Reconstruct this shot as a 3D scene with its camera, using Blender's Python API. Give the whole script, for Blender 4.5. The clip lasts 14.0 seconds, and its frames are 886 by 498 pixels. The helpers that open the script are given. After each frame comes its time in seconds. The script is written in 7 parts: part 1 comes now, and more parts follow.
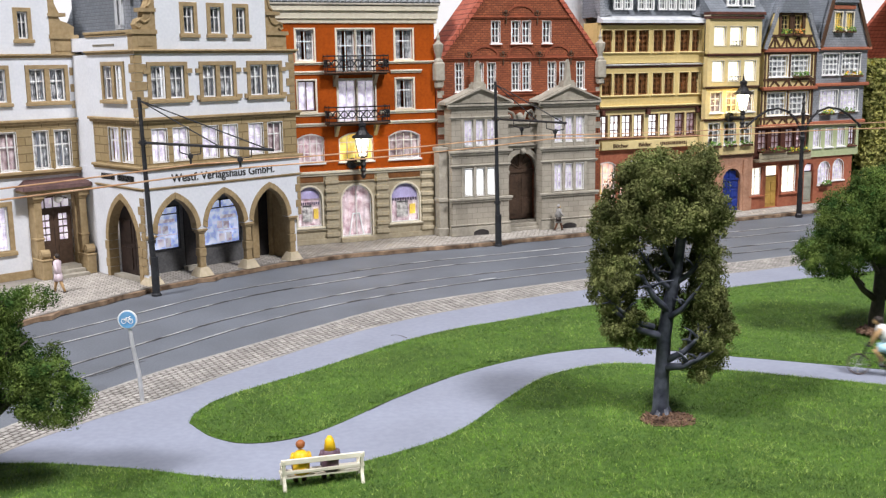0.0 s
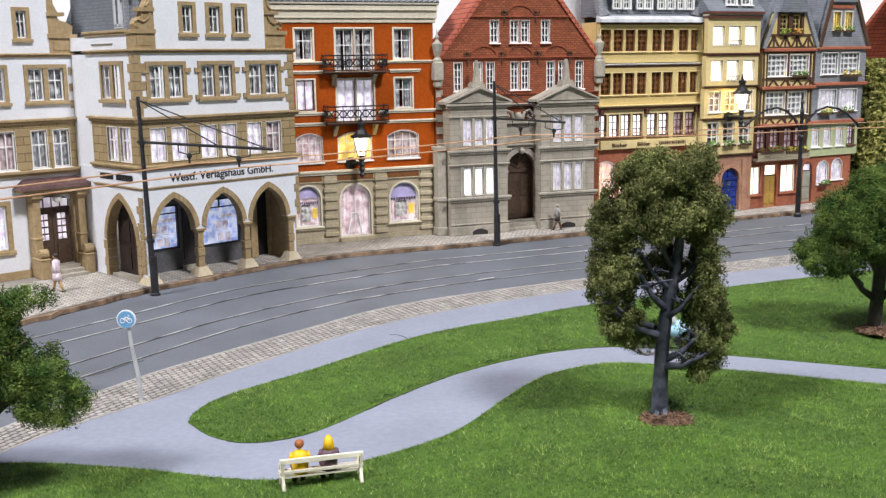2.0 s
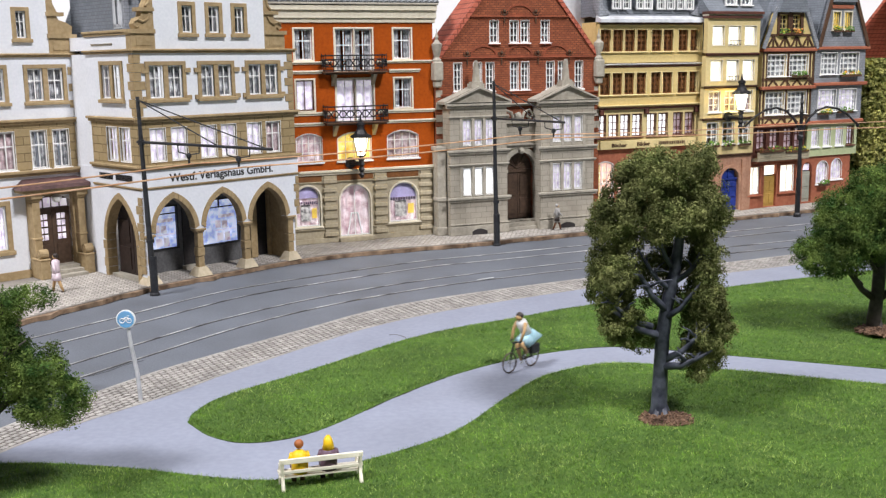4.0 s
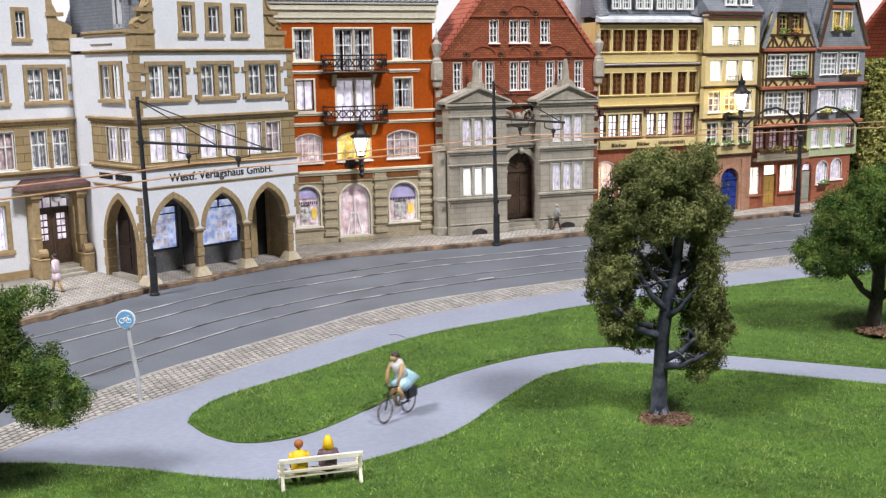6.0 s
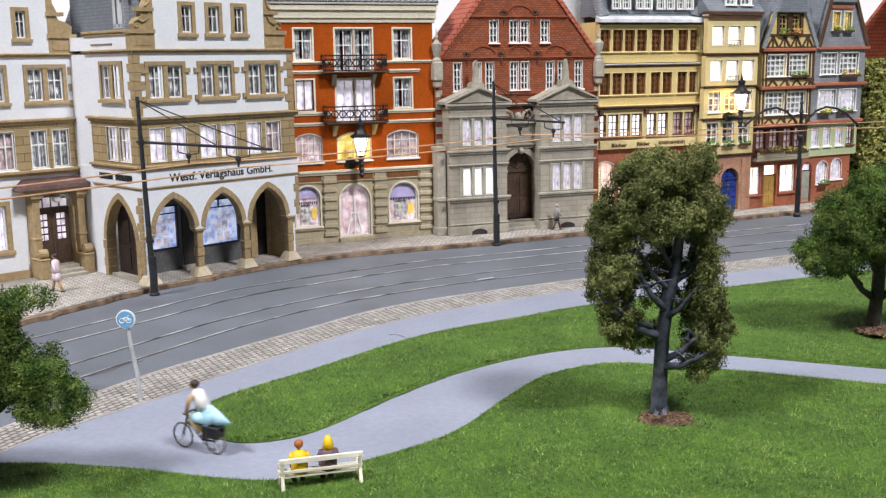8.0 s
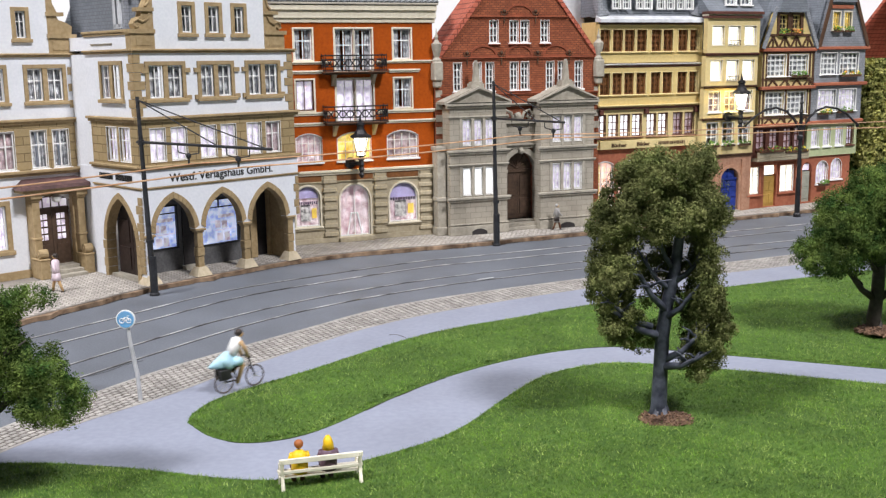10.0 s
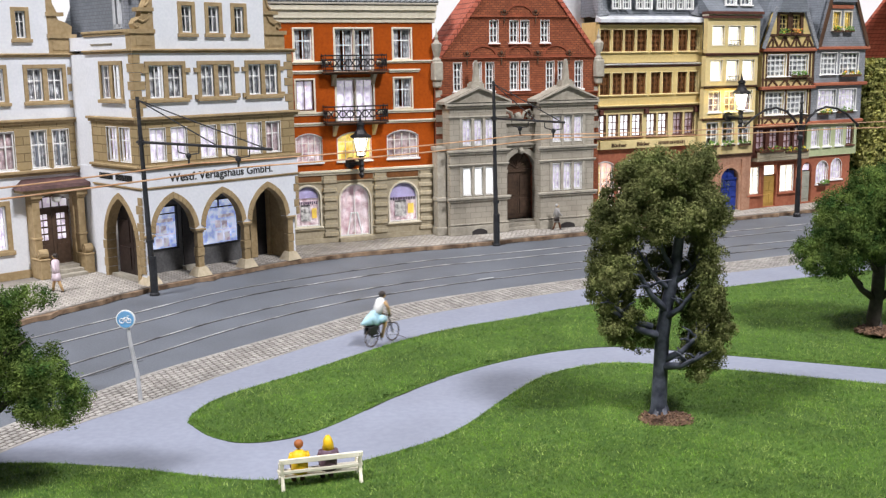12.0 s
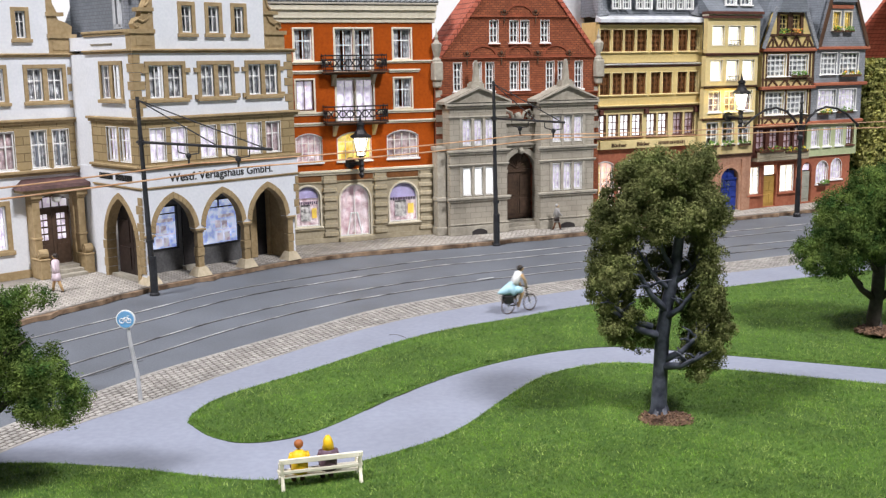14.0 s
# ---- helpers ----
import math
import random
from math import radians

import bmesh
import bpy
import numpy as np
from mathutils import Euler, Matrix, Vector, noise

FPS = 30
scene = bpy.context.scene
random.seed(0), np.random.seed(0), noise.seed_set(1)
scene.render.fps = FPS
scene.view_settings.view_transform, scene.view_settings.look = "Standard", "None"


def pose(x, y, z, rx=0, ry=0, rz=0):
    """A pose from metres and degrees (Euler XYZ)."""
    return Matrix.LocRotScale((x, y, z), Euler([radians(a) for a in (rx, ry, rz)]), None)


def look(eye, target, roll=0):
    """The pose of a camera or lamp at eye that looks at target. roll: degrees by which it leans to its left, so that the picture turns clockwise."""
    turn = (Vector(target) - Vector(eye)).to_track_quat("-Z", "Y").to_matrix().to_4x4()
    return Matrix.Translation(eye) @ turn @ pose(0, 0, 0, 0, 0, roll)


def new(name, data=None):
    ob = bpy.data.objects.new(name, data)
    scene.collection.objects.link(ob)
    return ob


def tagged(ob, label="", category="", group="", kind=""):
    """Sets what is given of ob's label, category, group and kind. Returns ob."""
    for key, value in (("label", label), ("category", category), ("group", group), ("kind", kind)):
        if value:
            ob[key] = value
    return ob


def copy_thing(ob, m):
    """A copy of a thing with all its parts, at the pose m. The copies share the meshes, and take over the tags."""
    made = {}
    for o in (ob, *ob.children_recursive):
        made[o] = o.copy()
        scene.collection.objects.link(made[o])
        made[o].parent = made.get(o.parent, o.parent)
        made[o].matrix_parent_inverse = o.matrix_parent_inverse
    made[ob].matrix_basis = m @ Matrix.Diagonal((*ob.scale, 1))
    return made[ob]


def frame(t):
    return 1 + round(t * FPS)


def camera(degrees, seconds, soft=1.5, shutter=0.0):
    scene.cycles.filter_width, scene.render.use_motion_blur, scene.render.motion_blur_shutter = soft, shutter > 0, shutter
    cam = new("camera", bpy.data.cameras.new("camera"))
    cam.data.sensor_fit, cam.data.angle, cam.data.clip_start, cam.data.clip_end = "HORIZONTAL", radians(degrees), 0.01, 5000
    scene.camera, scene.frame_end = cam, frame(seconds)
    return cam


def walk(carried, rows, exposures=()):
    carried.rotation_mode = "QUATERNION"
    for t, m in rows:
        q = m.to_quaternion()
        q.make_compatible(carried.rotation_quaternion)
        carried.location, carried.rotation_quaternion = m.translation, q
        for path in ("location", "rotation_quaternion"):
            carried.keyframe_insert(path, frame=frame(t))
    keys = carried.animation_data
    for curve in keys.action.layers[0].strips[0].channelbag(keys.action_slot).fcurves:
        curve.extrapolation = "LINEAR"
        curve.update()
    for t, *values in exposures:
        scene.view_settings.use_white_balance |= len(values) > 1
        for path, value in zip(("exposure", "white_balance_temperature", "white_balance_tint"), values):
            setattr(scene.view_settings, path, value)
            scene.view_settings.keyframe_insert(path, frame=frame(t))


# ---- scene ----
# A model town street at a scale of about 1:87. Plans below are in centimetres; S turns them into metres.
S = 0.01


def at(x, y, z=0.0, rz=0.0):
    return pose(x * S, y * S, z * S, 0, 0, rz)


# ---- camera ----
cam = camera(46.0, 14.0, soft=1.3, shutter=1.0)


def eye_pose(yaw, pitch):
    e, a, p = Vector((0, 0, 0.107)), radians(yaw), radians(pitch)
    way = Vector((math.sin(a) * math.cos(p), math.cos(a) * math.cos(p), -math.sin(p)))
    return look(e, e + way, -0.89)


walk(cam, [(0.0, eye_pose(-0.065, 10.06)), (0.5, eye_pose(-0.055, 10.07)), (1.0, eye_pose(0.0, 10.09)), (2.5, eye_pose(0.0, 10.09)),
           (5.0, eye_pose(0.03, 10.09)), (14.0, eye_pose(0.03, 10.09))])

# ---- light: a bright exhibition hall with ceiling lamps over the layout ----
world = bpy.data.worlds.new("hall")
scene.world = world
world.use_nodes = True
world.node_tree.nodes["Background"].inputs[0].default_value = (0.90, 0.95, 1.0, 1)
world.node_tree.nodes["Background"].inputs[1].default_value = 0.065


def hall_lamp(x, y, z, sx, sy, watts, target):
    d = bpy.data.lights.new("ceiling_lamp", "AREA")
    d.shape, d.size, d.size_y, d.energy, d.color = "RECTANGLE", sx * S, sy * S, watts, (1.0, 0.974, 0.992)
    ob = new("ceiling_lamp", d)
    ob.matrix_world = look(Vector((x, y, z)) * S, Vector(target) * S)


hall_lamp(-125, -62, 215, 48, 34, 77.0, (0, 45, 0))
hall_lamp(120, -88, 215, 48, 34, 83.0, (0, 45, 0))
scene.view_settings.exposure = 0.0


# ---- materials ----
def mat(name, c1, c2=None, scale=900.0, rough=0.6, bump=0.3, metal=0.0, big=90.0, glow=0.0, island=False, alter=0.25, depth=0.0002, spec=0.4, vary=0.33):
    """Two-scale surface: fine grain between c1 and c2, broad patches, fine relief."""
    m = bpy.data.materials.new(name)
    m.use_nodes = True
    nt = m.node_tree
    b = nt.nodes["Principled BSDF"]
    tc = nt.nodes.new("ShaderNodeTexCoord")
    n1 = nt.nodes.new("ShaderNodeTexNoise")
    n1.inputs["Scale"].default_value, n1.inputs["Detail"].default_value = scale, 5
    n2 = nt.nodes.new("ShaderNodeTexNoise")
    n2.inputs["Scale"].default_value, n2.inputs["Detail"].default_value = big, 3
    geo = nt.nodes.new("ShaderNodeNewGeometry")
    for n in (n1, n2):
        nt.links.new(geo.outputs["Position"] if island else tc.outputs["Object"], n.inputs["Vector"])
    r = nt.nodes.new("ShaderNodeValToRGB")
    r.color_ramp.elements[0].position, r.color_ramp.elements[1].position = 0.35, 0.65
    r.color_ramp.elements[0].color = (*c1, 1)
    r.color_ramp.elements[1].color = (*(c2 or c1), 1)
    nt.links.new(n1.outputs["Fac"], r.inputs["Fac"])
    hs = nt.nodes.new("ShaderNodeHueSaturation")
    mp = nt.nodes.new("ShaderNodeMapRange")
    mp.inputs["From Min"].default_value, mp.inputs["From Max"].default_value = 0.3, 0.7
    mp.inputs["To Min"].default_value, mp.inputs["To Max"].default_value = 1 - alter, 1 + alter * 0.6
    nt.links.new(n2.outputs["Fac"], mp.inputs["Value"])
    out = mp.outputs["Result"]
    if island:
        mu = nt.nodes.new("ShaderNodeMath")
        mu.operation = "MULTIPLY"
        mr = nt.nodes.new("ShaderNodeMapRange")
        mr.inputs["To Min"].default_value, mr.inputs["To Max"].default_value = 1 - vary, 1 + vary
        nt.links.new(geo.outputs["Random Per Island"], mr.inputs["Value"])
        nt.links.new(out, mu.inputs[0])
        nt.links.new(mr.outputs["Result"], mu.inputs[1])
        out = mu.outputs[0]
    nt.links.new(out, hs.inputs["Value"])
    nt.links.new(r.outputs["Color"], hs.inputs["Color"])
    nt.links.new(hs.outputs["Color"], b.inputs["Base Color"])
    b.inputs["Roughness"].default_value, b.inputs["Metallic"].default_value = rough, metal
    b.inputs["Specular IOR Level"].default_value = spec
    if bump:
        bp = nt.nodes.new("ShaderNodeBump")
        bp.inputs["Strength"].default_value, bp.inputs["Distance"].default_value = bump, depth
        nt.links.new(n1.outputs["Fac"], bp.inputs["Height"])
        nt.links.new(bp.outputs["Normal"], b.inputs["Normal"])
    if glow:
        nt.links.new(hs.outputs["Color"], b.inputs["Emission Color"])
        b.inputs["Emission Strength"].default_value = glow
    return m


def glass(name, tint, rough=0.05):
    m = bpy.data.materials.new(name)
    m.use_nodes = True
    b = m.node_tree.nodes["Principled BSDF"]
    b.inputs["Base Color"].default_value = (*tint, 1)
    b.inputs["Transmission Weight"].default_value, b.inputs["Roughness"].default_value, b.inputs["IOR"].default_value = 1.0, rough, 1.1
    return m


def coursed(name, c1, c2, mortar, bw, bh, rough=0.75, bump=0.5, gap=0.08):
    """Masonry too small to be built piece by piece: courses at their real size in metres, on walls that stand along local x."""
    m = mat(name, c1, c2, 700, rough, 0)
    nt = m.node_tree
    b = nt.nodes["Principled BSDF"]
    tc = nt.nodes.new("ShaderNodeTexCoord")
    sp = nt.nodes.new("ShaderNodeSeparateXYZ")
    ad = nt.nodes.new("ShaderNodeMath")
    co = nt.nodes.new("ShaderNodeCombineXYZ")
    br = nt.nodes.new("ShaderNodeTexBrick")
    nt.links.new(tc.outputs["Object"], sp.inputs[0])
    nt.links.new(sp.outputs["X"], ad.inputs[0])
    nt.links.new(sp.outputs["Y"], ad.inputs[1])
    nt.links.new(ad.outputs[0], co.inputs["X"])
    nt.links.new(sp.outputs["Z"], co.inputs["Y"])
    nt.links.new(co.outputs[0], br.inputs["Vector"])
    br.inputs["Scale"].default_value = 1.0
    br.inputs["Brick Width"].default_value, br.inputs["Row Height"].default_value = bw * S, bh * S
    br.inputs["Mortar Size"].default_value, br.inputs["Mortar Smooth"].default_value = bh * S * gap, 0.3
    br.inputs["Bias"].default_value = 0
    br.inputs["Color1"].default_value, br.inputs["Color2"].default_value, br.inputs["Mortar"].default_value = (*c1, 1), (*c2, 1), (*mortar, 1)
    mx = nt.nodes.new("ShaderNodeMixRGB")
    mx.blend_type = "MULTIPLY"
    mx.inputs["Fac"].default_value = 0.5
    old = b.inputs["Base Color"].links[0].from_socket
    nt.links.new(br.outputs["Color"], mx.inputs[1])
    sc = nt.nodes.new("ShaderNodeMixRGB")
    sc.blend_type = "DIVIDE"
    sc.inputs["Fac"].default_value = 1.0
    sc.inputs[2].default_value = (*[max(0.02, (p + q) / 2) for p, q in zip(c1, c2)], 1)
    nt.links.new(old, sc.inputs[1])
    nt.links.new(sc.outputs[0], mx.inputs[2])
    nt.links.new(mx.outputs[0], b.inputs["Base Color"])
    bp = nt.nodes.new("ShaderNodeBump")
    bp.inputs["Strength"].default_value, bp.inputs["Distance"].default_value = bump, 0.0003
    bp.invert = True
    nt.links.new(br.outputs["Fac"], bp.inputs["Height"])
    nt.links.new(bp.outputs["Normal"], b.inputs["Normal"])
    return m


M = dict(
    base=mat("plaster_base", (0.35, 0.34, 0.32), (0.42, 0.41, 0.39)),
    asphalt=mat("grey_asphalt", (0.108, 0.122, 0.148), (0.150, 0.165, 0.192), 1400, 0.6, 0.35, big=26, alter=0.2, depth=0.0001),
    seam=mat("dried_glue", (0.20, 0.25, 0.22), (0.30, 0.34, 0.34), 300, 0.6, 0.2, alter=0.2),
    # Near-black for rail grooves and cracks, and for shade painted along edges.
    groove_and_shade=mat("dark_groove_and_edge_shade", (0.02, 0.02, 0.022), (0.04, 0.04, 0.04)),
    # Bright patches in the rail colour stand in for highlights on dark steel.
    rail=mat("steel_with_painted_glints", (0.05, 0.05, 0.055), (0.85, 0.85, 0.86), 60, 0.42, 0.3, metal=0.25, big=14, alter=0.5),
    path=mat("smooth_grey_path", (0.228, 0.248, 0.318), (0.255, 0.277, 0.35), 500, 0.65, 0.12, big=30, alter=0.09),
    cobble=mat("pale_setts", (0.295, 0.28, 0.265), (0.385, 0.37, 0.345), 600, 0.75, 0.3, island=True, alter=0.2, vary=0.18),
    joint=mat("sett_joint", (0.075, 0.066, 0.058), (0.12, 0.105, 0.095), 900, 0.9),
    curb=mat("brown_cork_edge", (0.10, 0.062, 0.038), (0.36, 0.25, 0.165), 150, 0.85, 1.0, depth=0.0008, alter=0.35),
    turf=mat("turf_base", (0.04, 0.09, 0.012), (0.075, 0.14, 0.02), 700, 0.9, 0.6, big=40),
    grass=mat("flocked_grass", (0.045, 0.12, 0.008), (0.142, 0.272, 0.025), 210, 0.6, 0.0, big=48, island=True, alter=0.5, vary=0.5),
    white=mat("white_render", (0.72, 0.75, 0.81), (0.78, 0.805, 0.86), 700, 0.65, 0.1, alter=0.04),
    tan=mat("ochre_sandstone", (0.315, 0.228, 0.118), (0.40, 0.30, 0.165), 500, 0.75, 0.35, alter=0.14),
    tanwall=coursed("ochre_block_wall", (0.31, 0.23, 0.115), (0.38, 0.29, 0.155), (0.20, 0.145, 0.07), 0.9, 0.42, gap=0.07),
    cream=mat("cream_stone", (0.66, 0.60, 0.47), (0.74, 0.69, 0.56), 500, 0.65, 0.15, alter=0.06),
    palestone=mat("pale_buff_stone", (0.47, 0.40, 0.28), (0.56, 0.48, 0.35), 400, 0.7, 0.25, alter=0.15),
    orange=mat("burnt_orange_render", (0.31, 0.056, 0.003), (0.39, 0.076, 0.004), 600, 0.65, 0.15, alter=0.12, spec=0.15),
    buff=mat("buff_stone", (0.36, 0.31, 0.215), (0.44, 0.385, 0.275), 500, 0.75, 0.3, alter=0.12),
    brick=coursed("red_brick", (0.225, 0.058, 0.022), (0.33, 0.094, 0.037), (0.13, 0.038, 0.018), 0.3, 0.135, gap=0.16),
    redtrim=mat("red_brick_trim", (0.21, 0.05, 0.022), (0.27, 0.07, 0.03), 600, 0.75, 0.3),
    grey=mat("grey_sandstone", (0.32, 0.295, 0.245), (0.40, 0.37, 0.31), 500, 0.75, 0.3, alter=0.2),
    greywall=coursed("grey_block_wall", (0.34, 0.31, 0.255), (0.39, 0.355, 0.295), (0.265, 0.24, 0.195), 0.7, 0.34, gap=0.06),
    yellow=mat("yellow_render", (0.60, 0.46, 0.19), (0.66, 0.52, 0.23), 600, 0.65, 0.12, alter=0.06),
    paleyellow=mat("pale_yellow_render", (0.64, 0.52, 0.25), (0.70, 0.57, 0.29), 600, 0.65, 0.12, alter=0.06),
    green=mat("pale_green_render", (0.42, 0.48, 0.27), (0.48, 0.53, 0.31), 600, 0.65, 0.12, alter=0.06),
    maroon=mat("dark_red_timber", (0.085, 0.03, 0.022), (0.13, 0.045, 0.03), 700, 0.6, 0.3),
    timber=mat("dark_brown_timber", (0.07, 0.035, 0.018), (0.11, 0.055, 0.03), 700, 0.65, 0.3),
    canopy=mat("purplish_brown_roof", (0.075, 0.04, 0.04), (0.12, 0.065, 0.06), 500, 0.7, 0.4),
    redstone=mat("red_sandstone", (0.33, 0.10, 0.055), (0.40, 0.14, 0.075), 500, 0.75, 0.3, alter=0.14),
    pinkstone=mat("pinkish_sandstone", (0.36, 0.19, 0.12), (0.44, 0.25, 0.165), 500, 0.75, 0.3, alter=0.16),
    palecurtain=mat("pale_grey_net_curtain", (0.28, 0.28, 0.30), (0.62, 0.62, 0.64), 300, 0.9, 0.2),
    slate=coursed("grey_slate", (0.24, 0.255, 0.285), (0.29, 0.305, 0.335), (0.17, 0.18, 0.20), 0.3, 0.17, gap=0.1, rough=0.55),
    slateroof=coursed("slate_roof", (0.17, 0.19, 0.22), (0.205, 0.225, 0.255), (0.13, 0.145, 0.17), 0.3, 0.17, gap=0.12, rough=0.5),
    redroof=coursed("red_roof_tiles", (0.42, 0.10, 0.06), (0.49, 0.135, 0.082), (0.2, 0.05, 0.03), 0.4, 0.32, gap=0.12),
    zinc=mat("zinc_sheet", (0.52, 0.54, 0.57), (0.60, 0.62, 0.65), 400, 0.5, 0.1),
    paintwhite=mat("white_paint", (0.78, 0.78, 0.77), (0.84, 0.84, 0.83), 600, 0.5, 0.05, alter=0.03),
    browndoor=mat("dark_brown_door", (0.058, 0.034, 0.022), (0.092, 0.056, 0.036), 500, 0.5, 0.3),
    woodwin=mat("brown_wood", (0.16, 0.065, 0.02), (0.22, 0.09, 0.03), 600, 0.5, 0.2),
    bluedoor=mat("blue_paint", (0.012, 0.03, 0.20), (0.02, 0.045, 0.26), 600, 0.45, 0.1),
    yellowdoor=mat("ochre_door_paint", (0.42, 0.26, 0.06), (0.48, 0.30, 0.08), 600, 0.5, 0.1),
    greydoor=mat("grey_green_door_paint", (0.36, 0.37, 0.31), (0.42, 0.43, 0.36), 600, 0.5, 0.1),
    darkdoor=mat("near_black_door", (0.022, 0.014, 0.012), (0.04, 0.026, 0.022), 500, 0.5, 0.3),
    iron=mat("black_iron", (0.012, 0.012, 0.014), (0.03, 0.03, 0.033), 500, 0.45, 0.15, metal=0.3),
    pole=mat("dark_grey_paint", (0.016, 0.017, 0.020), (0.032, 0.034, 0.039), 500, 0.45, 0.1),
    copper=mat("copper_wire", (0.62, 0.33, 0.17), (0.80, 0.52, 0.32), 120, 0.35, 0.0, metal=0.4),
    # Shade of the arcade and interiors is put into these two dark colours.
    darkwall=mat("shade_grey_shop_wall", (0.085, 0.085, 0.09), (0.12, 0.12, 0.125)),
    dark=mat("dark_interior_shade", (0.02, 0.018, 0.02), (0.035, 0.03, 0.03)),
    curtain=mat("patterned_net_curtain", (0.10, 0.10, 0.11), (0.58, 0.57, 0.58), 330, 0.9, 0.2),
    pinkcurtain=mat("pinkish_curtain", (0.30, 0.20, 0.21), (0.66, 0.54, 0.55), 260, 0.9, 0.2),
    litpink=mat("lit_pinkish_curtain", (0.42, 0.26, 0.29), (0.80, 0.68, 0.70), 230, 0.9, 0.1, glow=0.25),
    litmauve=mat("lit_mauve_curtain", (0.50, 0.43, 0.54), (0.86, 0.81, 0.88), 240, 0.9, 0.1, glow=0.6),
    litwhite=mat("lit_white_blind", (0.95, 0.93, 0.95), (0.99, 0.98, 1.0), 300, 0.9, 0.0, glow=1.25),
    litwarm=mat("lit_warm_blind", (0.98, 0.90, 0.70), (1.0, 0.95, 0.82), 300, 0.9, 0.0, glow=1.5),
    litrose=mat("lit_rose_blind", (0.95, 0.50, 0.36), (1.0, 0.74, 0.62), 260, 0.9, 0.0, glow=0.75),
    lityellow=mat("lit_yellow_curtain", (0.80, 0.55, 0.10), (0.98, 0.82, 0.30), 220, 0.9, 0.0, glow=0.6),
    litblue=mat("lit_blue_display", (0.26, 0.34, 0.68), (0.72, 0.79, 1.0), 300, 0.5, 0.0, glow=0.7),
    litsheet=mat("lit_printed_sheet", (0.45, 0.36, 0.44), (0.86, 0.88, 0.97), 420, 0.6, 0.0, glow=0.5),
    lampglass=mat("glowing_lamp_glass", (1.0, 0.95, 0.78), (1.0, 0.97, 0.86), 300, 0.3, 0.0, glow=3.2),
    poster=mat("grey_printed_poster", (0.12, 0.11, 0.11), (0.66, 0.63, 0.60), 480, 0.6, 0.0),
    postery=mat("yellow_poster", (0.75, 0.48, 0.05), (0.85, 0.60, 0.10), 300, 0.6, 0.0),
    purplefringe=mat("dark_purple_print", (0.05, 0.035, 0.07), (0.10, 0.07, 0.13), 300, 0.7, 0.0),
    lilac=mat("lilac_awning_print", (0.36, 0.31, 0.52), (0.45, 0.40, 0.62), 400, 0.7, 0.0),
    bark=mat("blue_grey_bark", (0.026, 0.030, 0.046), (0.095, 0.105, 0.14), 300, 0.45, 1.0, alter=0.3, depth=0.0005),
    bark2=mat("dark_brown_bark", (0.022, 0.018, 0.016), (0.05, 0.042, 0.036), 500, 0.6, 0.6, alter=0.2),
    leafolive=mat("olive_foam_foliage", (0.06, 0.08, 0.02), (0.23, 0.245, 0.09), 230, 0.85, 0.0, big=70, island=True, alter=0.5, vary=0.3, spec=0.2),
    leafgreen=mat("green_foam_foliage", (0.023, 0.064, 0.012), (0.145, 0.205, 0.045), 200, 0.85, 0.0, big=60, island=True, alter=0.5, vary=0.28, spec=0.2),
    leafhedge=mat("yellow_green_foliage", (0.14, 0.16, 0.03), (0.56, 0.53, 0.17), 200, 0.8, 0.0, big=45, island=True, alter=0.3),
    pavejoint=mat("pavement_joint", (0.20, 0.18, 0.16), (0.26, 0.24, 0.22), 900, 0.9),
    brownblind=mat("brown_wooden_blind", (0.10, 0.036, 0.01), (0.34, 0.13, 0.03), 520, 0.5, 0.0),
    straw=mat("pale_grass_fibre", (0.20, 0.32, 0.05), (0.38, 0.50, 0.13), 300, 0.6, 0.0, island=True),
    mulch=mat("red_brown_mulch", (0.075, 0.042, 0.026), (0.20, 0.12, 0.075), 400, 0.85, 0.3, island=True),
    signblue=mat("blue_sign_face", (0.10, 0.30, 0.55), (0.18, 0.40, 0.66), 160, 0.35, 0.0),
    metalgrey=mat("light_grey_metal", (0.42, 0.43, 0.45), (0.52, 0.53, 0.55), 400, 0.4, 0.1),
    benchpaint=mat("cream_bench_paint", (0.72, 0.68, 0.56), (0.80, 0.76, 0.64), 500, 0.45, 0.1),
    black=mat("black_print", (0.015, 0.015, 0.018), (0.03, 0.03, 0.03)),
    blackplastic=mat("black_plastic", (0.015, 0.015, 0.017), (0.03, 0.03, 0.03), 400, 0.4, 0.0),
    glass=glass("window_glass", (0.92, 0.95, 0.97)),
    flower=mat("yellow_flowers", (0.72, 0.52, 0.03), (0.85, 0.66, 0.06), 400, 0.8, 0.0, island=True),
    flowero=mat("orange_flowers", (0.70, 0.25, 0.04), (0.80, 0.35, 0.10), 400, 0.8, 0.0, island=True),
    flowerr=mat("red_flowers", (0.60, 0.10, 0.05), (0.70, 0.20, 0.10), 400, 0.8, 0.0, island=True),
    leafbox=mat("box_plant_leaves", (0.07, 0.16, 0.02), (0.16, 0.28, 0.06), 400, 0.8, 0.0, island=True),
    hallwall=mat("white_hall_wall", (0.78, 0.79, 0.81), (0.82, 0.83, 0.85), 20, 0.8, 0.0, big=2, alter=0.03),
)


# ---- mesh tools (centimetres) ----
def part(name, bm, material, parent, label="", smooth=False):
    """Links a bmesh as one mesh object under a thing or under a part."""
    bmesh.ops.recalc_face_normals(bm, faces=bm.faces)
    return shared(name, finish(name, bm, material, smooth), parent, label)


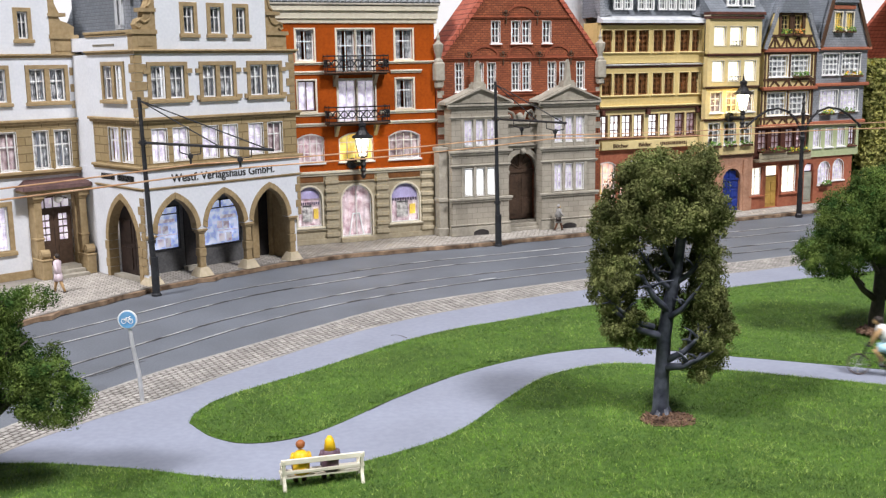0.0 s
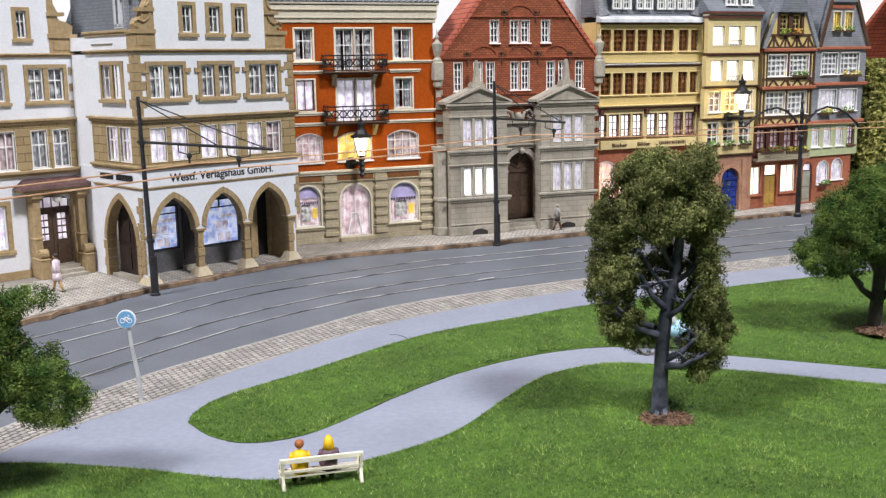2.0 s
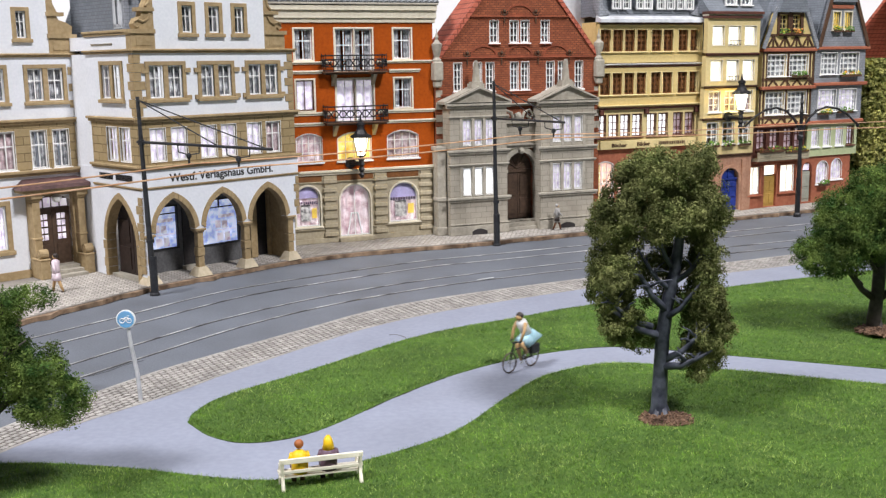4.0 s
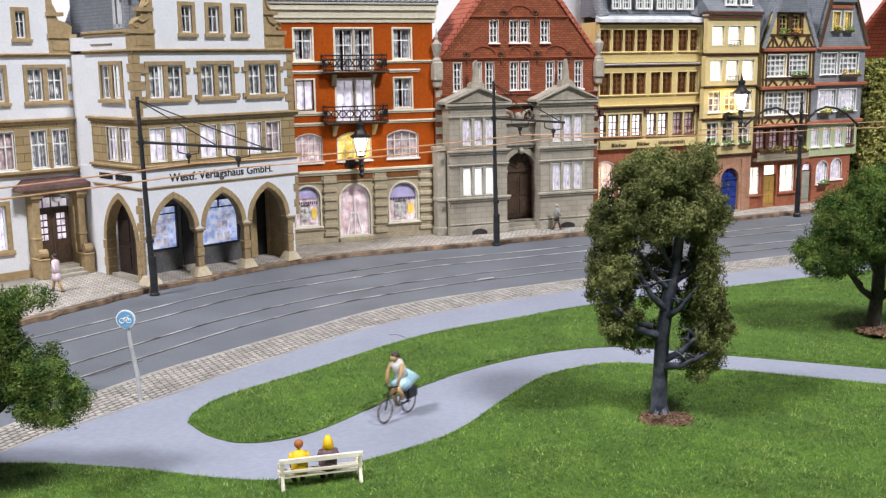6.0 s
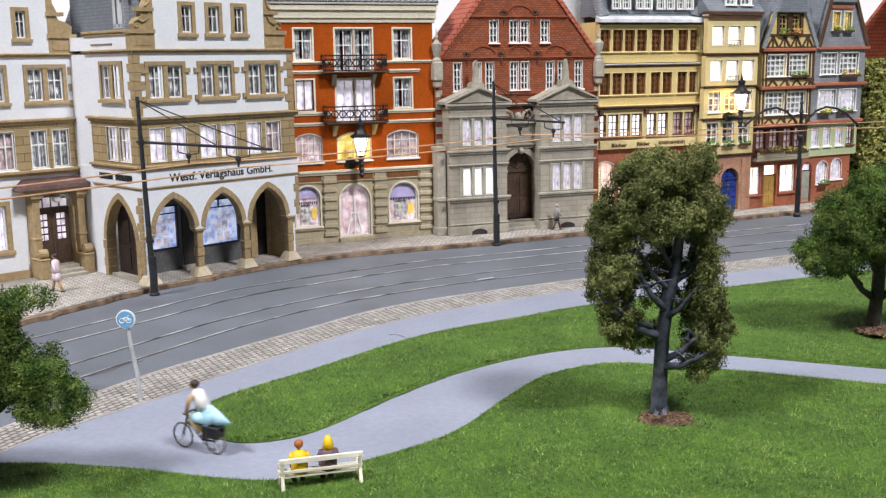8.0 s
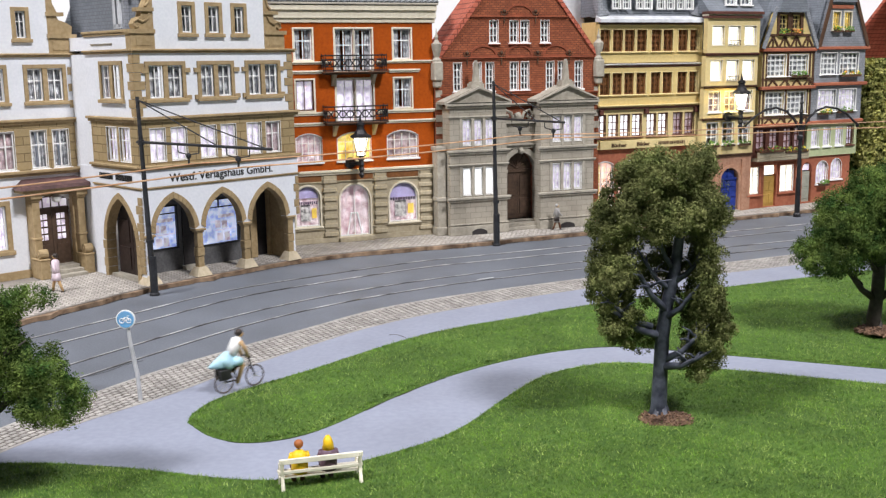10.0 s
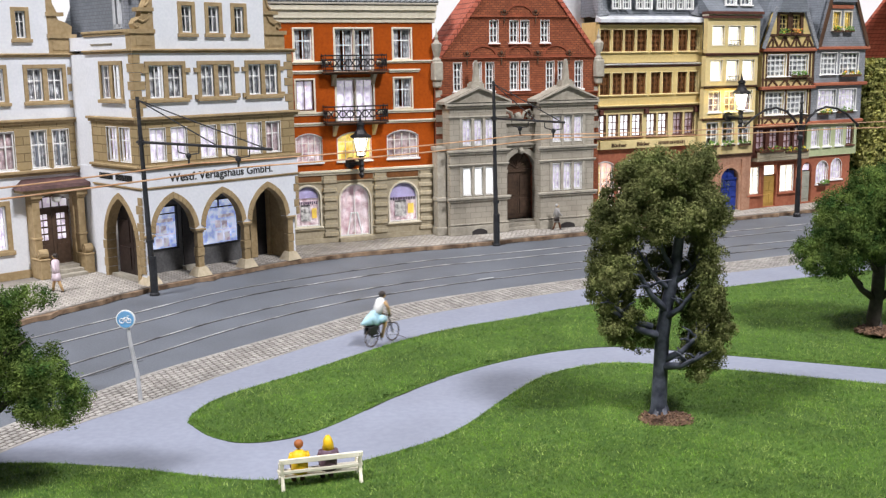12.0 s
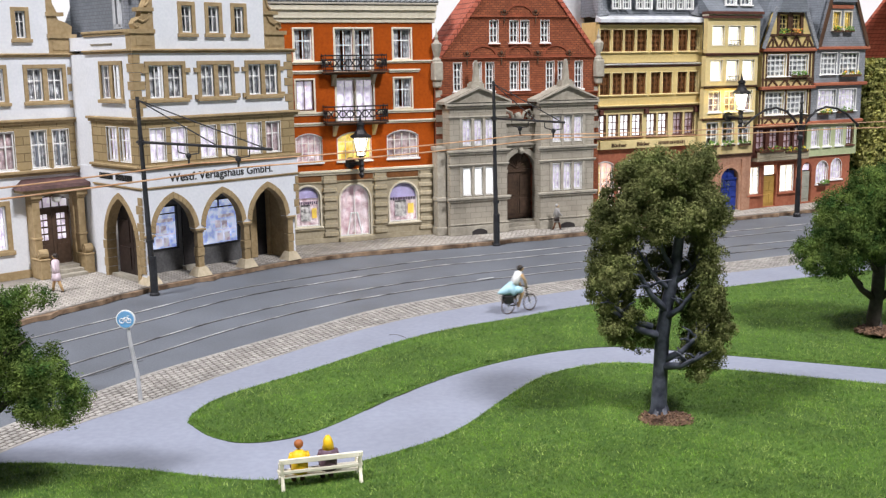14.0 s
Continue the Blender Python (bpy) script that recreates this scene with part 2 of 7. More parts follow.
def finish(name, bm, material, smooth=False):
    for v in bm.verts:
        v.co *= S
    if smooth:
        for fc in bm.faces:
            fc.smooth = True
    me = bpy.data.meshes.new(name)
    bm.to_mesh(me)
    bm.free()
    me.materials.append(material)
    return me


def shared(name, me, parent, label="", m=None):
    ob = new(name, me)
    if parent is not None:
        ob.parent = parent
    if m is not None:
        ob.matrix_basis = m
    if label:
        tagged(ob, label)
    return ob


def thing(name, m, label, category, group="", kind=""):
    ob = new(name)
    ob.empty_display_size = 0.01
    ob.matrix_basis = m
    return tagged(ob, label, category, group, kind)


def box(bm, x0, x1, y0, y1, z0, z1, m=None, taper=0.0):
    t = taper
    vs = [(x0, y0, z0), (x1, y0, z0), (x1, y1, z0), (x0, y1, z0), (x0 + t, y0 + t, z1), (x1 - t, y0 + t, z1), (x1 - t, y1 - t, z1), (x0 + t, y1 - t, z1)]
    vs = [bm.verts.new(m @ Vector(v) if m else v) for v in vs]
    for q in ((0, 3, 2, 1), (4, 5, 6, 7), (0, 1, 5, 4), (1, 2, 6, 5), (2, 3, 7, 6), (3, 0, 4, 7)):
        bm.faces.new([vs[i] for i in q])


def prism(bm, pts, y0, y1, m=None):
    """A polygon in x, z, given depth from y0 to y1."""
    f = [bm.verts.new(m @ Vector((x, y0, z)) if m else (x, y0, z)) for x, z in pts]
    k = [bm.verts.new(m @ Vector((x, y1, z)) if m else (x, y1, z)) for x, z in pts]
    bm.faces.new(f)
    bm.faces.new(k[::-1])
    n = len(pts)
    for i in range(n):
        bm.faces.new((f[i], k[i], k[(i + 1) % n], f[(i + 1) % n]))


def slab(bm, pts, z0, z1):
    """A polygon in plan, given height from z0 to z1."""
    f = [bm.verts.new((x, y, z0)) for x, y in pts]
    k = [bm.verts.new((x, y, z1)) for x, y in pts]
    bm.faces.new(f[::-1])
    bm.faces.new(k)
    n = len(pts)
    for i in range(n):
        bm.faces.new((f[i], f[(i + 1) % n], k[(i + 1) % n], k[i]))


def tube(bm, path, radii, sides=8, cap=True):
    """A round bar along a path; radii: one for all, or one a point."""
    path = [Vector(p) for p in path]
    if not isinstance(radii, (list, tuple)):
        radii = [radii] * len(path)
    rings = []
    up = Vector((0.31, 0.17, 0.93))
    for i, p in enumerate(path):
        d = (path[min(i + 1, len(path) - 1)] - path[max(i - 1, 0)]).normalized()
        if abs(d.dot(up)) > 0.98:
            up = Vector((0.9, 0.3, 0.1))
        a = d.cross(up).normalized()
        b = d.cross(a)
        rings.append([bm.verts.new(p + (a * math.cos(t) + b * math.sin(t)) * radii[i]) for t in [2 * math.pi * k / sides for k in range(sides)]])
    for r, q in zip(rings, rings[1:]):
        for k in range(sides):
            bm.faces.new((r[k], r[(k + 1) % sides], q[(k + 1) % sides], q[k]))
    if cap:
        bm.faces.new(rings[0][::-1])
        bm.faces.new(rings[-1])


def turned(bm, profile, sides=10, x=0.0, y=0.0):
    """A solid of revolution about z; profile of (radius, z)."""
    rings = [[bm.verts.new((x + r * math.cos(2 * math.pi * k / sides), y + r * math.sin(2 * math.pi * k / sides), z)) for k in range(sides)] for r, z in profile]
    for r, q in zip(rings, rings[1:]):
        for k in range(sides):
            bm.faces.new((r[k], r[(k + 1) % sides], q[(k + 1) % sides], q[k]))
    bm.faces.new(rings[0][::-1])
    bm.faces.new(rings[-1])


def blob(bm, c, r, seed=0, sub=2, rough=0.25, squash=(1, 1, 1)):
    got = bmesh.ops.create_icosphere(bm, subdivisions=sub, radius=1.0)
    for v in got["verts"]:
        k = 1 + rough * noise.noise(v.co * 1.7 + Vector((seed * 3.1, seed * 1.7, 0)))
        v.co = Vector(c) + Vector((v.co.x * squash[0], v.co.y * squash[1], v.co.z * squash[2])) * (r * k)


def curve(pts, n=10):
    """A smooth line through plan points."""
    P = [Vector((*p, 0)).to_2d() if len(p) == 2 else Vector(p) for p in pts]
    P = [P[0] * 2 - P[1]] + P + [P[-1] * 2 - P[-2]]
    out = []
    for a, b, c, d in zip(P, P[1:], P[2:], P[3:]):
        for i in range(n):
            t = i / n
            out.append(0.5 * (2 * b + (c - a) * t + (2 * a - 5 * b + 4 * c - d) * t * t + (3 * b - a - 3 * c + d) * t ** 3))
    out.append(P[-2])
    return out


def offset_line(line, d):
    """The line moved sideways, to its right for d > 0."""
    out = []
    for i, p in enumerate(line):
        t = (line[min(i + 1, len(line) - 1)] - line[max(i - 1, 0)]).normalized()
        out.append(p + Vector((t.y, -t.x)) * d)
    return out


# ---- the ground plan ----
kerb_line = curve([(-30, 22), (-22, 36), (-17.6, 43.6), (-14.0, 49.5), (-11.0, 53.0), (-7.9, 56.15), (-4.4, 58.3), (1.9, 60.7), (7.5, 63.4), (19.2, 69.0), (24.6, 71.6), (34, 76.5), (60, 90)])
road_edge = curve([(-20, 14), (-16, 24), (-13.5, 30.2), (-10.8, 35.2), (-8.3, 38.6), (-5.3, 42.3), (-3.0, 45.0), (0.4, 47.5), (7.2, 51.1), (14.9, 54.5), (19.2, 56.5), (30, 61.5), (60, 75)])
path_edge = curve([(-18.5, 14), (-15, 22.5), (-12.6, 28.1), (-11.1, 30.6), (-9.1, 33.2), (-7.7, 35.5), (-5.0, 39.3), (-2.9, 41.9), (0.4, 44.7), (6.9, 48.6), (14.5, 51.8), (18.8, 53.7), (30, 58.8), (60, 72)])
lawn_far = curve([(-7.85, 30.4), (-7.85, 31.4), (-7.2, 33.0), (-4.6, 36.0), (-1.9, 39.3), (0.3, 41.3), (3.2, 43.1), (6.4, 45.1), (13.5, 48.4), (17.0, 49.9), (22.5, 52.1), (34, 57), (60, 69)])
lawn_far_near = curve([(-7.85, 30.4), (-6.8, 29.1), (-5.5, 28.6), (-3.8, 29.5), (-1.6, 32.6), (0.2, 34.8), (2.3, 36.6), (4.5, 37.8), (6.9, 38.2), (10.4, 36.8), (12.4, 36.0), (15.3, 34.8), (22, 32), (32, 28), (44, 24)])
lawn_near = curve([(-24, 16), (-16, 26.5), (-12.3, 27.3), (-9.0, 26.9), (-4.6, 25.8), (-2.2, 27.1), (0.2, 29.2), (2.0, 32.4), (3.4, 34.6), (5.1, 35.8), (6.7, 36.0), (9.9, 35.0), (11.8, 34.2), (14.5, 33.1), (21, 30.4), (30, 26), (40, 20)])
road_mid_a = curve([(-26, 26), (-19.5, 36), (-16.05, 40.45), (-13.4, 44.05), (-9.9, 48.85), (-5.4, 52.5), (-1.0, 55.5), (3, 57.3), (8.6, 59.8), (18.4, 64), (30, 69.2), (60, 83)])
road_mid_b = curve([(-23, 20), (-17, 30.3), (-13.4, 36.05), (-11.8, 38.65), (-8.8, 43.25), (-5.3, 47.0), (-1.0, 50.25), (3.6, 52.75), (7.8, 54.7), (17, 58.6), (30, 64.3), (60, 78)])


def strip_between(bm, a, b, z0, z1):
    slab(bm, [tuple(p) for p in a] + [tuple(p) for p in reversed(b)], z0, z1)


def ground():
    bm = bmesh.new()
    box(bm, -62, 78, -6, 108, -2.0, -0.1)
    tagged(part("ground", bm, M["base"], None), "grey plaster baseboard under the whole model town", "ground", kind="structure")
    bm = bmesh.new()
    strip_between(bm, kerb_line, path_edge, -0.1, 0.0)
    road = tagged(part("road", bm, M["asphalt"], None), "smooth grey model street with inlaid tram rails", "road", kind="structure")
    for mid in (road_mid_a, road_mid_b):
        for d in (-0.825, 0.825):
            for w0, w1, z, name, m in ((-0.085, 0.085, 0.006, "rail_groove", "groove_and_shade"), (-0.07, 0.005, 0.02, "rail", "rail")):
                bm = bmesh.new()
                strip_between(bm, offset_line(mid, d + w0), offset_line(mid, d + w1), -0.05, z)
                part(name, bm, M[m], road)
    bm = bmesh.new()
    strip_between(bm, road_edge, offset_line(path_edge, -0.03), -0.05, 0.012)
    tagged(part("cobble_strip", bm, M["joint"], None), "strip of pale grey setts laid along the street", "paving", kind="structure")
    for line, d in ((road_edge, 0.11), (offset_line(path_edge, -0.14), 0.12)):
        bm = bmesh.new()
        strip_between(bm, line, offset_line(line, d), -0.04, 0.033)
        tagged(part("edging", bm, M["cobble"], None), "narrow pale stone edging of the sett strip", "edging", kind="structure")
    bm = bmesh.new()
    slab(bm, [tuple(p) for p in path_edge] + [(60, 10), (20, 5), (-10, 5)], -0.08, 0.03)
    tagged(part("footpath", bm, M["path"], None), "smooth light grey park footpath", "path", kind="structure")
    # far pavement with its ragged edge
    bm = bmesh.new()
    slab(bm, [tuple(p) for p in offset_line(kerb_line, -0.25)] + [(60, 105), (-60, 105), (-60, 22)], -0.05, 0.24)
    tagged(part("pavement", bm, M["pavejoint"], None), "raised model pavement of small pale slabs before the houses", "pavement", kind="structure")
    bm = bmesh.new()
    outer = [p + Vector((noise.noise(Vector((p.x * 1.3, p.y * 1.3, 3))) * 0.36, noise.noise(Vector((p.x * 1.3, p.y * 1.3, 9))) * 0.36)) for p in kerb_line]
    strip_between(bm, offset_line(kerb_line, -0.27), outer, -0.04, 0.20)
    tagged(part("kerb", bm, M["curb"], None), "rough brown kerb edge of the model pavement", "kerb", kind="structure")
    # Ragged near-black strip laid on the road as the kerb's contact shade.
    bm = bmesh.new()
    wide = [p + (q - p) * (0.4 + 0.9 * abs(noise.noise(Vector((p.x * 2.1, p.y * 2.1, 5))))) for p, q in zip(outer, offset_line(outer, 0.16))]
    strip_between(bm, offset_line(outer, -0.05), wide, -0.03, 0.006)
    part("kerb_gap", bm, M["groove_and_shade"], road, "dark strip on the road, painted for the shade under the kerb")


ground()


def inside(poly, x, y):
    """Which of the plan points lie in the polygon."""
    c = np.zeros(len(x), bool)
    for (x0, y0), (x1, y1) in zip(poly, poly[1:] + poly[:1]):
        if y0 != y1:
            c ^= ((y0 > y) != (y1 > y)) & (x < (x1 - x0) * (y - y0) / (y1 - y0) + x0)
    return c


def edge_gap(poly, x, y):
    """The plan points' distance from the polygon's edge."""
    best = np.full(len(x), 1e9)
    for (x0, y0), (x1, y1) in zip(poly, poly[1:] + poly[:1]):
        dx, dy = x1 - x0, y1 - y0
        t = np.clip(((x - x0) * dx + (y - y0) * dy) / max(1e-9, dx * dx + dy * dy), 0, 1)
        best = np.minimum(best, np.hypot(x0 + dx * t - x, y0 + dy * t - y))
    return best


def swell(poly, x, y, seed, hill):
    """The height of a lawn: low at its edge, softly uneven within."""
    g = edge_gap(poly, x, y)
    wave = 0.75 + 0.25 * np.sin(x * 0.55 + seed) * np.cos(y * 0.47 + 2 * seed) + 0.12 * np.sin(x * 1.3 + y * 0.9)
    bumps = np.sin(x * 2.3 + 1.7 * np.sin(y * 1.1)) * np.sin(y * 2.7 + seed) * 0.16 + np.sin(x * 4.9 + y * 1.3) * np.sin(y * 5.7 - x) * 0.07
    return 0.05 + hill * (1 - np.exp(-g / 1.2)) * (wave + bumps)


def lawn(name, poly, label, step, blades, region, seed, hill):
    """A lawn: a turf sheet with a soft swell, and a flock of fine fibres on it."""
    rnd = np.random.default_rng(seed)
    x0, x1, y0, y1 = region
    bm = bmesh.new()
    slab(bm, poly, -0.02, 0.05)
    nx, ny = int((x1 - x0) / step), int((y1 - y0) / step)
    gx, gy = [a.ravel() for a in np.meshgrid(x0 + np.arange(nx + 1) * step, y0 + np.arange(ny + 1) * step, indexing="ij")]
    ok = inside(poly, gx, gy) & (edge_gap(poly, gx, gy) > 0.08)
    gz = swell(poly, gx, gy, seed, hill)
    grid = {(k // (ny + 1), k % (ny + 1)): bm.verts.new((gx[k], gy[k], gz[k])) for k in np.flatnonzero(ok).tolist()}
    for i, j in list(grid):
        q = [grid.get(k) for k in ((i, j), (i + 1, j), (i + 1, j + 1), (i, j + 1))]
        if all(q):
            bm.faces.new(q)
    base = tagged(part(name, bm, M["turf"], None), label, "lawn", kind="structure")
    n = blades * 3
    x, y = x0 + (x1 - x0) * rnd.random(n), y0 + (y1 - y0) * rnd.random(n) ** 1.4
    keep = np.flatnonzero(inside(poly, x, y))[:blades]
    x, y = x[keep], y[keep]
    n = len(x)
    z = swell(poly, x, y, seed, hill) - 0.03
    a, b = rnd.random(n) * 6.283, rnd.random(n) * 6.283
    ln, w = rnd.uniform(0.05, 0.15, n), rnd.uniform(0.006, 0.012, n)
    lean = rnd.uniform(0.2, 1.2, n) * ln
    v = np.empty((n, 3, 3))
    v[:, 0] = np.stack([x - np.cos(a) * w, y - np.sin(a) * w, z], 1)
    v[:, 1] = np.stack([x + np.cos(a) * w, y + np.sin(a) * w, z], 1)
    v[:, 2] = np.stack([x + np.cos(b) * lean, y + np.sin(b) * lean, z + ln * 0.8], 1)
    pale = rnd.random(n) < 0.09 + 0.15 * (np.sin(x * 1.1 + seed) * np.sin(y * 0.9) > 0.35)
    v[pale, 2, 2] += 0.022
    for name, pick, m, words in (("grass", ~pale, "grass", "short bright green flocked grass fibres on the lawn"), ("pale_grass", pale, "straw", "scattered pale straw-green fibres in the lawn")):
        q = v[pick]
        me = bpy.data.meshes.new(name)
        me.from_pydata((q.reshape(-1, 3) * S).tolist(), [], np.arange(3 * len(q)).reshape(-1, 3).tolist())
        me.materials.append(M[m])
        tagged(new(name, me), words, "grass", kind="stuff")
    return base


far_poly = [tuple(p) for p in lawn_far] + [(60, 30)] + [tuple(p) for p in reversed(lawn_far_near)]
near_poly = [tuple(p) for p in lawn_near] + [(30, 8), (-20, 8)]
lawn("lawn_strip", far_poly, "narrow tongue of bright green lawn between two footpaths", 0.25, 230000, (-8, 26, 28, 54), 5, 0.22)
lawn("lawn_park", near_poly, "broad swelling green lawn under the park trees", 0.25, 430000, (-14, 22, 20, 36.2), 8, 0.32)
def lawn_edges():
    """A pale glue seam along the near lawn's crest, and dark strips painted as the shadow line under the tongue's edge.
    """
    path = bpy.data.objects["footpath"]
    # The edge_gap strips are dark sheets on the path, painted shade.
    for line, x0, x1, d0, d1, m, name in ((lawn_near, 2.6, 8.2, -0.02, -0.2, "seam", "glue_seam"), (lawn_far_near, 5.2, 9.4, -0.05, 0.07, "groove_and_shade", "edge_gap"), (lawn_far_near, -2.6, 0.2, -0.05, 0.05, "groove_and_shade", "edge_gap"), (lawn_far_near, -6.4, -3.6, -0.05, 0.035, "groove_and_shade", "edge_gap")):
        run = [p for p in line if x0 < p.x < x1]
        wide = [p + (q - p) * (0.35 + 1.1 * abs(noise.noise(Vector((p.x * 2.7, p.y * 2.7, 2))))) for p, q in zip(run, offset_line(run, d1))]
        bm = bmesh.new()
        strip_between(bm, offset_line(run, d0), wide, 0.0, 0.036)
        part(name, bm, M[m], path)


lawn_edges()
# ---- tools for houses: local x runs along the front, y into the house, z up from the pavement ----
def outline(w, h, arch=""):
    """An opening's outline, x from 0 to w, z from 0 to h."""
    if not arch:
        return [(0, 0), (w, 0), (w, h), (0, h)]
    pts = [(0, 0), (w, 0)]
    if arch == "round":
        r = w / 2
        pts += [(r + r * math.cos(t), h - r + r * math.sin(t)) for t in [math.pi * k / 12 for k in range(13)]]
    elif arch == "flat":
        rise = 0.16 * w
        R = (w * w / 4 + rise * rise) / (2 * rise)
        a = math.asin(w / 2 / R)
        pts += [(w / 2 + R * math.sin(t), h - R + R * math.cos(t)) for t in [a - 2 * a * k / 10 for k in range(11)]]
    elif arch == "gothic":
        zs = h - 0.75 * w
        side = [(w * (1 - (1 - math.cos(t)) / 2 / (1 - math.cos(1.15))), zs + 0.75 * w * math.sin(t) / math.sin(1.15)) for t in [1.15 * k / 8 for k in range(9)]]
        pts += side + [(w - x, z) for x, z in reversed(side[:-1])]
    return pts


def grown(pts, d):
    """The outline moved outwards by d."""
    out, n = [], len(pts)
    for i in range(n):
        a, b, c = Vector(pts[i - 1]), Vector(pts[i]), Vector(pts[(i + 1) % n])
        if (b - a).length < 1e-6 or (c - b).length < 1e-6:
            out.append(tuple(b))
            continue
        p, q = (b - a).normalized(), (c - b).normalized()
        n1, n2 = Vector((p.y, -p.x)), Vector((q.y, -q.x))
        k = (n1 + n2)
        k = k / max(0.35, k.length_squared / 2)
        out.append((b.x + k.x * d, b.y + k.y * d))
    return out


def clean(pts):
    out = []
    for p in pts:
        if not out or abs(p[0] - out[-1][0]) + abs(p[1] - out[-1][1]) > 1e-5:
            out.append(p)
    if abs(out[0][0] - out[-1][0]) + abs(out[0][1] - out[-1][1]) < 1e-5:
        out.pop()
    return out


def ring(bm, pts, d, y0, y1, m=None):
    """A frame between the outline and the same outline grown by d (inwards where d < 0)."""
    pts = clean(pts)
    o = grown(pts, d)
    n = len(pts)
    L = [[bm.verts.new(m @ Vector((x, y, z)) if m else (x, y, z)) for x, z in q] for q, y in ((pts, y0), (o, y0), (o, y1), (pts, y1))]
    for r, q in ((0, 1), (1, 2), (2, 3), (3, 0)):
        for i in range(n):
            j = (i + 1) % n
            bm.faces.new((L[r][i], L[r][j], L[q][j], L[q][i]))


def holed_wall(bm, s0, s1, z0, z1, y0, y1, holes, m=None):
    """A wall with openings through it. holes: (s0, s1, z0, z1, arch)."""
    zs = sorted({z0, z1, *[min(z1, max(z0, z)) for h in holes for z in h[2:4]]})
    xs = sorted({s0, s1, *[min(s1, max(s0, x)) for h in holes for x in h[0:2]]})
    for a, b in zip(zs, zs[1:]):
        for p, q in zip(xs, xs[1:]):
            if b - a > 1e-4 and q - p > 1e-4 and not any(h[0] < q - 1e-5 and h[1] > p + 1e-5 and h[2] < b - 1e-5 and h[3] > a + 1e-5 for h in holes):
                box(bm, p, q, y0, y1, a, b, m)
    bmesh.ops.remove_doubles(bm, verts=bm.verts, dist=1e-4)
    seen = {}
    bm.verts.index_update()
    for fc in bm.faces:
        seen.setdefault(tuple(sorted(v.index for v in fc.verts)), []).append(fc)
    bmesh.ops.delete(bm, geom=[f for fs in seen.values() if len(fs) > 1 for f in fs], context="FACES_ONLY")
    for h in holes:
        if len(h) > 4 and h[4]:
            w, ht = h[1] - h[0], h[3] - h[2]
            o = clean(outline(w, ht, h[4]))
            top = [(h[0] + x, h[2] + z) for x, z in o[1:] + o[:1]]
            arc = [p for p in top if p[1] > h[2] + 1e-4]
            mid = h[0] + w / 2
            right = [p for p in arc if p[0] >= mid - 1e-4]
            left = [p for p in arc if p[0] <= mid + 1e-4]
            if right[-1][0] > mid + 1e-4:
                right.append((mid, h[3]))
            prism(bm, clean(right + [(h[1], h[3])]), y0, y1, m)
            prism(bm, clean([(h[0], h[3])] + left), y0, y1, m)
    bmesh.ops.remove_doubles(bm, verts=bm.verts, dist=1e-4)


STORE = {}


def stored(key, make):
    if key not in STORE:
        STORE[key] = make()
    return STORE[key]


def mesh_of(name, material, fill):
    bm = bmesh.new()
    fill(bm)
    bmesh.ops.recalc_face_normals(bm, faces=bm.faces)
    return finish(name, bm, M[material])


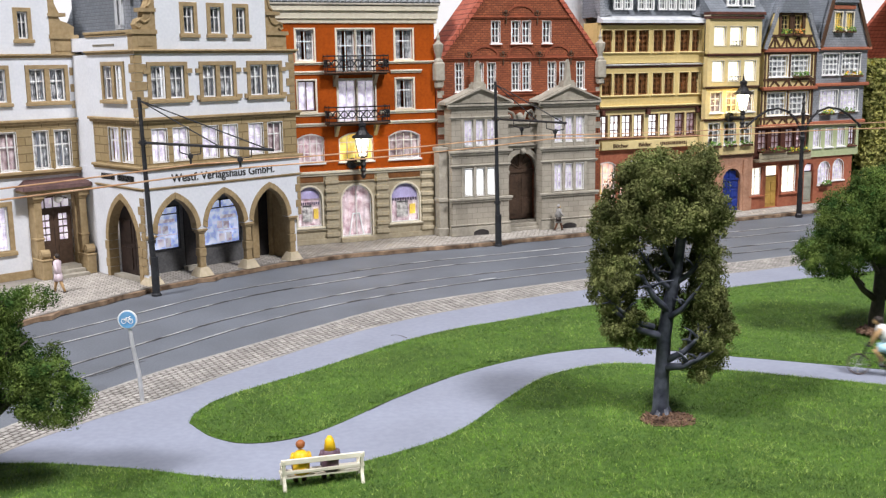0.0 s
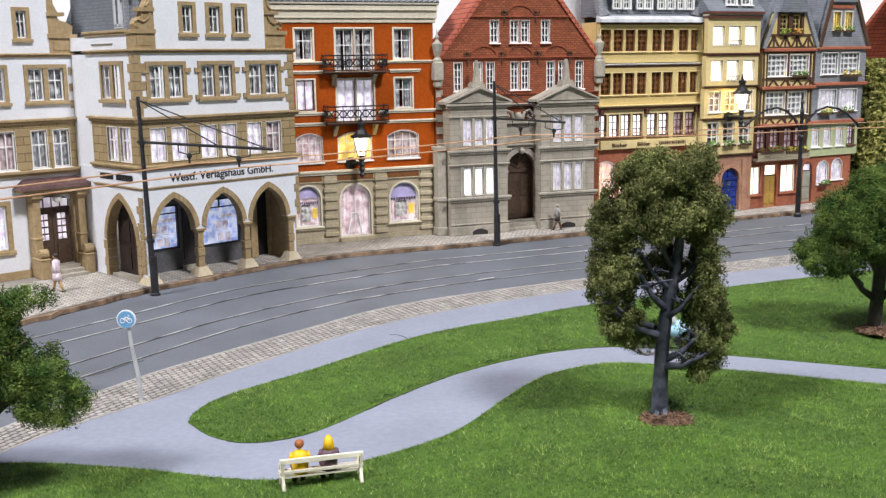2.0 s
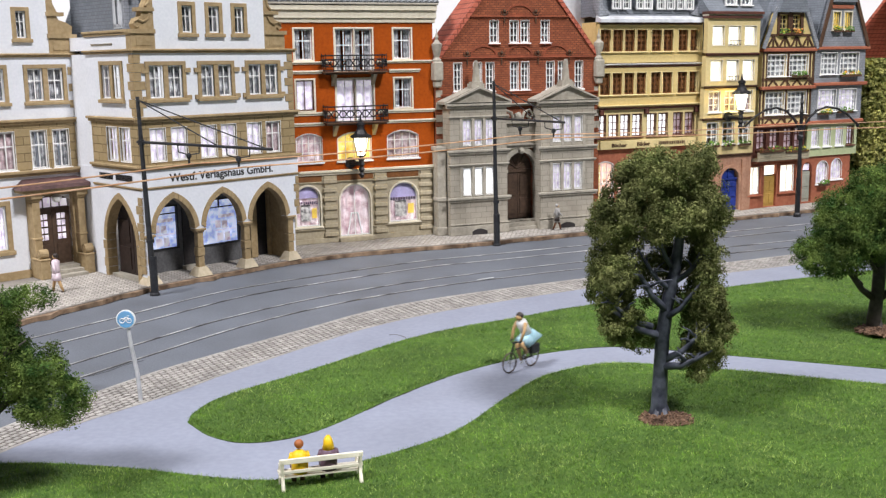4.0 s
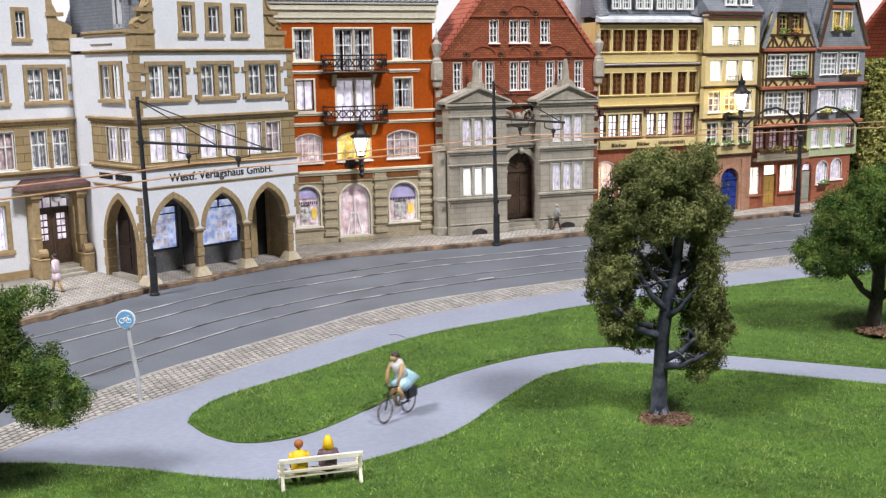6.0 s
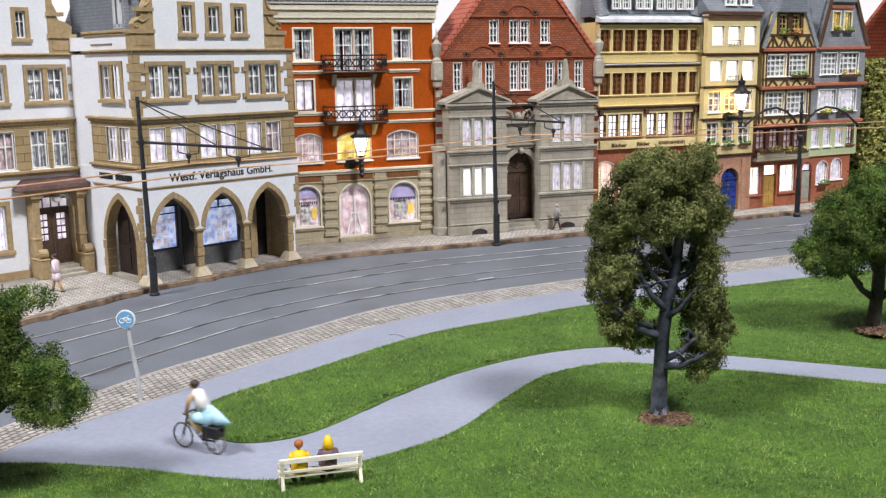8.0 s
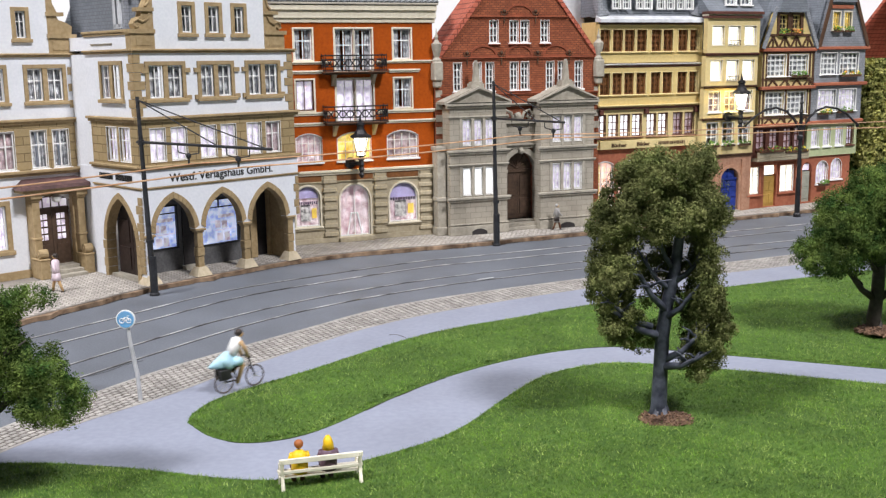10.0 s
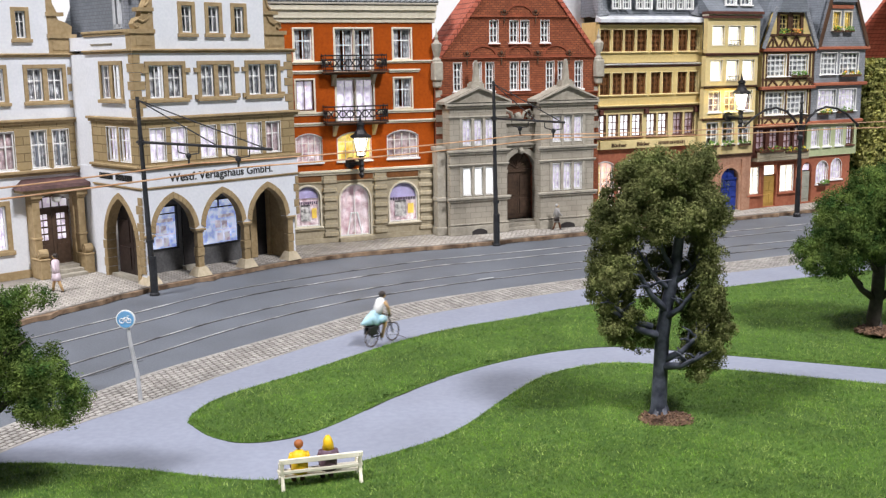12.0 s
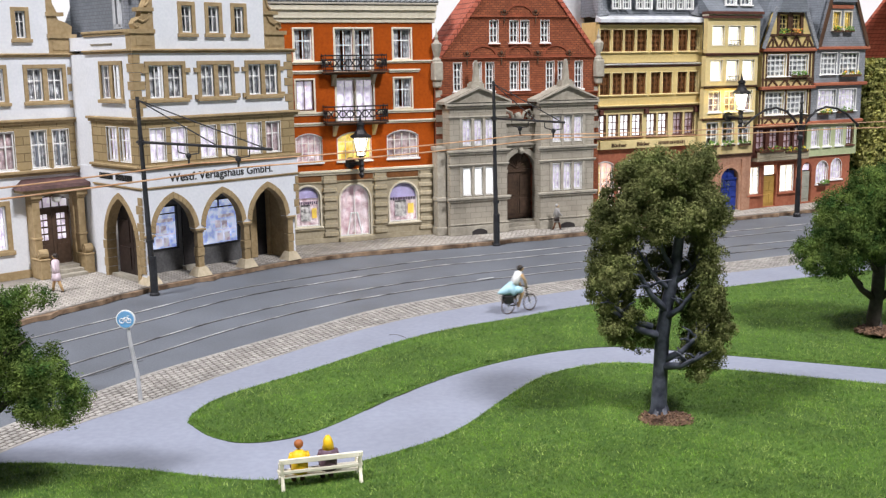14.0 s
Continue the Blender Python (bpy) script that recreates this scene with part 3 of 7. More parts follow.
def window(house, s, z, w, h, sur="", sw=0.18, proud=0.08, bars=(1, 1), bar="paintwhite", bw=0.055, back="curtain", arch="", sill=True, drape=True, m=None, y=0.0, split=False, name="window", label=""):
    """A window: surround, casement with glazing bars, pane, and what hangs behind it."""
    m0 = (m or Matrix()) @ pose(s * S, y * S, z * S)
    w, h = round(w, 2), round(h, 2)
    key = (w, h, sur, sw, proud, bars, bar, bw, back, arch, sill, drape, split)
    o = clean(outline(w, h, arch))

    def surround(bm):
        if sur:
            ring(bm, o, sw, -proud, 0.06)
            if sill:
                box(bm, -sw - 0.06, w + sw + 0.06, -proud - 0.10, 0.04, -sw - 0.02, -sw * 0.25)
            if split:
                box(bm, w / 2 - 0.13, w / 2 + 0.13, -proud * 0.7, 0.06, 0, h)
        else:
            ring(bm, o, 0.035, -0.02, 0.06)
            if sill:
                box(bm, -0.1, w + 0.1, -0.13, 0.04, -0.12, -0.02)
        bmesh.ops.bevel(bm, geom=[e for e in bm.edges if e.calc_length() > 0.3], offset=0.018, segments=1, affect="EDGES")

    spans = ((0, w / 2 - 0.13), (w / 2 + 0.13, w)) if split else ((0, w),)

    def casement(bm):
        for a, b in spans:
            ring(bm, o if arch else [(a, 0), (b, 0), (b, h), (a, h)], -0.07, 0.10, 0.17)

    def bar_at(x0, x1, z0, z1, y0, y1):
        """A glazing bar of its own, on a mesh shared by all bars of its size."""
        l, t = round(x1 - x0, 2), round(z1 - z0, 2)
        me = stored(("bar", l, t, bar, y1 > 0.152), lambda: mesh_of("glazing_bar", bar, lambda bm: box(bm, 0, l, 0, y1 - y0, 0, t)))
        shared("glazing_bar", me, win, "", pose(x0 * S, y0 * S, z0 * S))

    def pane(bm):
        prism(bm, grown(o, -0.02), 0.13, 0.137)

    def drapes(bm):
        n = max(6, int(w / 0.12))
        spans = ((0, w * 0.36), (w * 0.64, w)) if drape else ((0, w),)
        for a, b in spans:
            pts = [(a + (b - a) * i / n, 0.26 + 0.035 * math.sin(i * 2.4 + w * 7)) for i in range(n + 1)]
            lo = [bm.verts.new((x, yy, -0.05)) for x, yy in pts]
            hi = [bm.verts.new((x, yy * 0.5 + 0.14, h + 0.02)) for x, yy in pts]
            lo2 = [bm.verts.new((x, yy + 0.02, -0.05)) for x, yy in pts]
            hi2 = [bm.verts.new((x, yy * 0.5 + 0.16, h + 0.02)) for x, yy in pts]
            for i in range(n):
                bm.faces.new((lo[i], lo[i + 1], hi[i + 1], hi[i]))
                bm.faces.new((lo2[i], hi2[i], hi2[i + 1], lo2[i + 1]))

    me = stored(("s", key), lambda: mesh_of("window", sur or bar, surround))
    win = shared(name, me, house, label, m0)
    shared("casement", stored(("c", key), lambda: mesh_of("casement", bar, casement)), win)
    for a, b in spans:
        for k in range(bars[0]):
            x = a + (b - a) * (k + 1) / (bars[0] + 1)
            zt = h - (0.0 if not arch else 0.12)
            if arch == "round":
                zt = h - w / 2 + math.sqrt(max(0, (w / 2) ** 2 - (x - w / 2) ** 2)) - 0.02
            bar_at(x - bw / 2, x + bw / 2, 0.03, zt - 0.03, 0.105, 0.155)
        for k in range(bars[1]):
            zz = h * (k + 1) / (bars[1] + 1) if bars[1] > 1 else h * 0.62
            bar_at(a + 0.03, b - 0.03, zz - bw / 2, zz + bw / 2, 0.112, 0.15)
    g = shared("pane", stored(("p", w, h, arch), lambda: mesh_of("pane", "glass", pane)), win)
    g.visible_shadow = False
    if back:
        shared("curtain", stored(("d", w, h, back, drape), lambda: mesh_of("curtain", back, drapes)), win)
    return win


def boxes(name, material, house, list_of, m=None, bevel=0.0, label=""):
    bm = bmesh.new()
    for b in list_of:
        box(bm, *b)
    if bevel:
        bmesh.ops.bevel(bm, geom=list(bm.edges), offset=bevel, segments=1, affect="EDGES")
    ob = part(name, bm, M[material], house, label)
    if m is not None:
        ob.matrix_basis = m
    return ob


def ledge(house, s0, s1, z, t, out, material, m=None, y=0.0, name="ledge"):
    """A stepped string course along a front."""
    bm = bmesh.new()
    box(bm, s0, s1, y - out * 0.55, y + 0.05, z, z + t * 0.5)
    box(bm, s0 - 0.03, s1 + 0.03, y - out, y + 0.05, z + t * 0.5, z + t)
    bmesh.ops.bevel(bm, geom=list(bm.edges), offset=min(0.02, t * 0.12), segments=1, affect="EDGES")
    ob = part(name, bm, M[material], house)
    if m is not None:
        ob.matrix_basis = m
    return ob


def quoins(house, s, z0, z1, material, m=None, side=1, big=0.55, small=0.35, step=0.42):
    """Corner stones, long and short in turn, each a piece of its own."""
    n = int((z1 - z0) / step)
    for i in range(n):
        w = big if i % 2 else small
        key = ("q", w, step, side, material)
        me = stored(key, lambda: mesh_of("corner_stone", material, lambda bm: (box(bm, 0 if side > 0 else -w, w if side > 0 else 0, -0.045, 0.05, 0.012, step - 0.012))))
        shared("corner_stone", me, house, "", (m or Matrix()) @ pose(s * S, 0, (z0 + i * step) * S))


def body(house, s0, s1, d, z1, material, y0=0.45):
    """Side and back walls."""
    bm = bmesh.new()
    box(bm, s0, s0 + 0.4, y0, d, 0, z1)
    box(bm, s1 - 0.4, s1, y0, d, 0, z1)
    box(bm, s0 + 0.4, s1 - 0.4, d - 0.4, d, 0, z1)
    part("side_wall", bm, M[material], house)


def lettering(house, text, s, z, height, material, m=None, y=-0.1, width=None, name="lettering"):
    """Raised letters in the built-in font; s, z: the lower left corner."""
    c = bpy.data.curves.new("text", "FONT")
    c.body, c.size, c.extrude, c.offset = text, 1.0, 0.02, 0.012
    o = bpy.data.objects.new("text", c)
    scene.collection.objects.link(o)
    bpy.context.view_layer.update()
    me = bpy.data.meshes.new_from_object(o.evaluated_get(bpy.context.evaluated_depsgraph_get()))
    bpy.data.objects.remove(o)
    xs = [v.co.x for v in me.vertices]
    k = (width / (max(xs) - min(xs))) if width else height
    for v in me.vertices:
        v.co = Vector(((v.co.x - min(xs)) * k * S, -v.co.z * S, v.co.y * height * 1.35 * S))
    me.materials.clear()
    me.materials.append(M[material])
    return shared(name, me, house, "", (m or Matrix()) @ pose(s * S, y * S, z * S))


def bars_of_text(house, s0, s1, z, h, material, m=None, y=-0.08, words=(0.45, 0.5), gap=0.12):
    bm = bmesh.new()
    x = s0
    rnd = random.Random(3)
    while x < s1:
        w = rnd.uniform(*words)
        box(bm, x, min(x + w, s1), y - 0.02, y, z, z + h)
        x += w + gap
    ob = part("writing_bar", bm, M[material], house)
    if m is not None:
        ob.matrix_basis = m


# ---- white publishing house with an arcade ----
def arch_stones(house, s, w, ht, m=None, jambs=False):
    """The stones of a pointed arch, one by one; jambs: the blocks below its springing too."""
    spring = ht - 0.75 * w
    o = clean(outline(w, ht, "gothic"))[1:] + [(0, 0)]
    line = curve([p for p in o if p[1] > spring - 0.01], 2)
    mid = Vector((w / 2, spring * 0.75))
    for p, q in zip(line[::2], line[2::2]):
        e = (q - p) * 0.03
        n1, n2 = (p - mid).normalized(), (q - mid).normalized()
        bm = bmesh.new()
        prism(bm, [tuple(p - n1 * 0.025 + e), tuple(q - n2 * 0.025 - e), tuple(q + n2 * 0.27 - e), tuple(p + n1 * 0.27 + e)], -0.06, 0.47)
        part("arch_stone", bm, M["tan"], house).matrix_basis = (m or Matrix()) @ pose(s * S, 0, 0)
    if jambs:
        n = int(spring / 0.42)
        for k in range(n):
            d = 0.36 if k % 2 else 0.27
            for x0, x1 in ((-d, 0.025), (w - 0.025, w + d)):
                bm = bmesh.new()
                box(bm, x0, x1, -0.06, 0.47, k * spring / n + 0.01, (k + 1) * spring / n - 0.01)
                part("jamb_stone", bm, M["tan"], house).matrix_basis = (m or Matrix()) @ pose(s * S, 0, 0)


def publishing_house():
    h = thing("house", at(-14.44, 49.95, 0.25, 45.5), "white rendered publishing house with ochre stone arcade", "house")
    side = pose(0, 0, 0, 0, 0, -90.5)
    W = 9.45
    arches = [(0.58, 2.84), (3.44, 5.70), (6.27, 8.54)]
    bm = bmesh.new()
    holed_wall(bm, 0.0, W, 2.42, 4.75, 0, 0.45, [(a, b, 2.42, 4.15, "gothic") for a, b in arches])
    part("arcade_wall", bm, M["white"], h)
    for a, b in arches:
        arch_stones(h, a, b - a, 4.15)
    for s in (0.28, 3.14, 5.98, 8.85):
        col = boxes("column", "tan", h, [(s - 0.17, s + 0.17, 0.02, 0.36, 0.42, 0.98), (s - 0.2, s + 0.2, -0.01, 0.39, 1.0, 1.42), (s - 0.17, s + 0.17, 0.02, 0.36, 1.44, 2.2),
                                         (s - 0.22, s + 0.22, -0.03, 0.41, 2.2, 2.3)], bevel=0.02)
        bm = bmesh.new()
        box(bm, s - 0.44, s + 0.44, -0.26, 0.62, 0.0, 0.44, taper=0.2)
        part("column_base", bm, M["palestone"], col)
        boxes("capital", "tan", col, [(s - 0.29, s + 0.29, -0.1, 0.48, 2.3, 2.42)], bevel=0.02)
    quoins(h, W, 2.45, 4.6, "tan", side=-1, big=0.32, small=0.2)
    # inside the arcade
    boxes("arcade_end", "tan", h, [(W - 0.43, W - 0.4, 0.46, 2.2, 0, 4.5)])
    # Near-black door and dark grey wall carry the arcade's shade in their colour.
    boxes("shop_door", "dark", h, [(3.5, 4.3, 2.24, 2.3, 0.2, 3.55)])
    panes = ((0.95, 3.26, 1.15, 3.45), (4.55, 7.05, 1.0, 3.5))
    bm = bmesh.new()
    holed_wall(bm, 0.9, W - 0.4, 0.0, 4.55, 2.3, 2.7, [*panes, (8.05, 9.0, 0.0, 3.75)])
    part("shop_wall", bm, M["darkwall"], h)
    for a, b, z0, z1 in panes:
        w = shared("shop_window", mesh_of("shop_window", "black", lambda bm: (ring(bm, [(0, 0), (b - a, 0), (b - a, z1 - z0), (0, z1 - z0)], -0.08, -0.05, 0.1), box(bm, 0, b - a, -0.03, 0.05, (z1 - z0) * 0.8, (z1 - z0) * 0.8 + 0.06),
                   box(bm, (b - a) / 2 - 0.03, (b - a) / 2 + 0.03, -0.03, 0.05, (z1 - z0) * 0.8, z1 - z0))), h, "", pose(a * S, 2.3 * S, z0 * S))
        shared("display", mesh_of("display", "litblue", lambda bm: box(bm, 0.05, b - a - 0.05, 0.1, 0.16, 0.05, z1 - z0 - 0.05)), w, "lit bluish printed display behind glass")
        ww = b - a
        sheets = [(0.42, 0.55, 0.9, 1.3), (0.58, 0.72, 0.85, 1.25), (0.75, 0.93, 0.9, 1.3), (0.45, 0.6, 0.2, 0.6), (0.64, 0.78, 0.15, 0.62), (0.8, 0.95, 0.25, 0.6), (0.42, 0.95, 0.74, 0.8), (0.5, 0.9, 1.42, 1.6)]
        for i, (x0, x1, za, zb) in enumerate(sheets):
            shared("display_sheet", mesh_of("display_sheet", ("litmauve", "litsheet", "litblue")[i % 3], lambda bm: box(bm, x0 * ww, x1 * ww, 0.07, 0.1, za, zb)), w)
    boxes("shop_door", "dark", h, [(8.05, 9.0, 2.5, 2.6, 0, 3.75)])
    boxes("door_frame", "tan", h, [(7.6, 8.05, 2.0, 2.3, 0, 3.9), (8.85, 9.02, 2.0, 2.3, 0, 3.9), (7.6, 9.02, 2.05, 2.3, 3.75, 4.1)], bevel=0.03)
    boxes("doorstep", "grey", h, [(3.35, 4.5, 1.85, 2.24, 0.0, 0.2)])
    boxes("arcade_ceiling", "white", h, [(0.0, W, 0.45, 2.7, 4.55, 4.75)])
    boxes("end_wall", "white", h, [(W - 0.4, W, 0.45, 9, 0, 11.3)])
    # fascia with lettering
    ledge(h, -0.02, W + 0.06, 4.62, 0.12, 0.10, "tan")
    boxes("fascia", "white", h, [(0.0, W, -0.02, 0.45, 4.75, 5.55)])
    ledge(h, -0.02, W + 0.12, 5.55, 0.24, 0.24, "tan")
    lettering(h, "Westf. Verlagshaus GmbH.", 1.55, 4.92, 0.42, "black", width=6.2, y=-0.03)
    # stone storey
    holes = [(0.66, 1.48), (1.82, 2.68), (3.48, 4.40), (4.70, 5.58), (6.28, 7.16), (7.48, 8.40)]
    bm = bmesh.new()
    holed_wall(bm, 0.0, W - 0.1, 5.79, 7.9, 0, 0.45, [(a, b, 5.95, 7.55) for a, b in holes])
    part("stone_storey", bm, M["tanwall"], h)
    for i, (a, b) in enumerate(holes):
        window(h, a, 5.95, b - a, 1.6, bars=(1, 1), back="litmauve" if i < 5 else "pinkcurtain", drape=False, sill=False)
    ledge(h, -0.05, W + 0.1, 7.86, 0.26, 0.26, "tan")
    # white storey
    rooms = [(0.78, 2.60), (3.66, 5.44), (6.50, 8.34)]
    bm = bmesh.new()
    holed_wall(bm, 0.0, W - 0.1, 8.12, 11.15, 0, 0.45, [(a, b, 9.0, 10.55) for a, b in rooms])
    part("front_wall", bm, M["white"], h)
    for a, b in rooms:
        w = window(h, a, 9.0, b - a, 1.55, sur="tan", sw=0.2, split=True, back="curtain", bars=(1, 1))
        shared("surround_block", stored("sbA", lambda: mesh_of("surround_block", "tan", lambda bm: [box(bm, x - 0.05, x + 0.30, -0.12, 0.04, z, z + 0.22) for x in (-0.35, 1.95) for z in (-0.12, 1.2)])), w)
    quoins(h, 0.0, 8.15, 11.1, "tan")
    quoins(h, W - 0.1, 8.15, 11.1, "tan", side=-1)
    ledge(h, -0.08, W + 0.05, 11.14, 0.2, 0.22, "tan")
    # gable with scrolled shoulders
    att = [(2.75, 3.32), (4.27, 4.88), (5.80, 6.36)]
    bm = bmesh.new()
    holed_wall(bm, 1.2, 7.62, 11.34, 14.6, 0, 0.45, [(a, b, 12.12, 13.4) for a, b in att])
    prism(bm, [(1.2, 14.6), (7.62, 14.6), (6.2, 16.4), (4.4, 17.6), (2.6, 16.4)], 0, 0.45)
    part("gable", bm, M["white"], h)
    for a, b in att:
        window(h, a, 12.12, b - a, 1.28, sur="tan", sw=0.2, back="curtain", bars=(1, 1), bw=0.05)
    for s, k in ((1.2, -1), (7.62, 1)):
        bm = bmesh.new()
        prism(bm, [(s, 11.34), (s + k * 1.25, 11.34), (s + k * 1.25, 12.1), (s, 12.1)], -0.06, 0.45)
        prism(bm, [(s, 12.25), (s + k * 0.95, 12.25), (s + k * 1.05, 12.5), (s + k * 0.9, 12.75), (s + k * 0.65, 12.85), (s + k * 0.62, 13.1), (s, 13.1)], -0.02, 0.45)
        prism(bm, [(s, 13.25), (s + k * 0.5, 13.25), (s + k * 0.32, 13.6), (s + k * 0.24, 14.2), (s, 14.6)], -0.02, 0.45)
        box(bm, min(s, s + k * 1.35), max(s, s + k * 1.35), -0.16, 0.4, 12.06, 12.26)
        box(bm, min(s, s + k * 0.85), max(s, s + k * 0.85), -0.14, 0.4, 13.08, 13.26)
        box(bm, min(s + k * 0.25, s + k * 1.0), max(s + k * 0.25, s + k * 1.0), -0.09, 0.0, 11.5, 11.95)
        part("gable_shoulder", bm, M["tan"], h)
        bm = bmesh.new()
        tube(bm, [(s + k * x, -0.07, z) for x, z in ((0.2, 13.0), (0.35, 12.72), (0.6, 12.6), (0.85, 12.72), (1.02, 12.6), (1.05, 12.42), (0.9, 12.34), (0.8, 12.45))], 0.055, 6)
        tube(bm, [(s + k * x, -0.07, z) for x, z in ((0.05, 14.4), (0.14, 13.9), (0.25, 13.5), (0.42, 13.32))], 0.06, 6)
        part("scroll", bm, M["tan"], h)
    # side front
    bm = bmesh.new()
    holed_wall(bm, -7.5, 0, 0.0, 4.75, 0, 0.45, [(-3.75, -0.72, 0.0, 4.1, "gothic")], side)
    part("side_arcade_wall", bm, M["white"], h)
    bm = bmesh.new()
    holed_wall(bm, -7.5, 0, 8.12, 11.15, 0, 0.45, [(-3.1, -1.2, 9.0, 10.6)], side)
    part("side_wall", bm, M["white"], h)
    for name, b in (("parapet", (-7.5, 0, 0, 0.45, 11.34, 12.0)), ("side_fascia", (-7.5, 0, -0.02, 0.45, 4.75, 5.55)), ("return_wall", (-7.5, -4.6, 0.0, 0.45, 5.55, 8.12))):
        boxes(name, "white", h, [b], side)
    bm = bmesh.new()
    holed_wall(bm, -4.6, 0, 5.79, 7.9, 0, 0.45, [(-3.05, -2.05, 5.95, 7.6), (-1.75, -0.75, 5.95, 7.6)], side)
    part("side_stone_storey", bm, M["tanwall"], h)
    for a, w_ in ((-3.05, 1.0), (-1.75, 1.0)):
        window(h, a, 5.95, w_, 1.65, bars=(1, 1), back="litmauve", m=side, sill=False)
    window(h, -3.1, 9.0, 1.9, 1.6, sur="tan", sw=0.2, split=True, m=side, bars=(1, 1), back="pinkcurtain")
    for z, t, o in ((4.62, 0.12, 0.1), (5.55, 0.24, 0.2), (7.86, 0.26, 0.24), (11.14, 0.2, 0.2), (12.0, 0.25, 0.15)):
        ledge(h, -4.7, 0.0, z, t, o, "tan", side)
    ledge(h, -4.0, -1.9, 11.55, 0.1, 0.06, "grey", side)
    bars_of_text(h, -4.0, -2.65, 5.0, 0.3, "black", side, y=-0.04, words=(0.06, 0.13), gap=0.05)
    bars_of_text(h, -2.35, -0.75, 5.0, 0.3, "black", side, y=-0.04, words=(0.06, 0.13), gap=0.05)
    quoins(h, 0.0, 8.15, 11.1, "tan", side, side=-1)
    quoins(h, 0.0, 0.5, 4.6, "tan", side, side=-1)
    arch_stones(h, -3.75, 3.03, 4.1, side, True)
    boxes("side_door", "darkdoor", h, [(-3.75, -2.26, 0.6, 0.7, 0.1, 4.1), (-2.22, -0.72, 0.6, 0.7, 0.1, 4.1), (-3.5, -2.5, 0.55, 0.6, 0.35, 1.5), (-2.0, -1.0, 0.55, 0.6, 0.35, 1.5), (-3.5, -2.5, 0.55, 0.6, 1.75, 2.9), (-2.0, -1.0, 0.55, 0.6, 1.75, 2.9)], side)
    boxes("doorstep", "grey", h, [(-3.6, -0.85, 0.05, 0.55, 0.0, 0.14)], side)
    # slate roof and dormer behind
    bm = bmesh.new()
    prism(bm, [(0.5, 11.2), (9.0, 11.2), (6.0, 17.0), (3.0, 17.0)], 0.6, 9.0)
    part("roof", bm, M["slateroof"], h)
    bm = bmesh.new()
    box(bm, -7.5, -0.1, 0.6, 6.0, 11.6, 12.05, side)
    prism(bm, [(-7.5, 12.0), (-0.4, 12.0), (-1.4, 16.8), (-7.5, 16.8)], 0.75, 5.5, side)
    part("side_roof", bm, M["slateroof"], h)
    dm = boxes("dormer", "slate", h, [(-2.6, -1.4, 0.5, 1.4, 12.2, 14.1)], side)
    boxes("dormer_window", "zinc", dm, [(-2.35, -2.1, 0.4, 0.55, 12.4, 13.9), (-1.9, -1.65, 0.4, 0.55, 12.4, 13.9), (-2.35, -1.65, 0.4, 0.55, 12.35, 12.55), (-2.35, -1.65, 0.4, 0.55, 13.7, 13.9)])
    boxes("dormer_roof", "timber", dm, [(-2.9, -1.1, 0.2, 1.5, 14.1, 14.35)])


publishing_house()


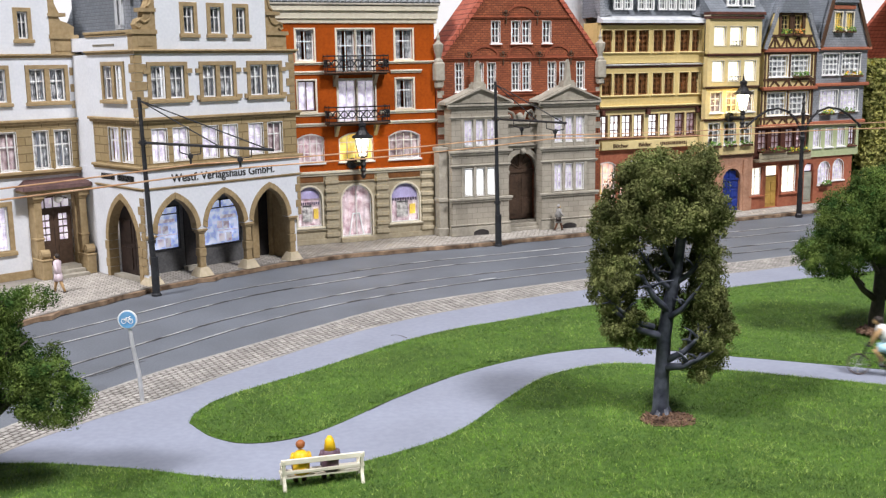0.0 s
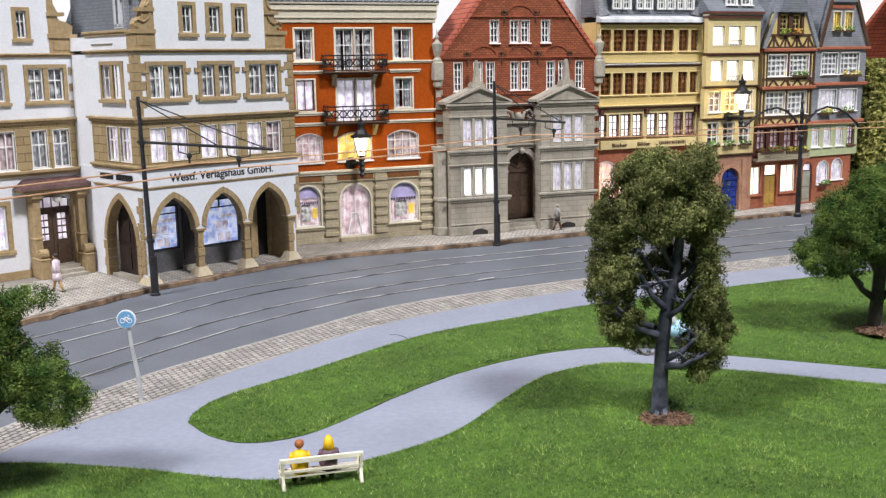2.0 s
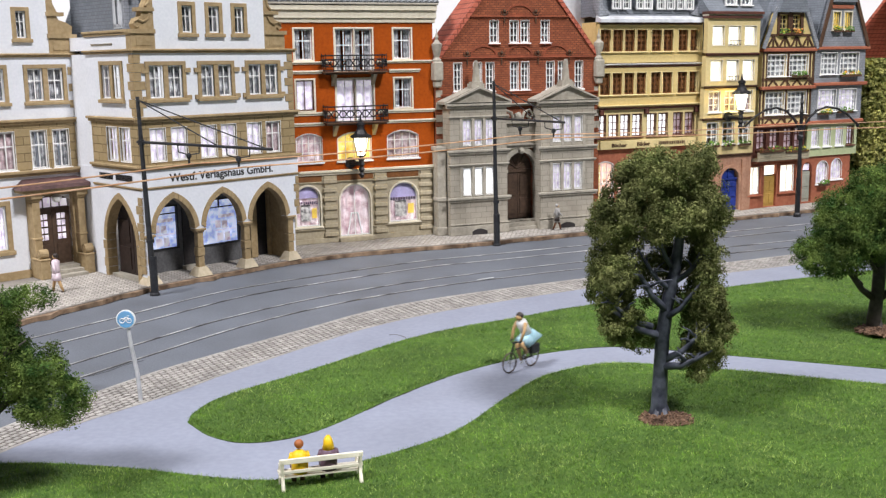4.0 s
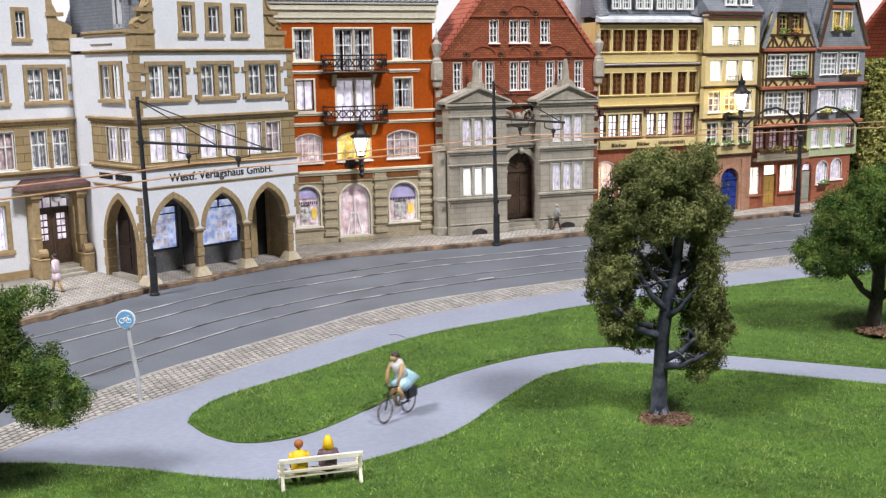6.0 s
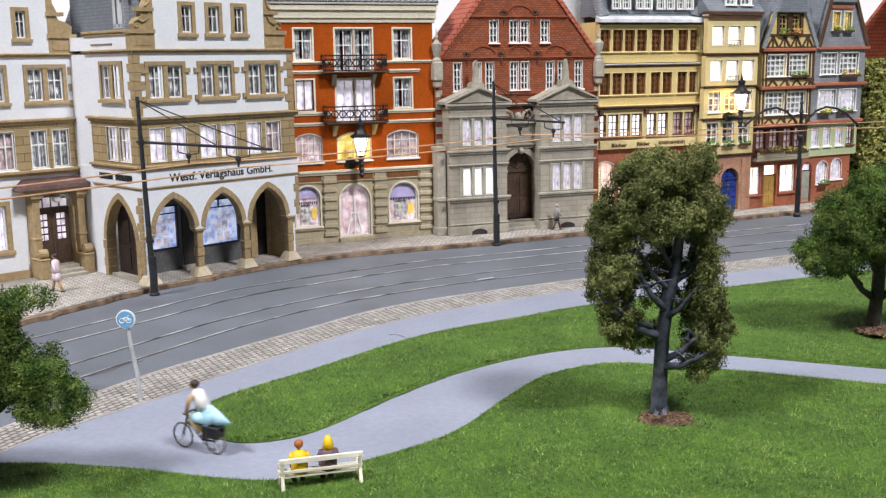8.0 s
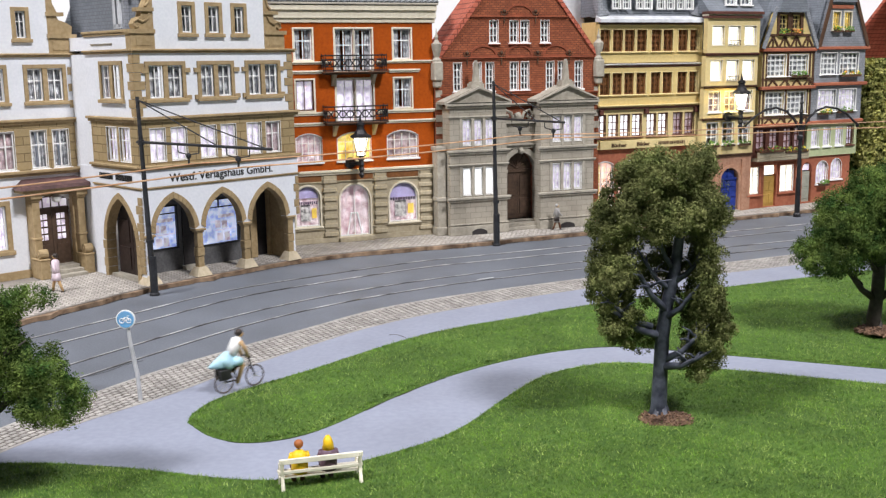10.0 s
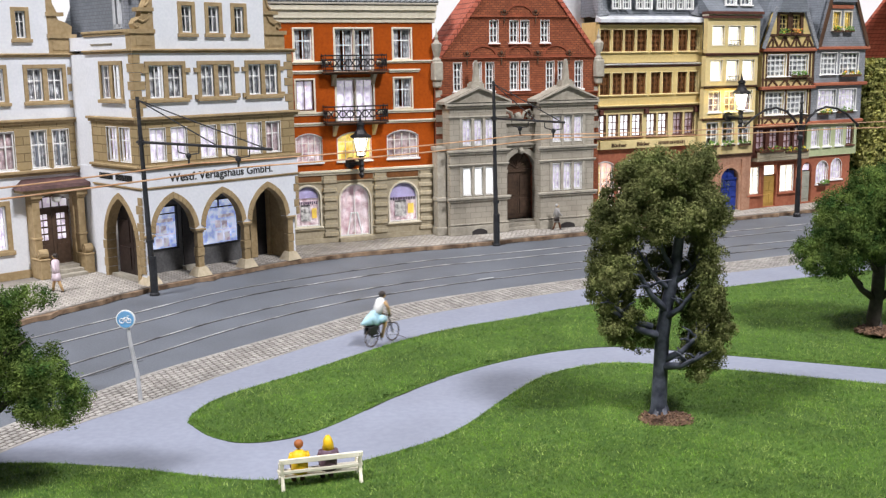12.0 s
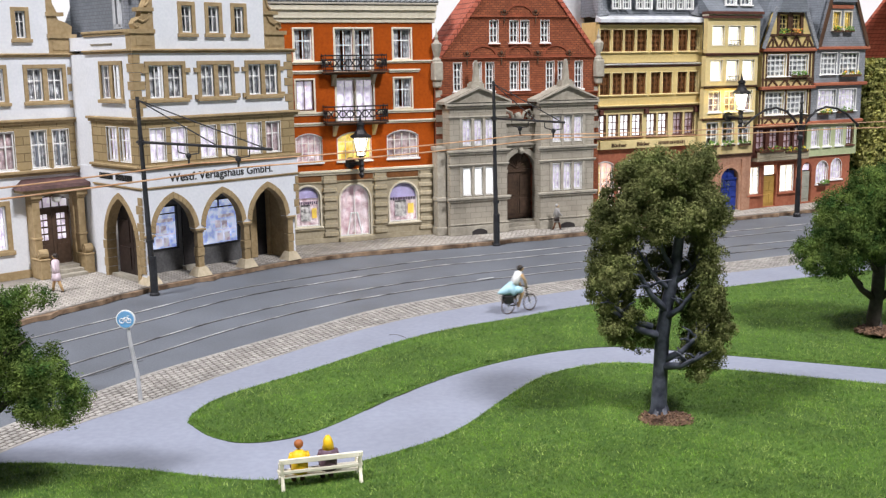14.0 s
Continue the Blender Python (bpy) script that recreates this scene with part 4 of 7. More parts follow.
# ---- its left neighbour: white over ochre stone, with a canopied door ----
def neighbour_house():
    h = thing("house", at(-18.69, 54.76, 0.25, 44), "white and ochre stone house with a canopied porch", "house")
    bm = bmesh.new()
    holed_wall(bm, -9.0, 0.0, 0.0, 5.3, 0, 0.45, [(-2.85, -1.0, 0.4, 4.1, "flat"), (-5.6, -4.35, 1.55, 3.75)])
    part("ground_storey", bm, M["white"], h)
    bm = bmesh.new()
    holed_wall(bm, -9.0, -0.02, 5.3, 7.75, 0, 0.45, [(a, b, 5.5, 7.4) for a, b in ((-2.75, -1.95), (-1.62, -0.78), (-4.45, -3.6), (-5.6, -4.75))])
    part("stone_storey", bm, M["tanwall"], h)
    for a, b, lit in ((-2.75, -1.95, "curtain"), (-1.62, -0.78, "curtain"), (-4.45, -3.6, "pinkcurtain"), (-5.6, -4.75, "curtain")):
        window(h, a, 5.5, b - a, 1.9, bars=(1, 1), back=lit, drape=lit == "curtain")
    bm = bmesh.new()
    holed_wall(bm, -9.0, -0.02, 8.0, 11.05, 0, 0.45, [(-2.68, -0.86, 8.9, 10.5), (-5.7, -3.9, 8.9, 10.5)])
    holed_wall(bm, -9.0, -1.45, 11.25, 15.0, 0, 0.45, [(-3.05, -2.55, 12.0, 13.3)])
    part("front_wall", bm, M["white"], h)
    for a in (-2.68, -5.7):
        w = window(h, a, 8.9, 1.82, 1.6, sur="tan", sw=0.2, split=True, back="curtain", bars=(1, 1))
    window(h, -3.05, 12.0, 0.5, 1.3, sur="tan", sw=0.2, back="curtain", bars=(1, 1), bw=0.05)
    window(h, -5.6, 1.55, 1.25, 2.2, sur="tan", sw=0.25, back="litmauve", bars=(1, 1))
    for z, t, o in ((5.15, 0.3, 0.3), (7.75, 0.26, 0.26), (11.05, 0.2, 0.22)):
        ledge(h, -9.0, 0.05, z, t, o, "tan")
    quoins(h, -0.02, 8.05, 11.0, "tan", side=-1)
    bm = bmesh.new()
    box(bm, -1.45, -0.1, -0.05, 0.45, 11.25, 12.0)
    box(bm, -1.5, 0.0, -0.16, 0.4, 12.0, 12.2)
    prism(bm, [(-1.45, 12.2), (-0.2, 12.2), (-0.15, 12.6), (-0.5, 12.8), (-0.85, 12.9), (-0.95, 13.1), (-1.45, 13.1)], -0.02, 0.45)
    box(bm, -1.5, -0.6, -0.14, 0.4, 13.1, 13.28)
    prism(bm, [(-1.45, 13.28), (-0.9, 13.28), (-1.1, 13.7), (-1.2, 14.4), (-1.45, 15)], -0.02, 0.45)
    box(bm, -1.25, -0.4, -0.09, 0.0, 11.4, 11.85)
    part("gable_shoulder", bm, M["tan"], h)
    # porch
    boxes("porch_surround", "tan", h, [(-3.3, -2.85, -0.35, 0.3, 0, 4.2), (-1.0, -0.45, -0.35, 0.3, 0, 4.2), (-3.3, -0.45, -0.3, 0.3, 4.1, 4.6)], bevel=0.03)
    for s in (-3.1, -0.72):
        bm = bmesh.new()
        box(bm, s - 0.24, s + 0.24, -1.35, -0.3, 0, 0.95)
        box(bm, s - 0.28, s + 0.28, -1.4, -0.3, 0.95, 1.05)
        bmesh.ops.bevel(bm, geom=list(bm.edges), offset=0.03, segments=1, affect="EDGES")
        tube(bm, [(s - 0.22, -1.1, 1.28), (s + 0.22, -1.1, 1.28)], 0.24, 12)
        tube(bm, [(s - 0.25, -1.1, 1.28), (s + 0.25, -1.1, 1.28)], 0.1, 10)
        part("stair_cheek", bm, M["tan"], h, "ochre stone stair cheek with a scroll")
        boxes("pilaster", "tan", h, [(s - 0.2, s + 0.2, -0.75, -0.3, 0.0, 3.9), (s - 0.24, s + 0.24, -0.82, -0.3, 3.9, 4.05), (s - 0.3, s + 0.3, -0.95, -0.3, 4.05, 4.38), (s - 0.24, s + 0.24, -0.8, -0.3, 1.95, 2.08)], bevel=0.03)
    boxes("step", "grey", h, [(-2.8, -1.0, -1.6 + 0.45 * i, 0.4, 0.15 * i, 0.15 * i + 0.15) for i in range(3)])
    bm = bmesh.new()
    prism(bm, [(-0.0, 5.0), (-1.25, 4.72), (-1.3, 4.55), (0.0, 4.55)], -3.95, -0.05, Matrix(((0, 1, 0, 0), (1, 0, 0, 0), (0, 0, 1, 0), (0, 0, 0, 1))))
    for v in bm.verts:
        if v.co.z > 4.9:
            v.co.x += 0.55 if v.co.x < -2 else -0.55
    part("canopy", bm, M["canopy"], h, "dark purplish hipped canopy roof")
    boxes("canopy_beam", "tan", h, [(-3.85, -0.15, -1.15, -0.95, 4.38, 4.55), (-3.85, -3.6, -0.95, 0.0, 4.38, 4.55), (-0.4, -0.15, -0.95, 0.0, 4.38, 4.55)], bevel=0.02)
    d = boxes("door", "browndoor", h, [(-2.85, -1.94, 0.2, 0.3, 0.4, 3.3), (-1.92, -1.0, 0.2, 0.3, 0.4, 3.3), (-2.7, -2.1, 0.16, 0.2, 0.6, 1.5), (-1.75, -1.15, 0.16, 0.2, 0.6, 1.5), (-2.85, -1.0, 0.15, 0.3, 3.25, 3.4)])
    boxes("door_light", "litmauve", d, [(x + i * 0.24, x + i * 0.24 + 0.18, 0.14, 0.19, 1.75 + k * 0.36, 2.02 + k * 0.36) for x in (-2.62, -1.68) for i in (0, 1) for k in range(4)])
    boxes("transom", "browndoor", d, [(-2.85, -1.0, 0.26, 0.36, 3.35, 4.15)])
    bm = bmesh.new()
    for i in range(4):
        box(bm, -2.75 + i * 0.44, -2.40 + i * 0.44, 0.2, 0.25, 3.45, 3.95 - 0.12 * (i in (0, 3)))
    part("fan_light", bm, M["litmauve"], d)
    boxes("plinth", "tan", h, [(-9.0, -3.3, -0.12, 0.0, 0.0, 0.4)])
    bm = bmesh.new()
    tube(bm, [(0.12, -0.05, 0.0), (0.12, -0.05, 11.9)], 0.075, 8)
    for z in (2.0, 5.0, 8.0, 11.0):
        tube(bm, [(0.12, -0.05, z), (0.12, -0.05, z + 0.12)], 0.11, 8)
    part("drainpipe", bm, M["iron"], h, "black drainpipe")
    bm = bmesh.new()
    turned(bm, [(0.1, 3.75), (0.24, 3.85), (0.28, 4.05), (0.12, 4.15)], 8, -1.9, -0.5)
    part("porch_lamp", bm, M["paintwhite"], h, "small round porch lamp")
    bm = bmesh.new()
    prism(bm, [(-9, 11.2), (-0.1, 11.2), (-2.2, 17), (-9, 17)], 0.6, 8)
    part("roof", bm, M["slateroof"], h)
    boxes("side_wall", "white", h, [(-9, -0.0, 0.45, 8, 0, 0.3), (-0.4, -0.0, 0.46, 6.0, 0.3, 11.2), (-9, -0.4, 7.6, 8, 0.3, 11.2)])


neighbour_house()


# ---- burnt-orange apartment house ----
def balcony(h, s0, s1, z, d=0.85):
    b = boxes("balcony", "timber", h, [(s0, s1, -d, 0.0, z, z + 0.09), (s0 + 0.1, s1 - 0.1, -d + 0.15, 0.0, z - 0.09, z)], bevel=0.02)
    bm = bmesh.new()
    z0, z1 = z + 0.14, z + 1.0
    P = [(s0 + 0.06, -0.02), (s0 + 0.06, -d + 0.06), (s1 - 0.06, -d + 0.06), (s1 - 0.06, -0.02)]
    for zz, r in ((z0, 0.034), (z0 + 0.22, 0.026), (z1 - 0.22, 0.026), (z1, 0.042)):
        for p, q in zip(P, P[1:]):
            tube(bm, [(*p, zz), (*q, zz)], r, 5)
    for p, q in zip(P, P[1:]):
        k = max(2, int(math.hypot(q[0] - p[0], q[1] - p[1]) / 0.42))
        for i in range(k + 1):
            x, y = p[0] + (q[0] - p[0]) * i / k, p[1] + (q[1] - p[1]) * i / k
            tube(bm, [(x, y, z), (x, y, z1 + (0.1 if i in (0, k) else 0))], 0.028, 4)
            if i < k:
                x2, y2 = p[0] + (q[0] - p[0]) * (i + 1) / k, p[1] + (q[1] - p[1]) * (i + 1) / k
                for a, c in ((0, 1), (1, 0)):
                    tube(bm, [(x + (x2 - x) * t, y + (y2 - y) * t, z0 + 0.22 + (z1 - z0 - 0.44) * ((0.5 - 0.5 * math.cos(math.pi * t)) if a == 0 else 1 - (0.5 - 0.5 * math.cos(math.pi * t)))) for t in (0, 0.25, 0.5, 0.75, 1)], 0.036, 4)
    part("railing", bm, M["iron"], b, "black wrought iron railing")
    for s in (s0 + 0.7, s1 - 0.7):
        bm = bmesh.new()
        prism(bm, [(0.0, z - 0.09), (-d + 0.25, z - 0.09), (-0.2, z - 0.55), (0.0, z - 0.75)], s - 0.1, s + 0.1, Matrix(((0, 1, 0, 0), (1, 0, 0, 0), (0, 0, 1, 0), (0, 0, 0, 1))))
        part("console", bm, M["buff"], b)


def orange_house():
    h = thing("house", at(-8.7, 60.74, 0.25, 23), "burnt-orange apartment house with cream trim and balconies", "house")
    W0, W1 = -1.2, 9.0
    up = [(0.42, 1.48), (2.86, 3.95), (4.05, 5.12), (6.48, 7.58)]
    bm = bmesh.new()
    holes = [(0.30, 1.85, 4.85, 6.5, "flat"), (2.82, 4.90, 4.85, 6.5, "flat"), (5.95, 7.93, 4.85, 6.5, "flat")]
    holed_wall(bm, W0, W1, 4.3, 7.1, 0, 0.45, holes)
    holed_wall(bm, W0, W1, 7.1, 10.0, 0, 0.45, [(a, b, 7.85 if i in (0, 3) else 7.16, 9.6) for i, (a, b) in enumerate(up)])
    holed_wall(bm, W0, W1, 10.0, 12.85, 0, 0.45, [(a, b, 10.75 if i in (0, 3) else 10.09, 12.5) for i, (a, b) in enumerate(up)])
    part("front_wall", bm, M["orange"], h)
    for i, (a, b) in enumerate(up):
        low = 0.0 if i in (0, 3) else 0.67
        window(h, a, 10.75 - low, b - a, 1.75 + low, sur="cream", sw=0.1, proud=0.06, bars=(1, 1), back="curtain", sill=False)
        window(h, a, 7.85 - low, b - a, 1.75 + low, sur="cream", sw=0.1, proud=0.06, bars=(1, 1) if i == 3 else (1, 0), back="curtain" if i == 3 else "litmauve", drape=i == 3, sill=False, bar="paintwhite" if i else "timber")
    for i, (s0, s1, z0, z1, ar) in enumerate(holes):
        window(h, s0, z0, s1 - s0, z1 - z0, bars=(3, 2), back=("litpink", "lityellow", "pinkcurtain")[i], drape=False, arch="flat", bw=0.045)
    for a, b, z, t, o in ((0.1, 2.6, 10.5, 0.16, 0.14), (5.4, 9.15, 10.5, 0.16, 0.14), (0.1, 2.0, 9.95, 0.2, 0.16), (6.15, 8.1, 9.95, 0.2, 0.16), (0.1, 2.6, 7.55, 0.2, 0.14), (5.4, 9.15, 7.55, 0.2, 0.14), (0.1, 2.1, 6.95, 0.2, 0.16), (5.85, 9.15, 6.95, 0.2, 0.16)):
        ledge(h, a, b, z, t, o, "cream")
    ledge(h, W0, 9.2, 4.05, 0.28, 0.22, "cream")
    balcony(h, 1.95, 5.8, 9.98)
    balcony(h, 1.95, 5.8, 7.05)
    # cornice and roof
    boxes("cornice", "cream", h, [(W0, 9.15, -0.1, 0.5, 12.85, 13.1), (W0, 9.2, -0.2, 0.5, 13.1, 13.55), (W0, 9.2, -0.34, 0.5, 13.55, 13.85)], bevel=0.03)
    boxes("gutter", "grey", h, [(W0, 9.25, -0.42, 0.3, 13.87, 14.0)], bevel=0.03)
    bm = bmesh.new()
    prism(bm, [(-0.3, 14.0), (3.0, 17.5), (8.5, 17.5), (8.5, 13.8), (0, 13.8)], W0, 9.2, Matrix(((0, 1, 0, 0), (1, 0, 0, 0), (0, 0, 1, 0), (0, 0, 0, 1))))
    part("roof", bm, M["slateroof"], h)
    me = stored("rooftile", lambda: mesh_of("roof_tile", "slate", lambda bm: [tube(bm, [(0, 0, 0), (0, 0.7, 0.72)], 0.17, 6)]))
    for i in range(30):
        shared("roof_tile", me, h, "", pose((W0 + 0.2 + i * 0.35) * S, -0.32 * S, 14.0 * S))
    # rusticated ground storey
    gh = [(0.15, 1.62, 1.05, 3.45, "round"), (2.85, 4.75, 0.3, 3.4, "round"), (6.0, 7.85, 0.95, 3.35, "round")]
    bm = bmesh.new()
    holed_wall(bm, W0, 9.0, 0.0, 4.05, 0, 0.45, gh)
    part("ground_storey", bm, M["buff"], h)
    for i, (s0, s1, z0, z1, ar) in enumerate(gh):
        w = window(h, s0, z0, s1 - s0, z1 - z0, sur="cream", sw=0.1, proud=0.06, bars=(0, 0) if i != 1 else (1, 0), back="litpink", drape=False, arch="round", sill=i != 1, name="shop_window")
        ww = s1 - s0
        if i != 1:
            shared("awning_print", mesh_of("awning_print", "lilac", lambda bm: prism(bm, [p for p in clean(outline(ww, z1 - z0, "round")) if p[1] > 1.45] , 0.17, 0.2)), w, "lilac scalloped valance")
            shared("fringe", mesh_of("fringe", "purplefringe", lambda bm: [box(bm, ww * (0.06 + 0.09 * k), ww * (0.12 + 0.09 * k), 0.15, 0.17, 1.32 - 0.04 * (k % 2), 1.47) for k in range(10)]), w, "dark scalloped fringe of the valance")
            shared("poster", mesh_of("poster", "poster", lambda bm: box(bm, ww * 0.22, ww * 0.62, 0.17, 0.2, 0.3, 1.3)), w, "grey printed poster")
            shared("poster", mesh_of("poster", "postery", lambda bm: box(bm, ww * 0.68, ww * 0.88, 0.17, 0.2, 0.45, 1.05)), w, "small yellow poster")
            shared("poster", mesh_of("poster", "black", lambda bm: box(bm, ww * 0.24, ww * 0.60, 0.15, 0.17, 1.2, 1.26)), w, "black poster heading bar")
        else:
            shared("easel", mesh_of("easel", "paintwhite", lambda bm: (tube(bm, [(0.5, 0.2, 0.05), (0.75, 0.2, 1.35)], 0.05, 5), tube(bm, [(1.4, 0.2, 0.05), (1.15, 0.2, 1.35)], 0.05, 5), tube(bm, [(0.72, 0.2, 1.35), (1.18, 0.2, 1.35)], 0.05, 5))), w, "white easel in the shop window")
    me = stored("rust", lambda: mesh_of("pilaster_stone", "buff", lambda bm: (box(bm, -0.42, 0.42, -0.2, 0.02, 0.02, 0.28), bmesh.ops.bevel(bm, geom=list(bm.edges), offset=0.04, segments=1, affect="EDGES"))))
    me2 = stored("rust2", lambda: mesh_of("pilaster_core", "buff", lambda bm: box(bm, -0.33, 0.33, -0.1, 0.02, 0.0, 3.9)))
    for s in (2.22, 5.4, 8.35):
        p = shared("pilaster", me2, h, "", pose(s * S, 0, 0.1 * S))
        for k in range(7):
            shared("pilaster_stone", me, p, "", pose(0, 0, (0.25 + k * 0.53) * S))
    ledge(h, W0, 9.0, 3.55, 0.12, 0.1, "buff")
    for a, b in ((-0.1, 1.75), (2.7, 4.95), (5.85, 7.9)):
        boxes("frieze_panel", "woodwin", h, [(a, b, -0.03, 0.0, 3.69, 4.03)])
    ledge(h, W0, 2.75, 0.75, 0.14, 0.12, "buff")
    ledge(h, 4.9, 9.05, 0.7, 0.14, 0.12, "buff")
    boxes("plinth", "buff", h, [(W0, 2.8, -0.1, 0, 0, 0.3), (4.8, 9.0, -0.1, 0, 0, 0.3), (2.7, 4.9, -0.35, 0.3, 0, 0.25)], bevel=0.02)
    body(h, W0, 8.95, 8.5, 13.8, "orange")


orange_house()


# ---- brick gable house with grey stone bays ----
def brick_house():
    h = thing("house", at(0.46, 63.15, 0.25, 21), "red brick gabled house with grey stone bays", "house")
    Y = 1.2
    # brick front, between and above the bays
    rows = [(0.87, 1.40), (2.18, 2.72), (3.02, 3.55), (4.68, 5.22), (5.42, 5.95), (7.18, 7.72), (8.02, 8.56), (9.22, 9.76)]
    att = [(3.30, 3.86), (4.66, 5.22), (5.40, 5.95), (6.80, 7.36)]
    bm = bmesh.new()
    holed_wall(bm, -0.35, 11.0, 0.0, 10.75, Y, Y + 0.45, [(a, b, 8.75, 10.45) for a, b in rows] + [(4.3, 6.2, 0.6, 4.85, "round")])
    holed_wall(bm, 2.2, 8.45, 10.75, 13.05, Y, Y + 0.45, [(a, b, 11.65, 12.98) for a, b in att])
    prism(bm, [(-0.1, 10.75), (2.2, 10.75), (2.2, 13.5)], Y, Y + 0.45)
    prism(bm, [(8.45, 10.75), (10.75, 10.75), (8.45, 13.5)], Y, Y + 0.45)
    prism(bm, [(2.2, 13.05), (8.45, 13.05), (8.45, 13.5), (5.33, 17.4), (2.2, 13.5)], Y, Y + 0.45)
    part("front_wall", bm, M["brick"], h)
    for a, b in rows:
        window(h, a, 8.75, b - a, 1.7, bars=(1, 3), back="curtain", y=Y, bw=0.06)
    for a, b in att:
        window(h, a, 11.65, b - a, 1.33, bars=(1, 2), back="curtain", y=Y, bw=0.06)
    for a, b, z in ((0.0, 10.9, 10.62), (2.0, 8.7, 13.1), (0.0, 10.9, 8.4), (3.2, 7.5, 11.45)):
        if z != 11.45:
            ledge(h, a, b, z, 0.16, 0.12, "redtrim", y=Y)
    for a, b in ((3.2, 3.95), (4.55, 6.05), (6.7, 7.45)):
        ledge(h, a, b, 11.45, 0.12, 0.14, "redtrim", y=Y)
    for a, b in ((0.8, 1.5), (4.6, 6.05), (7.1, 8.65)):
        ledge(h, a, b, 8.55, 0.14, 0.14, "redtrim", y=Y)
    for c, z, w in ((2.86, 10.78, 1.9), (5.3, 10.78, 1.9), (7.85, 10.78, 1.9), (5.3, 13.25, 2.0)):
        bm = bmesh.new()
        ring(bm, [(c - w / 2, z), (c + w / 2, z)] + [(c + w / 2 * math.cos(t), z + 0.75 * math.sin(t)) for t in [math.pi * k / 10 for k in range(1, 10)]], -0.12, Y - 0.06, Y)
        part("relieving_arch", bm, M["redtrim"], h)
    anchors = [(1.75, 10.85), (4.05, 10.85), (6.55, 10.85), (8.75, 10.85), (4.25, 13.35), (6.4, 13.35)]
    for x, z in anchors:
        bm = bmesh.new()
        tube(bm, [(x, Y - 0.08, z - 0.55), (x, Y - 0.08, z + 0.15)], 0.04, 5)
        blob(bm, (x, Y - 0.1, z + 0.2), 0.13, sub=1)
        for k in (-1, 1):
            tube(bm, [(x, Y - 0.09, z - 0.05), (x + k * 0.2, Y - 0.09, z + 0.05), (x + k * 0.22, Y - 0.09, z + 0.22)], 0.035, 5)
        part("wall_anchor", bm, M["timber"], h, "dark iron wall anchor")
    for i in range(7):
        for s in (-0.33, 10.6):
            shared("corner_stone", stored("cstone", lambda: mesh_of("corner_stone", "grey", lambda bm: box(bm, 0, 0.42, -0.05, 0.05, 0, 0.42))), h, "", pose(s * S, Y * S, (5.45 + i * 0.74) * S))
    for s in (-0.45, 10.65):
        boxes("kneeler", "grey", h, [(s - 0.1, s + 0.5, Y - 0.45, Y + 0.44, 9.4, 10.55), (s, s + 0.42, Y - 0.35, Y + 0.4, 9.0, 9.4)], bevel=0.08)
        bm = bmesh.new()
        turned(bm, [(0.28, 10.5), (0.28, 10.65), (0.16, 10.8), (0.27, 11.2), (0.32, 11.45), (0.34, 11.6), (0.2, 11.7), (0.1, 11.85), (0.13, 12.0), (0.05, 12.2), (0.02, 12.5)], 8, s + 0.2, Y - 0.1)
        part("finial", bm, M["grey"], h, "grey stone urn finial")
    # roof with red coping along the gable
    bm = bmesh.new()
    prism(bm, [(-0.55, 10.5), (5.33, 17.9), (11.2, 10.5), (10.9, 10.5), (5.33, 17.45), (-0.2, 10.5)], Y - 0.12, Y + 0.5)
    part("gable_coping", bm, M["redroof"], h)
    bm = bmesh.new()
    prism(bm, [(-0.5, 10.5), (5.33, 17.8), (11.15, 10.5)], Y + 0.5, 4.2)
    part("roof", bm, M["redroof"], h)
    # stone bays
    for s0, lit1, lit2 in ((0.1, "litwhite", "litmauve"), (6.2, "litmauve", "litmauve")):
        s1 = s0 + 3.75
        c = (s0 + s1) / 2
        bm = bmesh.new()
        wl = [(s0 + 0.85 + i * 0.74, s0 + 0.85 + i * 0.74 + 0.56) for i in range(3)]
        holed_wall(bm, s0, s1, 0, 7.85, 0, 0.4, [(a, b, 2.45, 4.1) for a, b in wl] + [(a, b, 5.5, 7.05) for a, b in wl])
        box(bm, s0, s0 + 0.4, 0.4, Y, 0, 7.85)
        box(bm, s1 - 0.4, s1, 0.4, Y, 0, 7.85)
        b = part("bay", bm, M["greywall"], h, "grey sandstone bay with pediment")
        for a, e in wl:
            window(b, a, 2.45, 0.56, 1.65, bars=(1, 2) if lit1 != "litwhite" else (0, 0), back=lit1, drape=False, sill=False, bar="paintwhite", bw=0.045)
            window(b, a, 5.5, 0.56, 1.55, bars=(1, 2), back=lit2, drape=False, sill=False, bw=0.045)
        for z, t, o in ((0.55, 0.15, 0.12), (2.05, 0.28, 0.2), (4.2, 0.16, 0.12), (4.95, 0.28, 0.2), (7.1, 0.18, 0.12), (7.75, 0.28, 0.25)):
            ledge(b, s0 - o, s1 + o, z, t, o, "grey")
        for a in (wl[0][0] - 0.14, wl[1][0] - 0.09, wl[2][0] - 0.09, wl[2][1] + 0.14):
            boxes("mullion", "grey", b, [(a - 0.09, a + 0.09, -0.08, 0.05, 2.35, 4.2), (a - 0.09, a + 0.09, -0.08, 0.05, 5.25, 7.1)], bevel=0.02)
        bm = bmesh.new()
        prism(bm, [(s0 - 0.35, 8.0), (s1 + 0.35, 8.0), (s1 + 0.35, 8.16), (c, 9.1), (s0 - 0.35, 8.16)], -0.05, Y)
        ring(bm, [(s0 - 0.1, 8.12), (s1 + 0.1, 8.12), (c, 8.92)], 0.14, -0.28, 0.0)
        part("pediment", bm, M["grey"], b)
        bm = bmesh.new()
